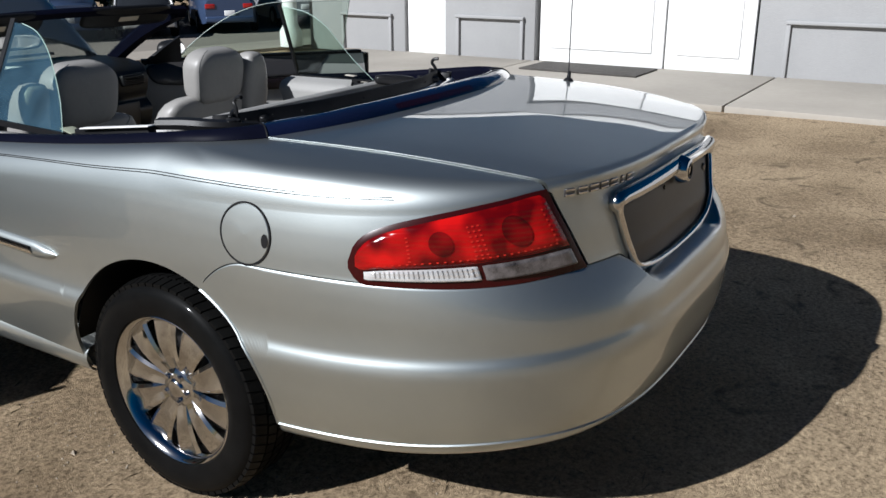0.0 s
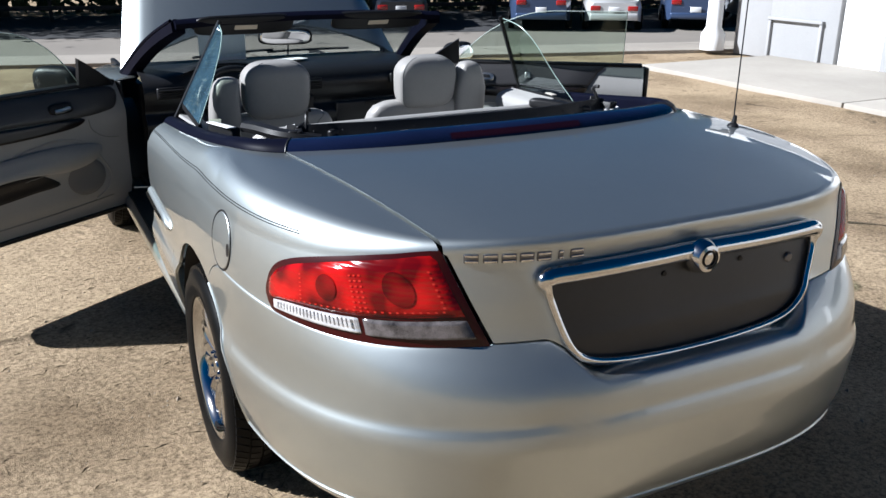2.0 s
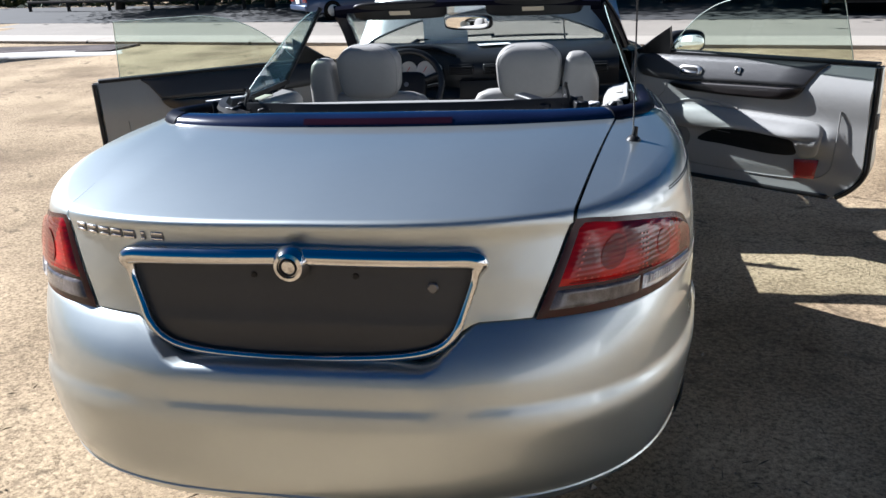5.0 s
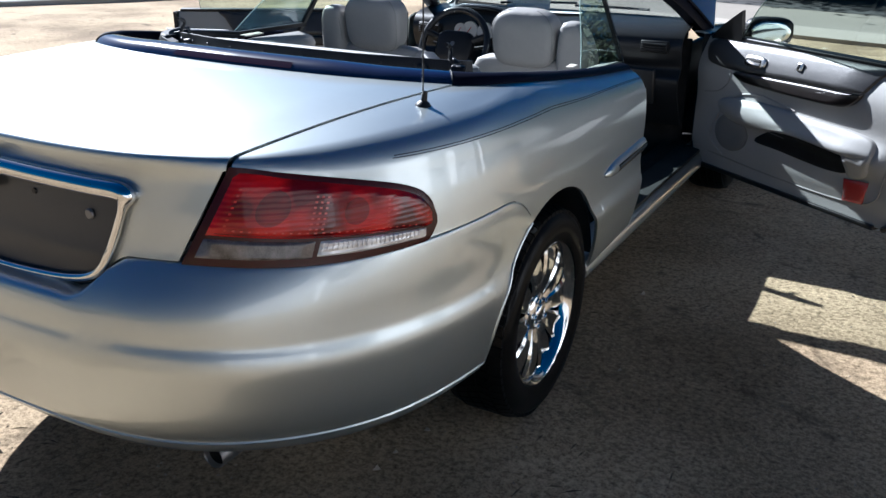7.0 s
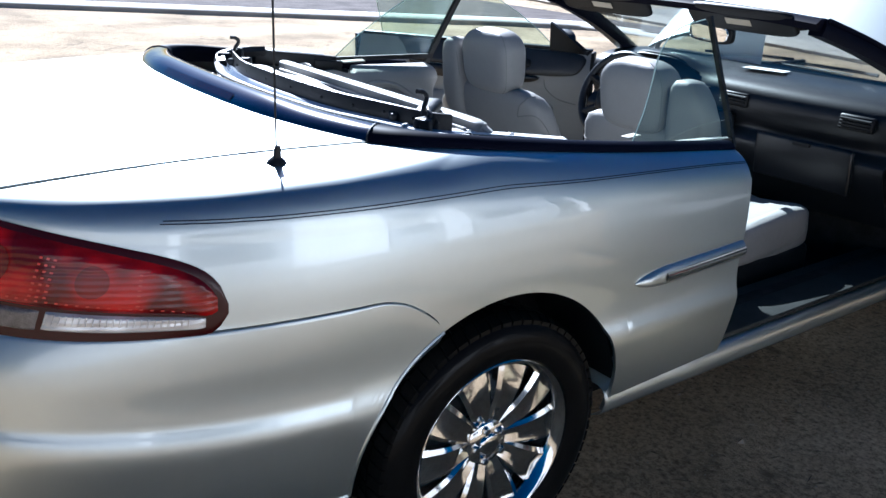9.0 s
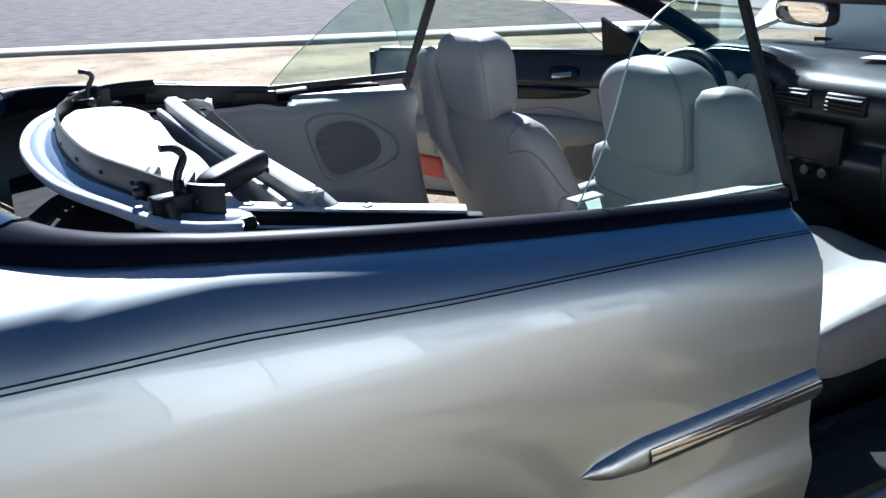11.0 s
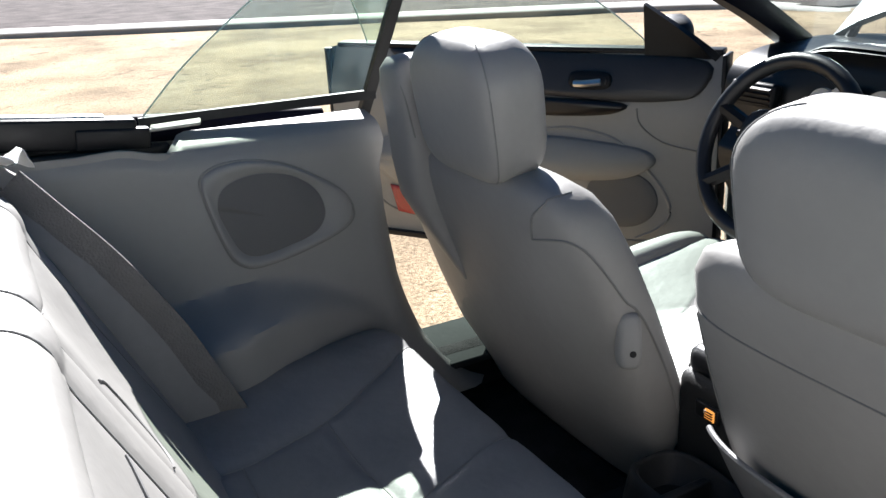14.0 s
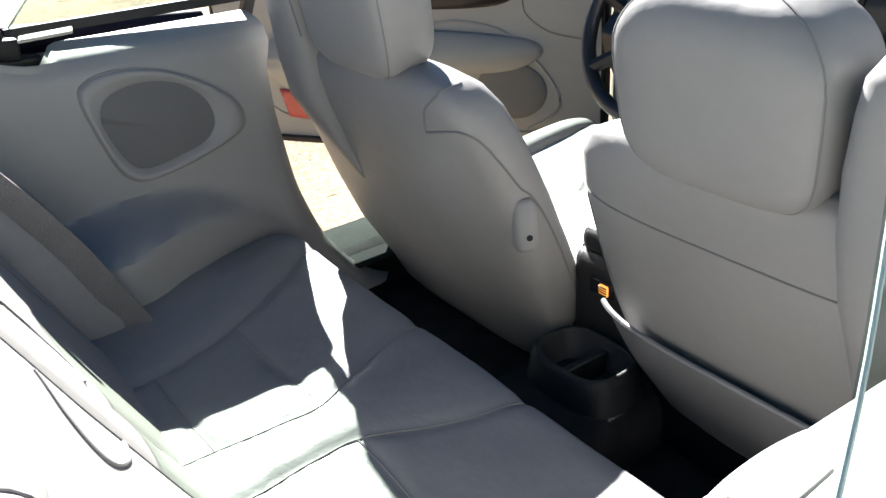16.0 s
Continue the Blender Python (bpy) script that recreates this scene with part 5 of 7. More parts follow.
    # side bolsters of the backrest
    for s in (-1, 1):
        loft("side_bolster", [(s * 0.49, 1.66, 0.42, 0.05, 0.06), (s * 0.488, 1.66, 0.47, 0.060, 0.072), (s * 0.492, 1.645, 0.54, 0.062, 0.076), (s * 0.512, 1.60, 0.66, 0.060, 0.070), (s * 0.538, 1.535, 0.79, 0.055, 0.060), (s * 0.556, 1.49, 0.86, 0.045, 0.046), (s * 0.565, 1.465, 0.895, 0.028, 0.03), (s * 0.567, 1.455, 0.906, 0.01, 0.012)], LEATHERSHADE, bench, 20)
    # pull slot with a stitched rim, folded seat belt along the outer bolster
    slot = smooth_line([(-0.085, 0.52, 0), (-0.125, 0.475, 0), (-0.150, 0.415, 0), (-0.150, 0.365, 0), (-0.115, 0.315, 0), (-0.07, 0.30, 0)], 6)
    for s in (-1, 1):
        tube("pull_slot", np.array([np.array(back(-s * x, v)) + [0, 0.0005, 0.0005] for x, v, _ in slot]), 0.0022, SEAM, br, 6, up=(1, 0, 0))
        strap = smooth_line([(s * 0.430, 1.725, 0.50), (s * 0.434, 1.690, 0.58), (s * 0.452, 1.645, 0.68), (s * 0.478, 1.578, 0.79), (s * 0.508, 1.515, 0.87), (s * 0.535, 1.470, 0.925)], 6)
        sweep("seat_belt", strap, [(-0.002, -0.022), (0.002, -0.022), (0.002, 0.022), (-0.002, 0.022)], principled("grey_webbing", (0.17, 0.165, 0.16), rough=0.8, bump=0.5, bump_scale=260, vary=0.1, scale=30), bench, up=(-0.2 * s, 0.75, 0.55), label="grey woven seat belt strap")
    # crumpled end of the roof lining at the shelf's corner
    G = np.array([[(-(0.50 + 0.11 * u + 0.012 * math.sin(9 * v)), 1.395 + 0.085 * v + 0.03 * u, 0.972 - 0.035 * u + 0.013 * math.sin(7 * u + 4 * v) * v + 0.006 * noise.noise((u * 5, v * 5, 1))) for v in np.linspace(0, 1, 10)] for u in np.linspace(0, 1, 12)])
    sheet("lining_flap", G, LINER, bench, 0.002, inward=(0, 1.4, 0), label="crumpled white edge of the roof lining")
    # pale moulded shelf edge behind the backrest
    L = smooth_line([(-0.63, 1.50, 0.88), (-0.57, 1.425, 0.955), (-0.50, 1.388, 0.972), (0, 1.372, 0.978), (0.46, 1.385, 0.973), (0.50, 1.400, 0.962), (0.52, 1.415, 0.945)], 9)
    sweep("shelf_edge", L, [(-0.017, -0.02), (0.017, -0.02), (0.017, 0.006), (0.010, 0.011), (-0.010, 0.011), (-0.017, 0.006)], PANELG, bench)
    rbox("shelf_skirt", (1.00, 0.012, 0.15), PANELG, bench, (0, 1.353, 0.89), bevel=0.003)


rear_bench()


# front seats with belts built into a shoulder tower
def front_seat(s, drop=0.0):
    seat = new("front_seat")
    seat.parent = car
    seat["label"] = "pale grey leather front seat with a large headrest"
    cx, dy = (-0.345, 0.0) if s < 0 else (0.330, 0.038)
    HW, HH, HZ = 0.138, 0.114 if s < 0 else 0.112, 0.978 if s < 0 else 0.962
    rows = [(cx, 2.425, 0.265, 0.19, 0.055), (cx, 2.415, 0.30, 0.225, 0.072), (cx, 2.395, 0.36, 0.24, 0.080), (cx, 2.345, 0.46, 0.255, 0.086), (cx, 2.305, 0.56, 0.262, 0.085), (cx, 2.262, 0.67, 0.262, 0.080), (cx, 2.222, 0.77, 0.256, 0.074), (cx, 2.198, 0.83, 0.243, 0.066), (cx, 2.184, 0.862, 0.222, 0.055), (cx, 2.176, 0.880, 0.180, 0.038), (cx, 2.172, 0.887, 0.10, 0.018)]
    rows = [(r[0], r[1] + dy, *r[2:]) for r in rows]
    if s < 0:
        wide = [0.052 * (1 - float(sm(r[2], 0.78, 0.885))) for r in rows]
        rows = [(r[0] - k, r[1], r[2], r[3] + k, r[4]) for r, k in zip(rows, wide)]
    back = loft("backrest", rows, LEATHER, seat, 44, e=0.52)
    zz = np.array([r[2] for r in rows])

    def on_back(a, z, out=0.0):
        xc, yc, wx, wy = (np.interp(z, zz, [r[i] for r in rows]) for i in (0, 1, 3, 4))
        return (xc + (wx + out) * float(se(np.array(math.cos(a)), 0.52)), yc + (wy + out) * float(se(np.array(math.sin(a)), 0.52)), z)

    def seam(pts, r=0.0015):
        tube("seam", np.array([on_back(a, z, 0.0006) for a, z in pts]), r, SEAM, back, 5)

    A = np.linspace(math.pi + 0.02, 2 * math.pi - 0.02, 26)
    if s > 0:
        seam([(a, 0.785 - 0.02 * math.sin(a - math.pi)) for a in A])
        for a0 in (math.pi + 0.42, 2 * math.pi - 0.42):
            seam([(a0, z) for z in np.linspace(0.36, 0.76, 18)])
    else:
        ln = smooth_line([(5.20, 0.795, 0), (5.24, 0.82, 0), (5.34, 0.842, 0), (5.72, 0.866, 0), (6.30, 0.872, 0)], 6)
        seam([(a_, z_) for a_, z_, _ in ln], 0.002)
        ln = smooth_line([(5.20, 0.795, 0), (5.50, 0.806, 0), (5.78, 0.808, 0), (6.05, 0.792, 0), (6.22, 0.745, 0), (6.30, 0.68, 0), (6.36, 0.60, 0), (6.38, 0.48, 0), (6.38, 0.38, 0)], 6)
        seam([(a_, z_) for a_, z_, _ in ln], 0.002)
    # map pocket with its loose top edge
    P = np.array([[on_back(a, z0, 0.004 + 0.016 * k) for k, z0 in [(k, 0.36 + (0.585 - 0.028 * math.sin(a - math.pi) - 0.36) * k) for k in np.linspace(0, 1, 8)]] for a in np.linspace(math.pi + 0.62, 2 * math.pi - 0.25, 26)])
    if s > 0:
        pk = sheet("map_pocket", P, LEATHERSHADE, back, 0.004, inward=(cx, 2.4, 0.5))
        tube("pocket_edge", P[:, -1], 0.0045, LEATHERSHADE, pk, 7)
    # coat hook and catch on the back's inner side
    if s < 0:
        h = np.array(on_back(6.17, 0.642))
        M_ = pose(h[0], h[1], h[2], -14, 0, 62)
        hk = pillow("release_catch", (0.020, 0.022, 0.044), PANELG, seat, M_, 0.5, 0.75, 26)
        lathe("screw", [(0, 0.004), (0.005, 0.003), (0.006, 0)], BLACK, hk, M_ @ pose(0.003, -0.0195, -0.018, 90, 0, 0), 12)
    # seat cushion and base
    def w(Q):
        Q[..., 2] += 0.02 * np.cos(Q[..., 0] * 12) * (Q[..., 2] > 0) * -1
        return Q
    pillow("cushion", (0.255, 0.29, 0.085), LEATHER, seat, pose(cx, 2.66 + dy, 0.435, 6, 0, 0), 0.45, 0.45, 32, warp=w)
    for sd in (-1, 1):
        pillow("side_bolster", (0.04, 0.26, 0.07), LEATHER, seat, pose(cx + sd * 0.225, 2.64, 0.475, 6, 0, 0), 0.6, 0.6, 20)
    rbox("seat_base", (0.52, 0.56, 0.17), BLACK, seat, (cx, 2.64, 0.335), bevel=0.03)
    # headrest: broad crown, narrower foot, seams at its edges
    def hw(Q):
        k = (Q[..., 2] + HH) / (2 * HH)
        Q[..., 0] *= 0.93 + 0.09 * np.clip(k, 0, 1) - 0.05 * np.clip(k - 0.75, 0, 1) * 4 * 0.4
        dome = np.clip((k - 0.62) / 0.38, 0, 1) ** 2
        Q[..., 0] *= 1 - 0.20 * dome
        Q[..., 1] *= (0.92 + 0.10 * np.clip(k, 0, 1)) * (1 - 0.16 * dome)
        return Q
    hr = pillow("headrest", (HW, 0.062, HH), LEATHER, seat, pose(cx, 2.146 + dy, HZ, 7, 0, 0), 0.50, 0.44, 60, label="large padded headrest", warp=hw)
    for sd in (-1, 1):
        U = np.linspace(-1.25, 1.30, 26)
        a0 = -math.pi / 2 + sd * 1.02
        Q = np.stack([HW * se(np.cos(U), 0.50) * se(np.full_like(U, math.cos(a0)), 0.44), 0.0625 * se(np.cos(U), 0.50) * se(np.full_like(U, math.sin(a0)), 0.44), HH * 1.003 * se(np.sin(U), 0.50)], -1)
        M_ = pose(cx, 2.146 + dy, HZ, 7, 0, 0)
        Q = hw(Q) @ np.array(M_.to_3x3()).T + np.array(M_.translation)
        tube("seam", Q, 0.0013, SEAM, hr, 5)
        tube("headrest_rod", [(cx + sd * 0.05, 2.16 + dy, 0.86), (cx + sd * 0.05, 2.155 + dy, 0.90)], 0.008, BLACK, hr, 8)
    # belt tower at the outer shoulder
    ox = cx + s * (0.206 if s < 0 else 0.213)
    wt = 1.0 if s < 0 else 1.32
    tw = loft("belt_tower", [(x_, y_, z_, w_ * (1 + (wt - 1) * (1 - float(sm(z_, 0.90, 1.04)))), d_) for x_, y_, z_, w_, d_ in [(ox - s * 0.05, 2.25 + dy, 0.58, 0.012, 0.03), (ox - s * 0.035, 2.235 + dy, 0.64, 0.026, 0.05), (ox - s * 0.012, 2.212 + dy, 0.71, 0.044, 0.066), (ox, 2.185 + dy, 0.78, 0.054, 0.074), (ox, 2.165 + dy, 0.85, 0.058, 0.066), (ox, 2.150 + dy, 0.92, 0.058, 0.056), (ox - s * 0.004, 2.136 + dy, 0.98, 0.054, 0.053), (ox - s * 0.009, 2.128 + dy, 1.015, 0.047, 0.047), (ox - s * 0.012, 2.126 + dy, 1.033, 0.034, 0.036), (ox - s * 0.013, 2.126 + dy, 1.039, 0.016, 0.018)]], LEATHER, seat, 28, e=0.55, label="shoulder tower carrying the seat belt")
    tube("seam", [(ox - s * 0.052, 2.110 + dy, 0.90), (ox - s * 0.050, 2.096 + dy, 0.97), (ox - s * 0.040, 2.086 + dy, 1.015)], 0.0018, SEAM, tw, 5, smooth=4)


for s_ in (-1, 1):
    front_seat(s_)


# floor, console, dash
def cabin_floor():
    rbox("floor_pan", (1.40, 2.0, 0.04), CLOTHBLACK, car, (0, 2.55, 0.245), bevel=0.01)
    for s in (-1, 1):
        rbox("floor_side", (0.06, 2.0, 0.12), CLOTHBLACK, car, (s * 0.70, 2.55, 0.30), bevel=0.01)
    rbox("tunnel", (0.24, 1.9, 0.14), CLOTHBLACK, car, (0, 2.55, 0.30), bevel=0.04, seg=3)
    rbox("bench_base", (1.20, 0.42, 0.25), CLOTHBLACK, car, (0, 1.82, 0.36), bevel=0.03)
    rbox("rear_bulkhead", (1.2, 0.03, 0.55), CLOTHBLACK, car, (0, 1.455, 0.60), (25, 0, 0), bevel=0.005)
    rbox("underbody", (1.30, 2.9, 0.06), BLACK, car, (0, 2.45, 0.215), bevel=0.02)
    rbox("boot_floor", (1.2, 0.8, 0.18), BLACK, car, (0, 0.75, 0.36), bevel=0.03)
    CONSOLE = principled("console_charcoal", (0.012, 0.012, 0.0125), rough=0.55, bump=0.15, bump_scale=350, vary=0.15, scale=6)
    con = rbox("centre_console", (0.20, 0.72, 0.24), CONSOLE, car, (0, 2.72, 0.44), bevel=0.025, seg=3, label="dark centre console with cup holders and a small amber lamp")
    rbox("armrest_lid", (0.18, 0.30, 0.05), DASHG, con, (0, 2.52, 0.575), bevel=0.02, seg=3)
    # rear end with two cup wells
    y0 = 2.25
    loft("cup_block", [(0.008, 2.285, 0.25, 0.104, 0.082), (0.008, 2.287, 0.33, 0.098, 0.076), (0.008, 2.290, 0.412, 0.088, 0.066), (0.008, 2.290, 0.426, 0.084, 0.062), (0.008, 2.290, 0.429, 0.079, 0.057), (0.008, 2.290, 0.423, 0.074, 0.052), (0.008, 2.290, 0.352, 0.068, 0.046)], CONSOLE, con, 36, e=0.62)
    rbox("cup_divider", (0.016, 0.095, 0.05), CONSOLE, con, (0.008, 2.290, 0.388), bevel=0.003)
    lamp = rbox("footwell_lamp", (0.050, 0.008, 0.028), BLACK, con, (-0.020, 2.357, 0.512), bevel=0.003, label="small glowing amber footwell lamp")
    am = principled("amber_lens", (0.60, 0.26, 0.07), rough=0.3)
    node_of(am).inputs["Emission Color"].default_value = (1.0, 0.38, 0.07, 1)
    node_of(am).inputs["Emission Strength"].default_value = 0.22
    rbox("lens", (0.020, 0.006, 0.020), am, lamp, (-0.011, 2.352, 0.512), bevel=0.003, label="amber ribbed lens")
    for k in range(4):
        rbox("lens_rib", (0.018, 0.003, 0.0015), BLACK, lamp, (-0.011, 2.3485, 0.5055 + 0.0044 * k), bevel=0)
    # seat belt stalks between the seats
    for s in (-1, 1):
        rbox("belt_buckle", (0.022, 0.035, 0.08), BLACK, con, (s * 0.118, 2.44, 0.50), (15, 0, 0), bevel=0.006)


cabin_floor()


def dashboard():
    dash = new("dashboard")
    dash.parent = car
    dash["label"] = "charcoal dashboard with round white dials and silver vents"
    xs = np.linspace(-0.72, 0.72, 49)
    prof = [(3.62, 0.915), (3.52, 0.925), (3.36, 0.935), (3.20, 0.932), (3.10, 0.915), (3.055, 0.885), (3.04, 0.84), (3.05, 0.79), (3.07, 0.745), (3.05, 0.72), (3.03, 0.69), (3.05, 0.62), (3.10, 0.54), (3.16, 0.46)]
    P = []
    for x in xs:
        hood = math.exp(-((x + 0.34) / 0.19) ** 4)
        col = []
        for i, (y, z) in enumerate(smooth_line([(a, b, 0) for a, b in prof], 3)[:, :2]):
            lift = hood * 0.055 * math.exp(-((y - 3.10) / 0.10) ** 2) * (z > 0.86)
            fwd = hood * 0.05 * (0.90 > z > 0.74)
            col.append((x, y + fwd - 0.02 * hood * (z > 0.90) * (y < 3.2) - 0.05 * (abs(x) / 0.72) ** 3 * -0.6, z + lift))
        P.append(col)
    sheet("dash_pad", np.array(P), DASHG, dash, 0.01, inward=(0, 3.5, 0.5))
    # dials
    for x, r in ((-0.43, 0.032), (-0.375, 0.044), (-0.285, 0.044), (-0.225, 0.030)):
        d = lathe("dial", [(0, 0.004), (r * 0.93, 0.004), (r, 0.006), (r * 1.04, 0.002), (r * 1.05, -0.004)], principled("dial_face", (0.62, 0.61, 0.58), rough=0.5), dash, Matrix.Translation((x, 3.062, 0.845)) @ pose(0, 0, 0, 78, 0, 0), 28)
        rbox("needle", (0.003, 0.002, r * 0.8), principled("needle_red", (0.5, 0.02, 0.01), rough=0.5), d, (x, 3.055, 0.848), (-12, 35, 0), bevel=0)
    # vents and panels
    for x in (-0.60, -0.09, 0.09, 0.60):
        v = rbox("vent", (0.13, 0.03, 0.055), BLACK, dash, (x, 3.045, 0.845), (-8, 0, 0), bevel=0.008)
        for k in range(4):
            rbox("vent_slat", (0.115, 0.012, 0.004), BLACK, v, (x, 3.03, 0.828 + 0.011 * k), (20, 0, 0), bevel=0)
    rbox("radio", (0.20, 0.03, 0.11), BLACK, dash, (0, 3.035, 0.735), (-4, 0, 0), bevel=0.006)
    for k in range(3):
        lathe("knob", [(0, 0.016), (0.014, 0.015), (0.017, 0.0)], DASHG, dash, Matrix.Translation((-0.06 + 0.06 * k, 3.02, 0.655)) @ pose(0, 0, 0, 88, 0, 0), 18)
    rbox("glovebox", (0.40, 0.025, 0.17), DASHG, dash, (0.42, 3.042, 0.662), (6, 0, 0), bevel=0.012)
    rbox("glovebox_latch", (0.07, 0.012, 0.016), BLACK, dash, (0.42, 3.018, 0.735), bevel=0.003)
    # papers on the pad
    rbox("paper", (0.17, 0.09, 0.002), PAPER, dash, (0.06, 3.27, 0.944), (-2, 0, 14), bevel=0)
    # steering wheel
    wh = new("steering_wheel")
    wh.parent = car
    wh["label"] = "dark four-spoke steering wheel"
    m = Matrix.Translation((-0.335, 2.82, 0.800)) @ pose(0, 0, 0, 68, 0, 0)
    a = np.linspace(0, 2 * math.pi, 48, endpoint=False)
    L = np.array([m @ Vector((0.178 * math.cos(t), 0.178 * math.sin(t), 0)) for t in a])
    tube("rim", L, 0.0168, DASHG, wh, 12, closed=True, up=tuple(m.to_3x3() @ Vector((0, 0, 1))))
    pillow("boss", (0.100, 0.080, 0.034), BLACK, wh, m @ pose(0, -0.005, -0.012), 0.6, 0.5, 24)
    for t in (20, 160, 215, 325):
        c, s = math.cos(radians(t)), math.sin(radians(t))
        tube("spoke", [m @ Vector((0.05 * c, 0.05 * s, -0.012)), m @ Vector((0.12 * c, 0.12 * s, -0.006)), m @ Vector((0.175 * c, 0.175 * s, 0))], 0.016, BLACK, wh, 8, up=(1, 0.2, 0.1))
    lathe("badge", [(0, 0.004), (0.012, 0.003), (0.014, 0)], STEELD, wh, m @ pose(0, 0.005, 0.019), 18)
    tube("column", [m @ Vector((0, 0, -0.02)), m @ Vector((0, 0, -0.28))], 0.045, DASHG, wh, 14)
    for s in (-1, 1):
        tube("stalk", [m @ Vector((0.04 * s, 0.0, -0.06)), m @ Vector((0.15 * s, 0.02, -0.055))], 0.008, BLACK, wh, 8)
    rbox("firewall", (1.42, 0.03, 0.62), CLOTHBLACK, car, (0, 3.30, 0.55), bevel=0.005)


dashboard()


# windscreen with its frame, visors and mirror
def windscreen():
    ws = new("windscreen")
    ws.parent = car
    ws["label"] = "raked windscreen in a black frame with folded sun visors"
    V = np.linspace(0, 1, 12)
    H = np.linspace(-1, 1, 24)

    def at(h, v):
        b = np.array([0.735 * h, 3.36 + 0.20 * (1 - h * h), 0.915 + 0.008 * (1 - h * h)])
        t = np.array([0.605 * h, 2.70 - 0.035 + 0.085 * (1 - h * h) * 0.2 - 0.05 * (1 - h * h) * 0, 1.195 + 0.018 * (1 - h * h)])
        p = b + (t - b) * v
        p[2] += 0.025 * math.sin(math.pi * v)
        return p

    G = sheet("glass", np.array([[at(h, v) for v in V] for h in H]), WSGLASS, ws, 0.004, inward=(0, 2.5, 0.8))
    for s in (-1, 1):
        L = np.array([at(s, v) for v in np.linspace(-0.06, 1.0, 14)])
        sweep("pillar", L + [0, 0, -0.004], [(-0.028, -0.034), (0.028, -0.030), (0.032, 0.010), (0.016, 0.026), (-0.018, 0.024), (-0.032, 0.0)], SEALN, ws, up=(0, 0.5, 1))
        tube("drip_rail", L + [s * 0.030, 0.01, 0.014], 0.008, SEALN, ws, 8)
    L = np.array([at(h, 1.0) for h in np.linspace(-1.03, 1.03, 30)])
    sweep("header_rail", L, [(-0.040, -0.016), (0.030, -0.018), (0.040, 0.004), (0.020, 0.018), (-0.024, 0.018), (-0.042, 0.002)], SEALN, ws)
    for s in (-1, 1):
        v = pillow("sun_visor", (0.225, 0.055, 0.014), BLACK, ws, pose(s * 0.315, 2.672, 1.184, -48, 0, s * -3), 0.5, 0.4, 24)
        rbox("visor_label", (0.10, 0.026, 0.002), principled("label_paper", (0.50, 0.44, 0.34), rough=0.7), v, (s * 0.315, 2.660, 1.173), (-48, 0, 0), bevel=0)
        rbox("latch", (0.05, 0.05, 0.025), BLACK, ws, (s * 0.52, 2.70, 1.180), bevel=0.008)
    mm = Matrix.Translation((-0.038, 3.005, 1.090)) @ pose(0, 0, 0, 3, 0, -15)
    mir = pillow("rear_view_mirror", (0.132, 0.018, 0.040), BLACK, ws, mm, 0.5, 0.4, 24, label="rear view mirror")
    pillow("mirror_glass", (0.122, 0.003, 0.033), MIRROR, mir, mm @ Matrix.Translation((0, -0.0175, 0)), 0.6, 0.5, 20)
    tube("stem", [(-0.038, 3.015, 1.097), (-0.040, 3.060, 1.118)], 0.010, BLACK, mir, 8)
    S = np.array([[(x, 3.50 + 0.02 * math.sin(3 * x), z) for z in np.linspace(0.895, 1.072, 5)] for x in np.linspace(-0.365, -0.115, 7)])
    sheet("paper_sheet", S, PAPER, ws, 0.0015, label="white paper sheet standing behind the windscreen")
    for s, h0 in ((0, -0.55), (1, 0.02)):
        L = np.array([at(h0 + 0.1 * k, 0.04 + 0.008 * k) + [0, 0.010, 0.016] for k in range(7)])
        tube("wiper", L, 0.007, BLACK, ws, 6)


windscreen()


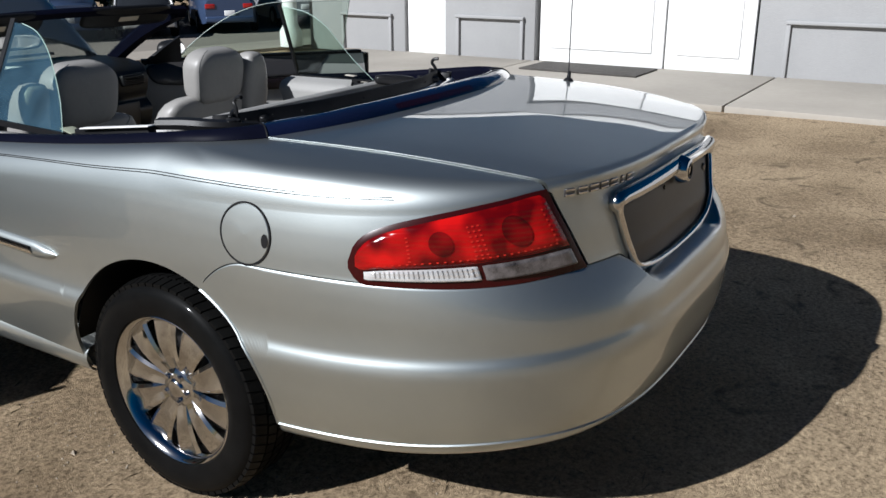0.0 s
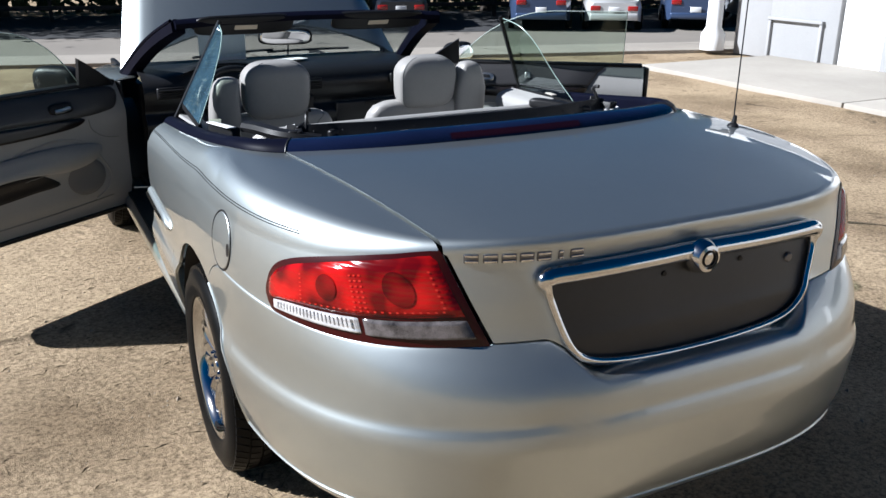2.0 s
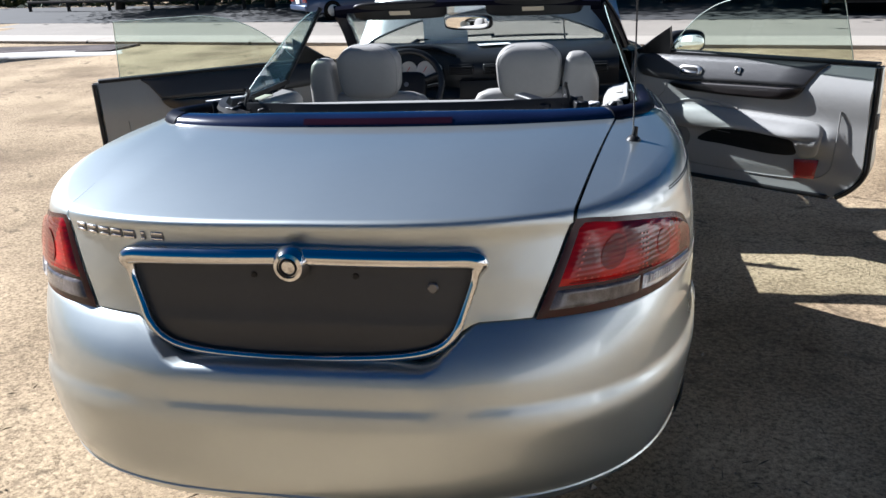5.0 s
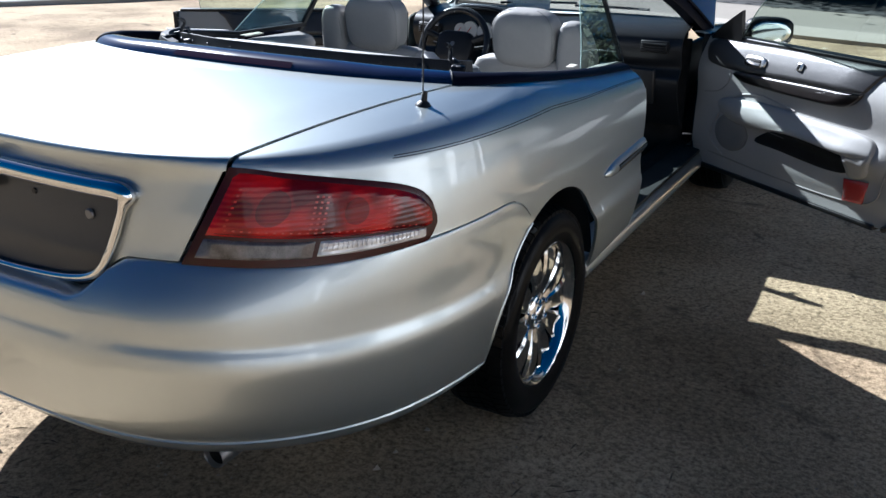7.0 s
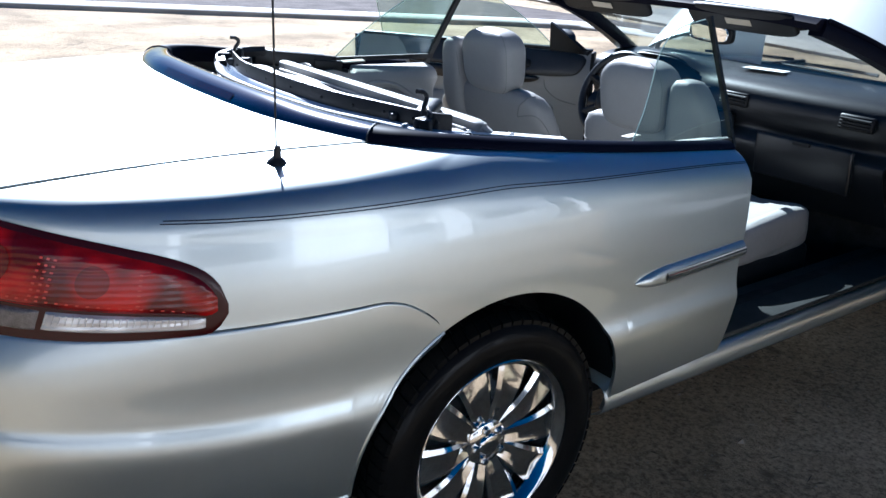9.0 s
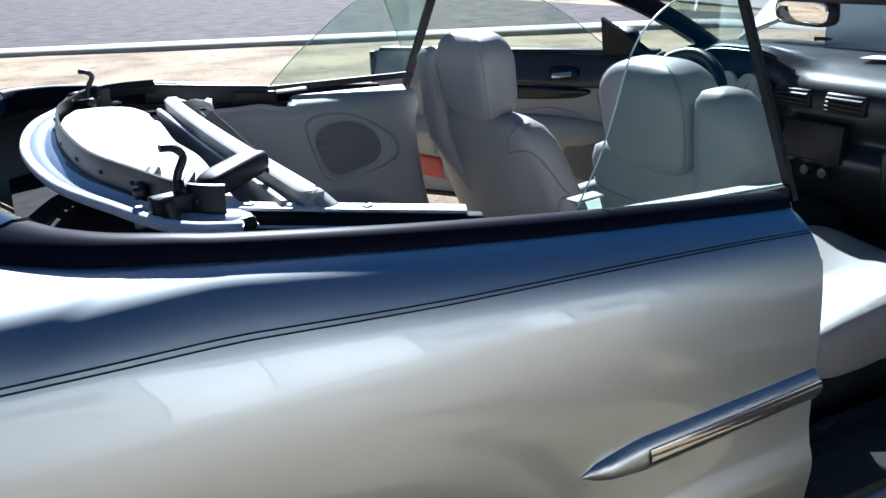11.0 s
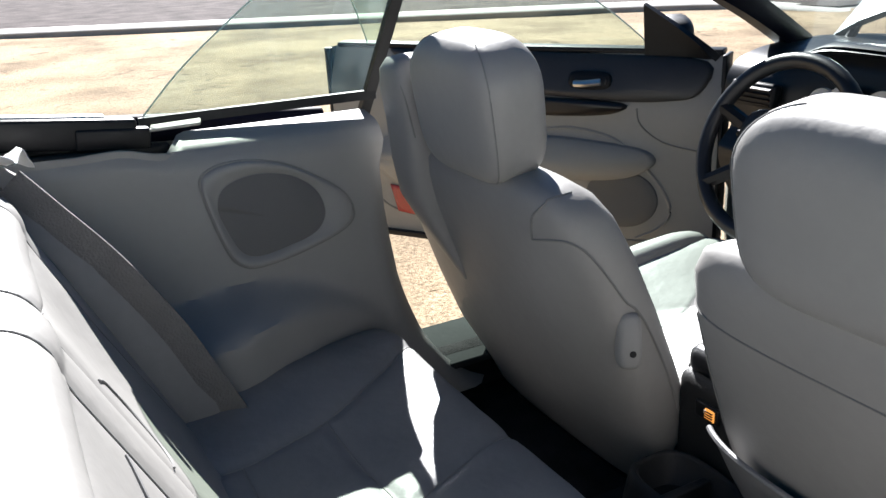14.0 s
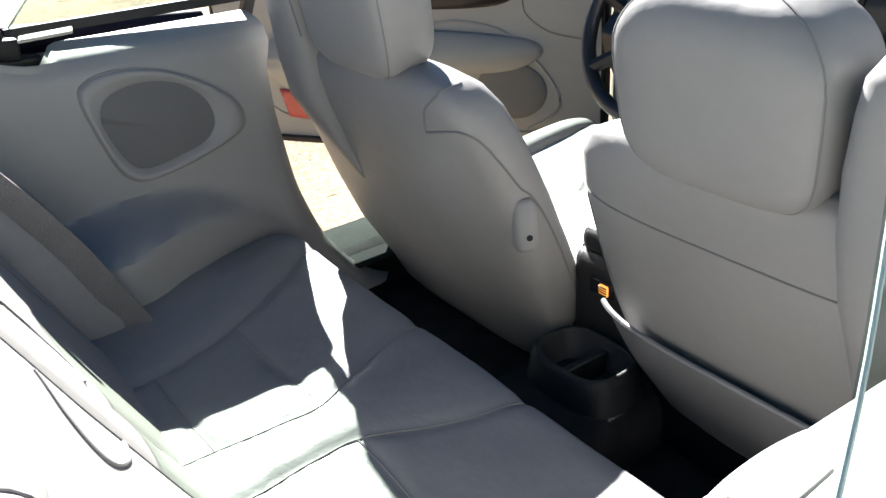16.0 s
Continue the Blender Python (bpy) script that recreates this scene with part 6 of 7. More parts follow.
# bonnet, raised on its hinges, and the front wings
def front_end():
    U, V = np.linspace(-1, 1, 25), np.linspace(0, 1, 25)
    m = Matrix.Translation((0, 3.40, 0.915)) @ pose(0, 0, 0, 49, 0, 0)
    P = np.zeros((25, 25, 3))
    for i, u in enumerate(U):
        for j, v in enumerate(V):
            x = u * (0.775 - 0.235 * v)
            y = 1.20 * v + 0.22 * (1 - u * u) * (1 - v) + 0.09 * (1 - u * u) * v
            z = 0.045 * (1 - u * u) - 0.10 * v ** 2 - 0.012 * abs(u) ** 6 - 0.06 * max(0, (abs(u) - 0.84) / 0.16) ** 2
            P[i, j] = m @ Vector((x, y, z))
    bon = sheet("bonnet", P, PAINT, car, 0.018, inward=tuple(m @ Vector((0, 0.6, -1))), label="raised silver bonnet")
    for s in (-1, 1):
        tube("hinge", [(s * 0.66, 3.40, 0.89), (s * 0.66, 3.46, 0.965)], 0.012, BLACK, bon, 8)
    tube("prop", [(0.40, 4.45, 0.75), (0.36, 4.12, 1.60)], 0.006, STEEL, bon, 8)
    for s in (-1, 1):
        ys = np.concatenate([np.linspace(3.27, 3.49, 8), 3.885 + 0.392 * np.cos(np.linspace(math.pi - 0.02, 0.02, 36)), np.linspace(4.285, 4.86, 18)])
        rows = []
        for y in ys:
            a = abs(y - 3.885)
            zl = 0.30 + math.sqrt(max(0.392 ** 2 - a * a, 0)) if a < 0.392 else 0.262
            top = 0.905 - 0.13 * max(0, (y - 3.3) / 1.5) ** 1.6
            wx = 0.885 * (1 - max(0, (y - 3.9) / 1.02) ** 3.0 * 0.42)
            col = []
            for k in np.linspace(0, 1, 16):
                z = zl + (top - 0.06 - zl) * k
                col.append((wx - 0.03 * max(0, (0.40 - z) / 0.14) - 0.012 * k ** 3, y, z))
            for t in np.linspace(0.15, 1, 6):
                col.append((wx - 0.012 - 0.15 * (1 - math.cos(t * math.pi / 2)), y, top - 0.06 + 0.06 * math.sin(t * math.pi / 2)))
            rows.append(col)
        sheet("front_wing", np.array(rows) * [s, 1, 1], PAINT, car, 0.008, inward=(0, 4, 0.5))
        th = np.linspace(-0.02, math.pi + 0.02, 30)
        L = np.stack([np.stack([np.full_like(th, x), 3.885 + 0.397 * np.cos(th), 0.30 + 0.397 * np.sin(th)], -1) for x in (0.868, 0.58)], 1)
        sheet("wheel_housing", L * [s, 1, 1], BLACK, car, 0.004, inward=(s * 0.7, 3.885, 0.9))
        pillow("headlight", (0.16, 0.12, 0.07), GLASS, car, pose(s * 0.56, 4.82, 0.66, 0, 0, -s * 25), 0.6, 0.6, 20)
        rbox("inner_wing", (0.03, 1.3, 0.4), BLACK, car, (s * 0.66, 4.1, 0.62), bevel=0.01)
    P = np.array([[(0.72 * math.sin(t) * (1 - 0.08 * abs(k)), 4.60 + 0.33 * math.cos(t) * (1 - 0.12 * k * k), 0.42 + 0.18 * k) for k in np.linspace(-1, 1, 10)] for t in np.linspace(-math.pi / 2, math.pi / 2, 33)])
    sheet("front_bumper", P, PAINT, car, 0.01, inward=(0, 4, 0.5))
    rbox("grille", (0.62, 0.03, 0.13), BLACK, car, (0, 4.86, 0.66), bevel=0.02)
    rbox("engine", (0.75, 0.60, 0.34), BLACK, car, (0, 4.05, 0.60), bevel=0.06, seg=3)
    rbox("engine_bay_floor", (1.3, 1.35, 0.05), BLACK, car, (0, 4.1, 0.25), bevel=0.01)
    rbox("cowl", (1.36, 0.20, 0.03), BLACK, car, (0, 3.55, 0.905), bevel=0.01)
    rbox("radiator", (1.0, 0.06, 0.34), BLACK, car, (0, 4.62, 0.50), bevel=0.01)


front_end()


# doors, both standing open; built shut, hinged at their front edge, then turned


def door(s, hinge, turn):
    d = new("door")
    d.parent = car
    d["label"] = "open car door with a grey and black lining and its window up"
    LEN = 1.235

    def lining_x(y, z):
        a = -y / LEN
        arm = 0.040 * math.exp(-((z - (0.575 - 0.035 * a + 0.05 * (1 - a))) / 0.055) ** 2) * float(sm(a, 0.10, 0.35)) * (1 - float(sm(a, 0.86, 0.92)))
        low = 0.014 * (1 - float(sm(z, 0.34, 0.42)))
        return -0.085 - arm + low - 0.012 * float(sm(z, 0.62, 0.74)) + 0.050 * max(0, (z - 0.760) / 0.135) ** 1.4

    def end_y(z):
        """The free edge, rounded at its lower corner."""
        return -LEN + 0.12 * max(0, (0.47 - z) / 0.17) ** 2.2 - 0.012 * (z - 0.6)

    zz = np.concatenate([np.linspace(0.30, 0.50, 14), np.linspace(0.53, 0.895, 22)])
    vv = np.linspace(0, 1, 44)
    F = [s, 1, 1]
    inner_p = np.array([[(lining_x(end_y(z) * v * 0.985 - 0.008, z), end_y(z) * v * 0.985 - 0.008, z) for z in zz] for v in vv])
    lin = sheet("door_lining", inner_p * F, PANELG, d, 0.006, inward=(0, -0.6, 0.6), label="grey moulded door lining")
    out_p = np.array([[(float(half_width(np.array(z))) - 0.872 + 0.008 * math.sin(math.pi * v), end_y(z) * v, z) for z in np.concatenate([[0.275], zz])] for v in vv])
    sheet("door_skin", out_p * F, PAINT, d, 0.006, inward=(-s * 1.0, -0.6, 0.6))
    # edge faces
    e = np.stack([np.stack([np.full(len(zz), -0.085), [end_y(z) * 0.985 - 0.008 for z in zz], zz], -1), np.stack([np.full(len(zz), -0.045), [end_y(z) - 0.012 for z in zz], zz], -1), np.stack([float(1) * (half_width(zz) - 0.872), [end_y(z) for z in zz], zz], -1)], 1)
    ed = sheet("door_edge", e * F, PAINT, d)
    tube("door_seal", np.stack([np.full(len(zz), -0.070 * s), [end_y(z) - 0.004 for z in zz], zz], -1), 0.013, BLACK, ed, 8)
    rbox("latch", (0.035, 0.01, 0.07), BLACK, ed, (-0.045 * s, -LEN - 0.012, 0.66), bevel=0.004)
    rbox("door_front", (0.085, 0.012, 0.60), BLACK, d, (-0.04 * s, -0.004, 0.60), bevel=0.003)
    rbox("door_sill", (0.085, LEN - 0.18, 0.02), BLACK, d, (-0.042 * s, -0.55, 0.296), bevel=0.004)
    rbox("waist_seal", (0.062, LEN - 0.03, 0.016), BLACK, d, (-0.022 * s, -LEN / 2, 0.902), bevel=0.005)

    def skin(name, outline, depth, mat, off=0.0, label="", n=4, closed_smooth=True, mk=None):
        """A raised piece that follows the lining: rings shrink towards the middle."""
        L = smooth_line(outline, n, True)[:, :2] if closed_smooth else np.array(outline, float)
        c = L.mean(0)
        rows = []
        for k, o in ((1.0, -0.002), (0.995, depth * 0.6), (0.97, depth), (0.6, depth), (0.25, depth), (0.002, depth)):
            Q = c + (L - c) * k
            rows.append([(lining_x(y, z) - o - off, y, z) for y, z in Q])
        return sheet(name, np.array(rows) * F, mat, mk or lin, wrap_v=True, label=label)

    top = skin("upper_trim", [(-0.05, 0.880), (-0.3, 0.892), (-0.6, 0.896), (-0.95, 0.896), (-1.02, 0.894), (-0.985, 0.862), (-0.950, 0.812), (-0.915, 0.790), (-0.72, 0.786), (-0.5, 0.780), (-0.28, 0.772), (-0.14, 0.778), (-0.06, 0.80)], 0.012, VINYL, label="black upper door trim")
    skin("burl_strip", [(-0.265, 0.768), (-0.5, 0.776), (-0.72, 0.782), (-0.905, 0.785), (-0.938, 0.792), (-0.920, 0.760), (-0.885, 0.737), (-0.83, 0.727), (-0.68, 0.724), (-0.45, 0.726), (-0.29, 0.738)], 0.020, BURL, label="dark wood-effect strip")
    skin("armrest", [(-0.17, 0.605), (-0.22, 0.645), (-0.44, 0.664), (-0.66, 0.656), (-0.81, 0.650), (-0.95, 0.644), (-1.02, 0.630), (-1.045, 0.60), (-1.035, 0.565), (-0.93, 0.556), (-0.82, 0.564), (-0.70, 0.572), (-0.58, 0.570), (-0.48, 0.556), (-0.36, 0.545), (-0.24, 0.56)], 0.022, PANELG, label="padded grey armrest moulding")
    skin("armrest_foot", [(-0.935, 0.575), (-1.04, 0.59), (-1.035, 0.52), (-1.005, 0.478), (-0.95, 0.470), (-0.932, 0.50)], 0.020, PANELG)
    # pocket area laid in black for the shade beneath the armrest
    skin("pocket_shade", [(-0.41, 0.488), (-0.50, 0.548), (-0.58, 0.563), (-0.70, 0.566), (-0.82, 0.560), (-0.90, 0.550), (-0.925, 0.52), (-0.915, 0.476), (-0.82, 0.464), (-0.70, 0.468), (-0.55, 0.478)], 0.003, BLACK)
    skin("speaker_grille", [(-0.265 + 0.105 * math.cos(a), 0.492 + 0.085 * math.sin(a)) for a in np.linspace(0, 2 * math.pi, 12, endpoint=False)], 0.006, MESHG)
    skin("reflector", [(-0.915, 0.456), (-1.03, 0.466), (-1.012, 0.372), (-0.915, 0.362)], 0.008, REDREF, closed_smooth=False, label="red door reflector")
    # seam across the lower lining
    tube("lining_seam", [(s * (lining_x(y, z) - 0.001), y, z) for y, z in [(-0.22, 0.375), (-0.155, 0.415), (-0.125, 0.465), (-0.15, 0.53), (-0.222, 0.616), (-0.296, 0.669), (-0.413, 0.690), (-0.50, 0.680), (-0.62, 0.662)]], 0.005, PANELG, lin, 6, smooth=5)
    tube("lining_seam", [(s * (lining_x(y, z) - 0.001), y, z) for y, z in [(-0.222, 0.616), (-0.343, 0.579), (-0.466, 0.557), (-0.60, 0.545)]], 0.0025, SEAM, lin, 5, smooth=4)
    tube("lining_seam", [(s * (lining_x(y, z) - 0.001), y, z) for y, z in [(-0.225, 0.755), (-0.213, 0.709), (-0.15, 0.663), (-0.06, 0.645)]], 0.0025, SEAM, lin, 5, smooth=4)
    tube("lining_seam", [(s * (lining_x(y, z) - 0.001), y, z) for y, z in [(-0.12, 0.37), (-0.5, 0.355), (-0.9, 0.36), (-1.06, 0.40), (-1.10, 0.52), (-1.11, 0.70)]], 0.003, SEAM, lin, 5, smooth=6)
    # inner handle and lock
    hx, kx = lining_x(-0.36, 0.826) - 0.012, lining_x(-0.605, 0.842) - 0.012
    cup = pillow("handle_cup", (0.012, 0.062, 0.026), SATIN if s > 0 else BLACK, top, pose(s * (hx - 0.001), -0.36, 0.826, 0, s * 14, 0), 0.6, 0.5, 20)
    pillow("handle_hole", (0.006, 0.050, 0.019), BLACK, cup, pose(s * (hx - 0.009), -0.355, 0.826, 0, s * 14, 0), 0.6, 0.5, 16)
    tube("handle", [(s * (hx - 0.015), -0.325, 0.824), (s * (hx - 0.021), -0.37, 0.819), (s * (hx - 0.015), -0.40, 0.817)], 0.0085 if s > 0 else 0.010, SATIN, cup, 8, smooth=4)
    if s > 0:
        key = rbox("switch", (0.010, 0.030, 0.034), SATIN, top, (s * (kx - 0.004), -0.605, 0.842), (0, s * 14, 0), bevel=0.004)
        rbox("rocker", (0.008, 0.012, 0.024), BLACK, key, (s * (kx - 0.010), -0.602, 0.843), (0, s * 18, 0), bevel=0.003)
    # window glass, leaning in at the top
    ys = np.linspace(-0.20, -LEN + 0.12, 30)
    G = []
    for y in ys:
        a = (-y - 0.20) / (LEN - 0.32)
        zt = 0.905 + 0.285 * (1 - (1 - min(1, a / 0.62)) ** 2.2) + 0.006 * a
        G.append([(-0.03 - 0.17 * (k * (zt - 0.90) / 0.29) ** 1.15, y, 0.895 + (zt - 0.895) * k) for k in np.linspace(0, 1, 10)])
    G = np.array(G)
    g = sheet("window_glass", G * F, GLASS, d, 0.004, inward=(-s, -0.6, 0.9), label="clear green-tinted door window")
    edge = np.concatenate([G[:, -1], G[-1, ::-1]])
    tube("glass_edge", edge * F, 0.0022, principled("glass_edge_pale", (0.45, 0.52, 0.48), rough=0.2), g, 5)
    # mirror sail and pod
    sail = np.array([[(-0.035 - 0.02 * k, -0.02 - 0.20 * v, 0.895 + 0.135 * k * (v ** 0.9)) for k in np.linspace(0, 1, 6)] for v in np.linspace(0, 1, 8)])
    sheet("mirror_sail", sail * F, BLACK, d, 0.02, inward=(-s, -0.1, 0.9))
    mt = -30 if s > 0 else 18
    mc, mn = Vector((s * 0.130, -0.185, 0.926 if s > 0 else 0.908)), Vector((math.sin(radians(mt)), -math.cos(radians(mt)), 0))
    pod = pillow("door_mirror", (0.108, 0.046, 0.064) if s > 0 else (0.118, 0.05, 0.070), BLACK, d, Matrix.Translation(mc) @ pose(0, 0, 0, 0, 0, mt), 0.6, 0.55, 26, label="black oval door mirror")
    pillow("mirror_glass", (0.088, 0.004, 0.048), MIRROR if s > 0 else DARKW, pod, Matrix.Translation(mc + mn * 0.0445) @ pose(0, 0, 0, 0, 0, mt), 0.9, 0.6, 22)
    tube("mirror_arm", [(s * -0.03, -0.14, 0.915), (s * 0.06, -0.16, 0.922)], 0.022, BLACK, pod, 10)
    # outer handle
    rbox("outer_handle", (0.03, 0.17, 0.025), PAINT, d, (s * 0.03, -LEN + 0.16, 0.78), bevel=0.008)
    d.matrix_basis = Matrix.Translation(hinge) @ pose(0, 0, 0, 0, 0, turn)
    return d


door(1, (0.83, 3.27, 0), 54)
door(-1, (-0.85, 3.225, 0), -56)


# far side of the road: a row of parked vehicles before a dark fence, under trees
def far_paint(name, c):
    return principled(name, c, rough=0.3, metal=0.3, coat=0.6, vary=0.05, scale=2)


FARMATS = {k: far_paint("far_paint_" + k, c) for k, c in (("silver", (0.35, 0.37, 0.40)), ("dark", (0.02, 0.024, 0.035)), ("white", (0.62, 0.62, 0.62)), ("blue", (0.05, 0.08, 0.16)))}


def parked(kind, x, y, turn, colour, label):
    """A parked vehicle seen from behind: body, glass, wheels, lamps."""
    v = thing("parked_" + kind, label, kind, "parked vehicles", pose(x, y, far_drop(x, y) + 0.016, 0, 0, turn))
    mat = FARMATS[colour]
    if kind == "sedan":
        L, Wd, belt, roof, cab0, cab1 = 4.6, 0.88, 0.92, 1.42, 0.75, 3.5
    elif kind == "pickup":
        L, Wd, belt, roof, cab0, cab1 = 5.2, 0.95, 1.12, 1.78, 1.9, 4.0
    else:
        L, Wd, belt, roof, cab0, cab1 = 4.6, 0.92, 1.12, 1.76, 0.12, 3.6
    U = np.linspace(0, 1, 27)
    prof = [(-1.0, 0.28), (-1.0, 0.55), (-0.99, 0.75), (-0.94, 0.93), (-0.85, 1.0), (0, 1.02), (0.85, 1.0), (0.94, 0.93), (0.99, 0.75), (1.0, 0.55), (1.0, 0.28)]
    rows = []
    for u in U:
        yy_ = u * L
        w = Wd * (1 - 0.22 * abs(2 * u - 1) ** 6)
        h = belt * (1 - 0.10 * abs(2 * u - 1) ** 5 - 0.10 * max(0, (u - 0.72) / 0.28))
        zmin = 0.26 + 0.08 * abs(2 * u - 1) ** 8
        rows.append([(a * w, yy_, max(zmin, b * h)) for a, b in prof])
    body = sheet("body", np.array(rows), mat, v)
    mesh_ob("tail_panel", rows[0], [tuple(range(11))], mat, v, smooth=False)
    mesh_ob("nose_panel", rows[-1], [tuple(range(11))], mat, v, smooth=False)
    gh = []
    for k, (y0, y1, w) in enumerate(((cab0 - 0.02, cab1 + 0.65, 0.94), (cab0 + 0.10, cab1 + 0.38, 0.90), (cab0 + (0.45 if kind == "sedan" else 0.2), cab1 - 0.05, 0.78), (cab0 + (0.65 if kind == "sedan" else 0.3), cab1 - 0.35, 0.70))):
        z = (belt - 0.05, belt + 0.02, roof - 0.05, roof)[k]
        gh.append([(Wd * w * cx_, y0 + (y1 - y0) * cy_, z) for cx_, cy_ in ((-1, 0.05), (-0.8, 0), (0.8, 0), (1, 0.05), (1, 0.95), (0.8, 1), (-0.8, 1), (-1, 0.95))])
    sheet("cabin_glass", np.array(gh[:3]), DARKW, v, wrap_v=True, sharp=30)
    top = [(x_ * 1.01, y_, z_ + 0.004) for x_, y_, z_ in gh[2]] + gh[3]
    mesh_ob("roof", top, [tuple(range(8, 16))] + [(i, (i + 1) % 8, 8 + (i + 1) % 8, 8 + i) for i in range(8)], mat, v, smooth=False)
    for cx_, cy_ in ((-1, 0.05), (1, 0.05), (-1, 0.95), (1, 0.95)):
        a = np.array([Wd * 0.93 * cx_, cab0 + 0.05 + (cab1 + 0.45 - cab0) * cy_, belt])
        b = np.array(gh[2][0 if cy_ < 0.5 and cx_ < 0 else 3 if cy_ < 0.5 else 4 if cx_ > 0 else 7]) + [0.01 * cx_, 0, 0.0]
        tube("pillar", [a, b], 0.035, mat, v, 6)
    for sx in (-1, 1):
        for wy in (0.85, L - 0.95):
            wh = lathe("wheel", [(0.05, 0.10), (0.19, 0.09), (0.20, 0.10), (0.30, 0.10), (0.325, 0.07), (0.325, -0.07), (0.30, -0.1), (0.05, -0.1)], RUBBER, v, Matrix.Translation((sx * (Wd - 0.08), wy, 0.325)) @ pose(0, 0, 0, 0, 90 * sx, 0), 24)
            lathe("hubcap", [(0, 0.105), (0.12, 0.104), (0.19, 0.096)], STEEL, wh, Matrix.Translation((sx * (Wd - 0.08), wy, 0.325)) @ pose(0, 0, 0, 0, 90 * sx, 0), 16)
        rbox("tail_lamp", (0.30, 0.05, 0.14), REDREF, v, (sx * Wd * 0.62, 0.0, belt * 0.74), bevel=0.02)
    rbox("bumper", (Wd * 1.6, 0.14, 0.18), BLACK if colour == "dark" else mat, v, (0, 0.0, 0.44), bevel=0.04)
    rbox("plate", (0.32, 0.02, 0.16), PAPER, v, (0, -0.035, belt * 0.70 if kind == "sedan" else 0.62), bevel=0.01)
    return v


# the first sedan takes the dark blue paint for the shade it stands in
parked("sedan", -9.4, 27.8, -50, "blue", "parked sedan across the road, coloured dark blue for the shade")
parked("suv", 7.4, 23.95, -18, "dark", "dark parked sport utility in the tree shade")
parked("sedan", 9.55, 23.15, -21, "dark", "dark parked saloon beside the sport utility")
parked("pickup", 13.3, 21.35, -31, "blue", "dark blue parked pickup with a pale tailgate")
parked("sedan", 15.15, 20.25, -34, "white", "white parked sedan across the road")
parked("suv", 17.65, 19.55, -38, "blue", "dark blue parked sport utility by the fence")
parked("sedan", 20.85, 19.25, -30, "silver", "silver parked sedan at the end of the row")

BARK = principled("dark_bark", (0.05, 0.04, 0.032), rough=0.95, vary=0.4, scale=6, bump=0.8, bump_scale=30)
LEAF = principled("dusty_leaves", (0.045, 0.065, 0.025), rough=0.8, vary=0.5, scale=1.5)


def tree(x, y, h, r, seed):
    rnd = random.Random(seed)
    t = thing("tree", "dark shady tree behind the parked vehicles", "tree", "trees across the road", pose(x, y, far_drop(x, y)))
    line = [(0, 0, -0.1), (0.1 * rnd.uniform(-1, 1), 0.1, h * 0.25), (0.25 * rnd.uniform(-1, 1), 0.2 * rnd.uniform(-1, 1), h * 0.5), (0.3 * rnd.uniform(-1, 1), 0.3 * rnd.uniform(-1, 1), h * 0.8)]
    L = smooth_line(line, 6)
    tr = sweep("trunk", L, ring(0.22, 10), BARK, t, scale=np.linspace(1.15, 0.25, len(L)), up=(0, 1, 0))
    tips = []
    for k in range(9):
        a = rnd.uniform(0, 2 * math.pi)
        b = L[rnd.randrange(7, len(L) - 2)]
        e = b + np.array([math.cos(a) * r * rnd.uniform(0.5, 0.9), math.sin(a) * r * rnd.uniform(0.5, 0.9), h * rnd.uniform(0.12, 0.35)])
        mid = (b + e) / 2 + [0, 0, 0.15]
        sweep("limb", smooth_line([b, mid, e], 5), ring(0.07, 7), BARK, tr, scale=np.linspace(1, 0.25, 11), up=(0.3, 1, 0.2))
        tips += [e, mid]
    V, F = [], []
    for k in range(5200):
        c = tips[rnd.randrange(len(tips))]
        p = np.array([c[0] + rnd.gauss(0, r * 0.28), c[1] + rnd.gauss(0, r * 0.28), c[2] + rnd.gauss(0, h * 0.09)])
        s = rnd.uniform(0.09, 0.20)
        d1 = Vector((rnd.uniform(-1, 1), rnd.uniform(-1, 1), rnd.uniform(-0.6, 0.6))).normalized()
        d2 = d1.orthogonal().normalized()
        b = len(V)
        V += [p + np.array(d1) * s, p + np.array(d2) * s * 0.5, p - np.array(d1) * s, p - np.array(d2) * s * 0.5 + [0, 0, 0.05]]
        F.append((b, b + 1, b + 2, b + 3))
    mesh_ob("crown", V, F, LEAF, t, smooth=False)


for i, (x, y, h, r) in enumerate([(x, 31.2 - 0.26 * x + 2.0 * (k % 2), 6.6, 4.4) for k, x in enumerate((-21, -17, -13, -9.2, -4.6, -1.0, 3.2, 7.6, 11.3, 15.8, 19.6, 24))]):
    tree(x, y, h, r, i)


def far_fence():
    f = thing("fence", "long dark post and rail fence under the trees", "fence")
    wood = principled("dark_fence_wood", (0.035, 0.03, 0.026), rough=0.9, vary=0.3, scale=4)
    for x in np.arange(-26, 34, 2.4):
        rbox("post", (0.12, 0.12, 1.5), wood, f, (x, 30.6 - 0.26 * x, 0.75 - 1.05), bevel=0.01)
    for z in (0.45, 0.9, 1.35):
        rbox("rail", (62, 0.05, 0.14), wood, f, (4, 30.5 - 1.04, z - 1.05), (0, 0, -14.57), bevel=0.01)


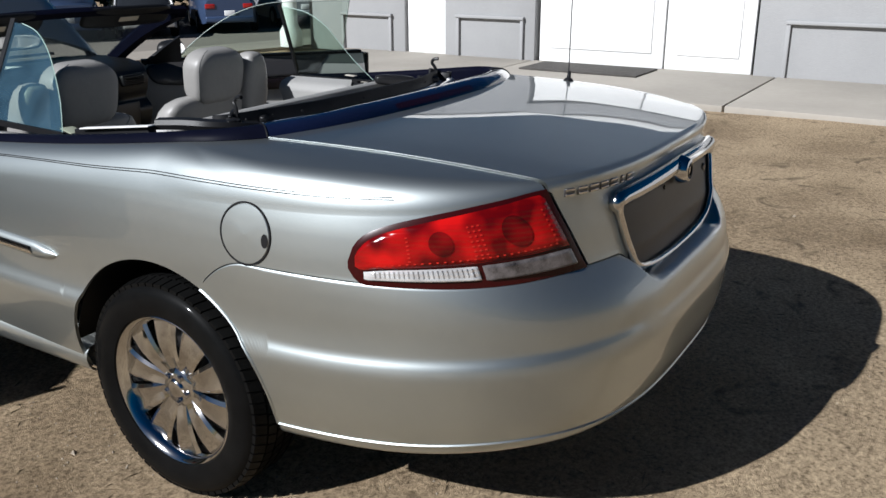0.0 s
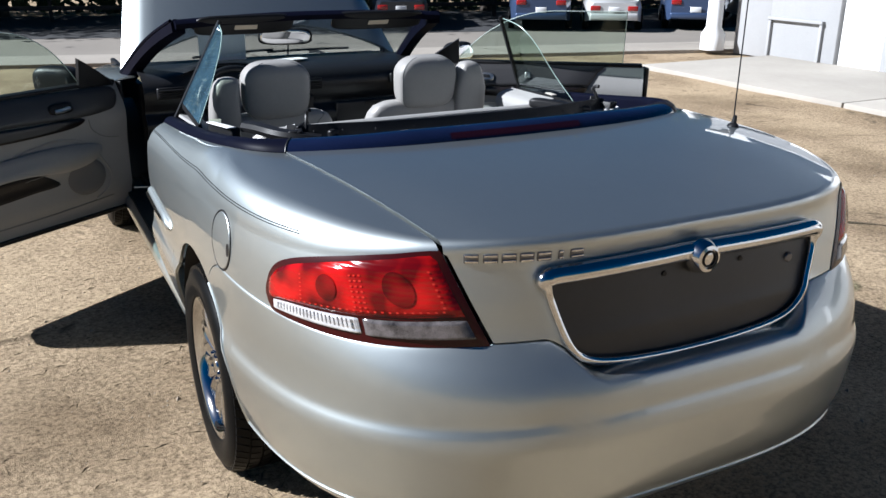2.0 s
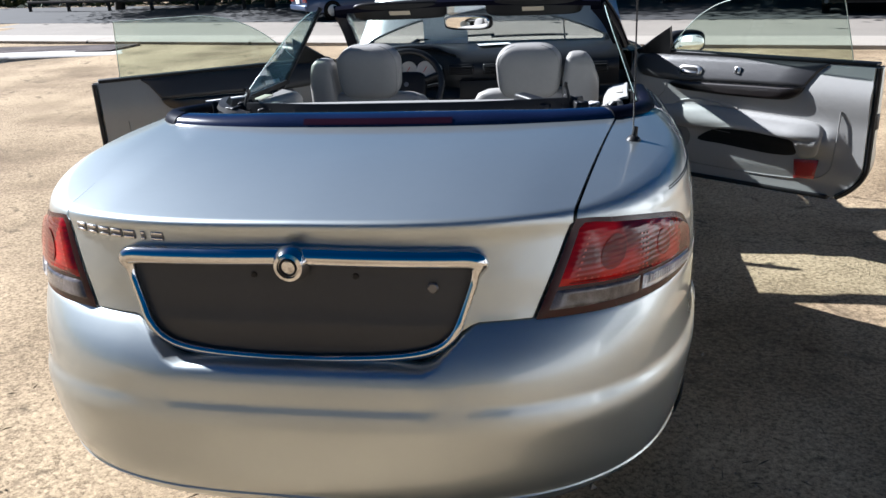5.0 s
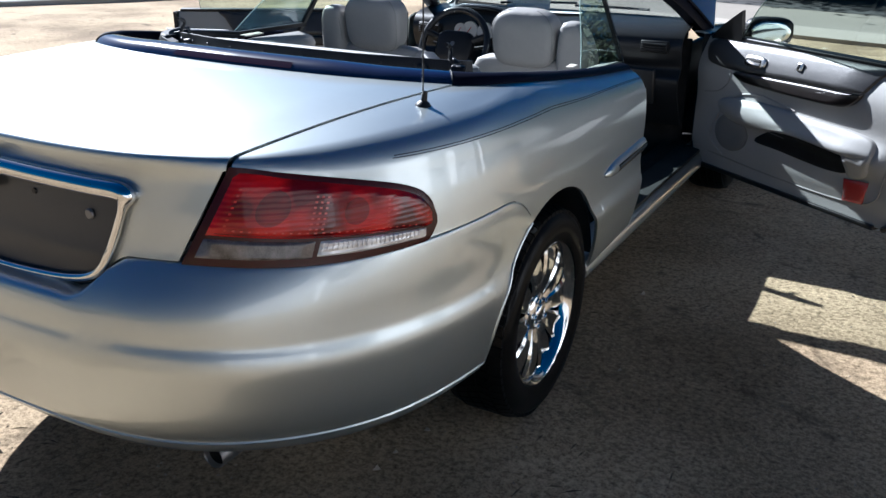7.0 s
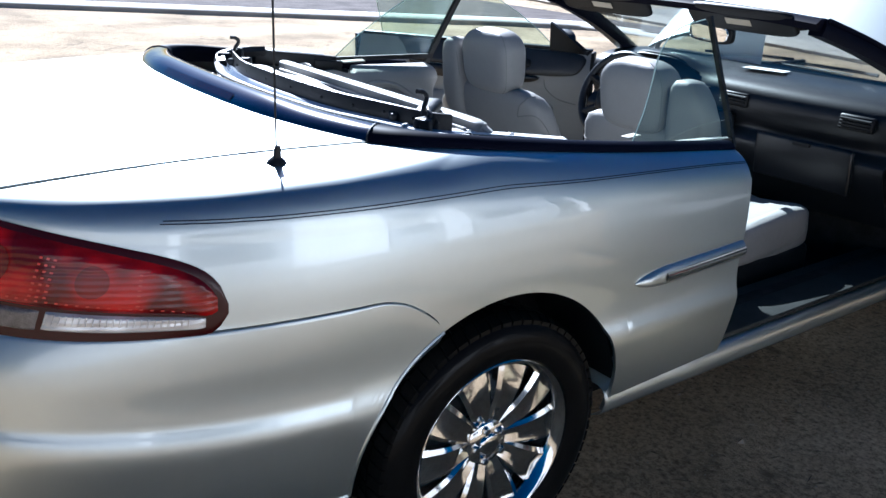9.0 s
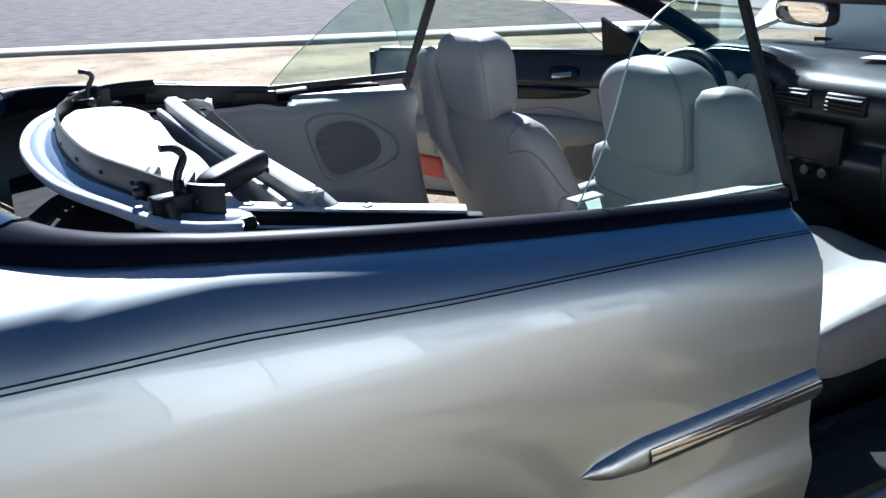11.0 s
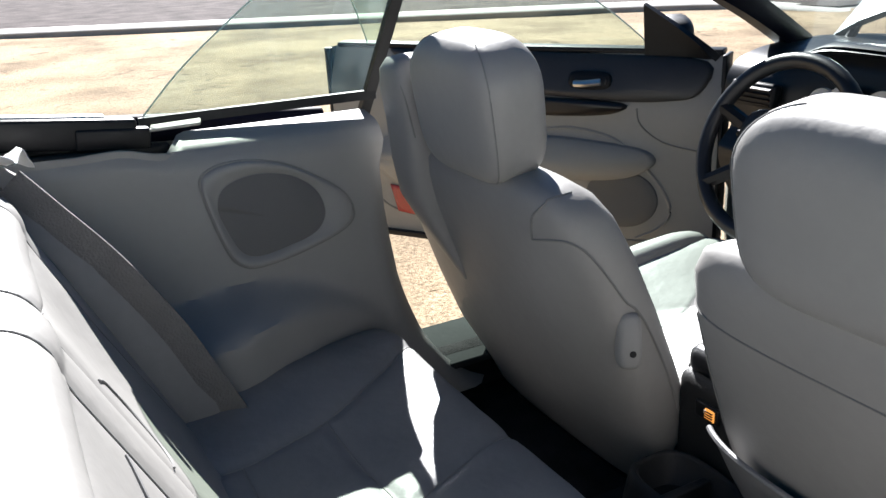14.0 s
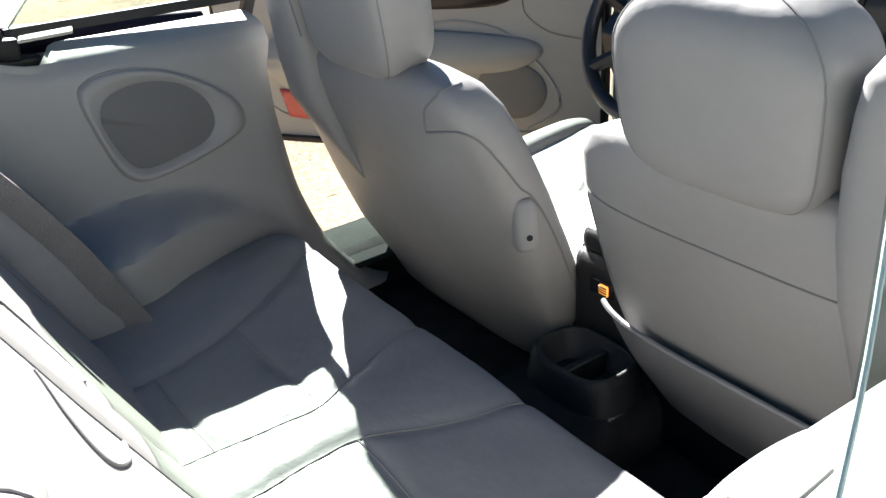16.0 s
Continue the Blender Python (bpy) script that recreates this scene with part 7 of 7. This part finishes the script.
far_fence()
hedge_v, hedge_f = [], []
rnd = random.Random(4)
for k in range(9000):
    p = np.array([rnd.uniform(-34, 42), 34.8 + rnd.gauss(0, 0.7), abs(rnd.gauss(0, 1.25)) - 1.0 + 0.5 * math.sin(k)])
    p[1] -= 0.26 * p[0]
    s = rnd.uniform(0.12, 0.34)
    d1 = Vector((rnd.uniform(-1, 1), rnd.uniform(-0.4, 0.4), rnd.uniform(-1, 1))).normalized()
    d2 = d1.orthogonal().normalized()
    b = len(hedge_v)
    hedge_v += [p + np.array(d1) * s, p + np.array(d2) * s * 0.6, p - np.array(d1) * s, p - np.array(d2) * s * 0.6]
    hedge_f.append((b, b + 1, b + 2, b + 3))
tagged(mesh_ob("hedge", hedge_v, hedge_f, LEAF, None, smooth=False), "dense dark scrub behind the fence", "hedge", kind="stuff")
# asphalt where the vehicles stand, the trees' shade put into its dark colour
road_strip(-30, 50, 25.02, 33.0, principled("tree_shaded_asphalt", (0.03, 0.03, 0.031), rough=0.9, vary=0.2, scale=1), "asphalt strip under the parked vehicles, darkened for the tree shade", 0.016)


# loose grit and dry litter on the sand
def litter():
    rnd = random.Random(11)
    V, F = [], []
    for k in range(5200):
        a, rr = rnd.uniform(0, 2 * math.pi), abs(rnd.gauss(0, 2.6)) + 0.6
        x, y = rr * math.cos(a) * 1.1, 1.6 + rr * math.sin(a) * 1.4
        s = rnd.uniform(0.002, 0.006) * (2.4 if rnd.random() < 0.025 else 1)
        zg = 0.012 * noise.noise((x * 0.9, y * 0.9, 0)) + 0.006 * noise.noise((x * 3, y * 3, 4)) - 0.008
        b = len(V)
        for dx, dy, dz in ((1, 0, 0), (-0.5, 0.87, 0), (-0.5, -0.87, 0), (0.1, 0.1, 0.9)):
            V.append((x + dx * s * rnd.uniform(0.6, 1.3), y + dy * s * rnd.uniform(0.6, 1.3), zg + dz * s - 0.0005))
        F += [(b, b + 1, b + 3), (b + 1, b + 2, b + 3), (b + 2, b, b + 3)]
    tagged(mesh_ob("grit", V, F, principled("grit", (0.24, 0.20, 0.155), rough=0.95, vary=0.5, scale=40), None, smooth=False), "loose grit and small stones on the sand", "gravel", kind="stuff")
    V, F = [], []
    for k in range(3000):
        a, rr = rnd.uniform(0, 2 * math.pi), abs(rnd.gauss(0, 3.2)) + 0.7
        x, y = rr * math.cos(a), 1.6 + rr * math.sin(a) * 1.3
        if noise.noise((x * 1.1, y * 1.1, 9)) < 0.02:
            continue
        L, w, t = rnd.uniform(0.01, 0.035), rnd.uniform(0.001, 0.003), rnd.uniform(0, 3.14)
        zg = 0.012 * noise.noise((x * 0.9, y * 0.9, 0)) + 0.006 * noise.noise((x * 3, y * 3, 4)) - 0.008
        c, s = math.cos(t), math.sin(t)
        b = len(V)
        V += [(x + c * L, y + s * L, zg + 0.002), (x - s * w, y + c * w, zg + 0.005), (x - c * L, y - s * L, zg + 0.001), (x + s * w, y - c * w, zg + 0.002)]
        F.append((b, b + 1, b + 2, b + 3))
    tagged(mesh_ob("dry_litter", V, F, principled("dry_straw", (0.10, 0.075, 0.045), rough=0.95, vary=0.6, scale=30), None, smooth=False), "scattered dark straw and leaf litter", "litter", kind="stuff")


litter()
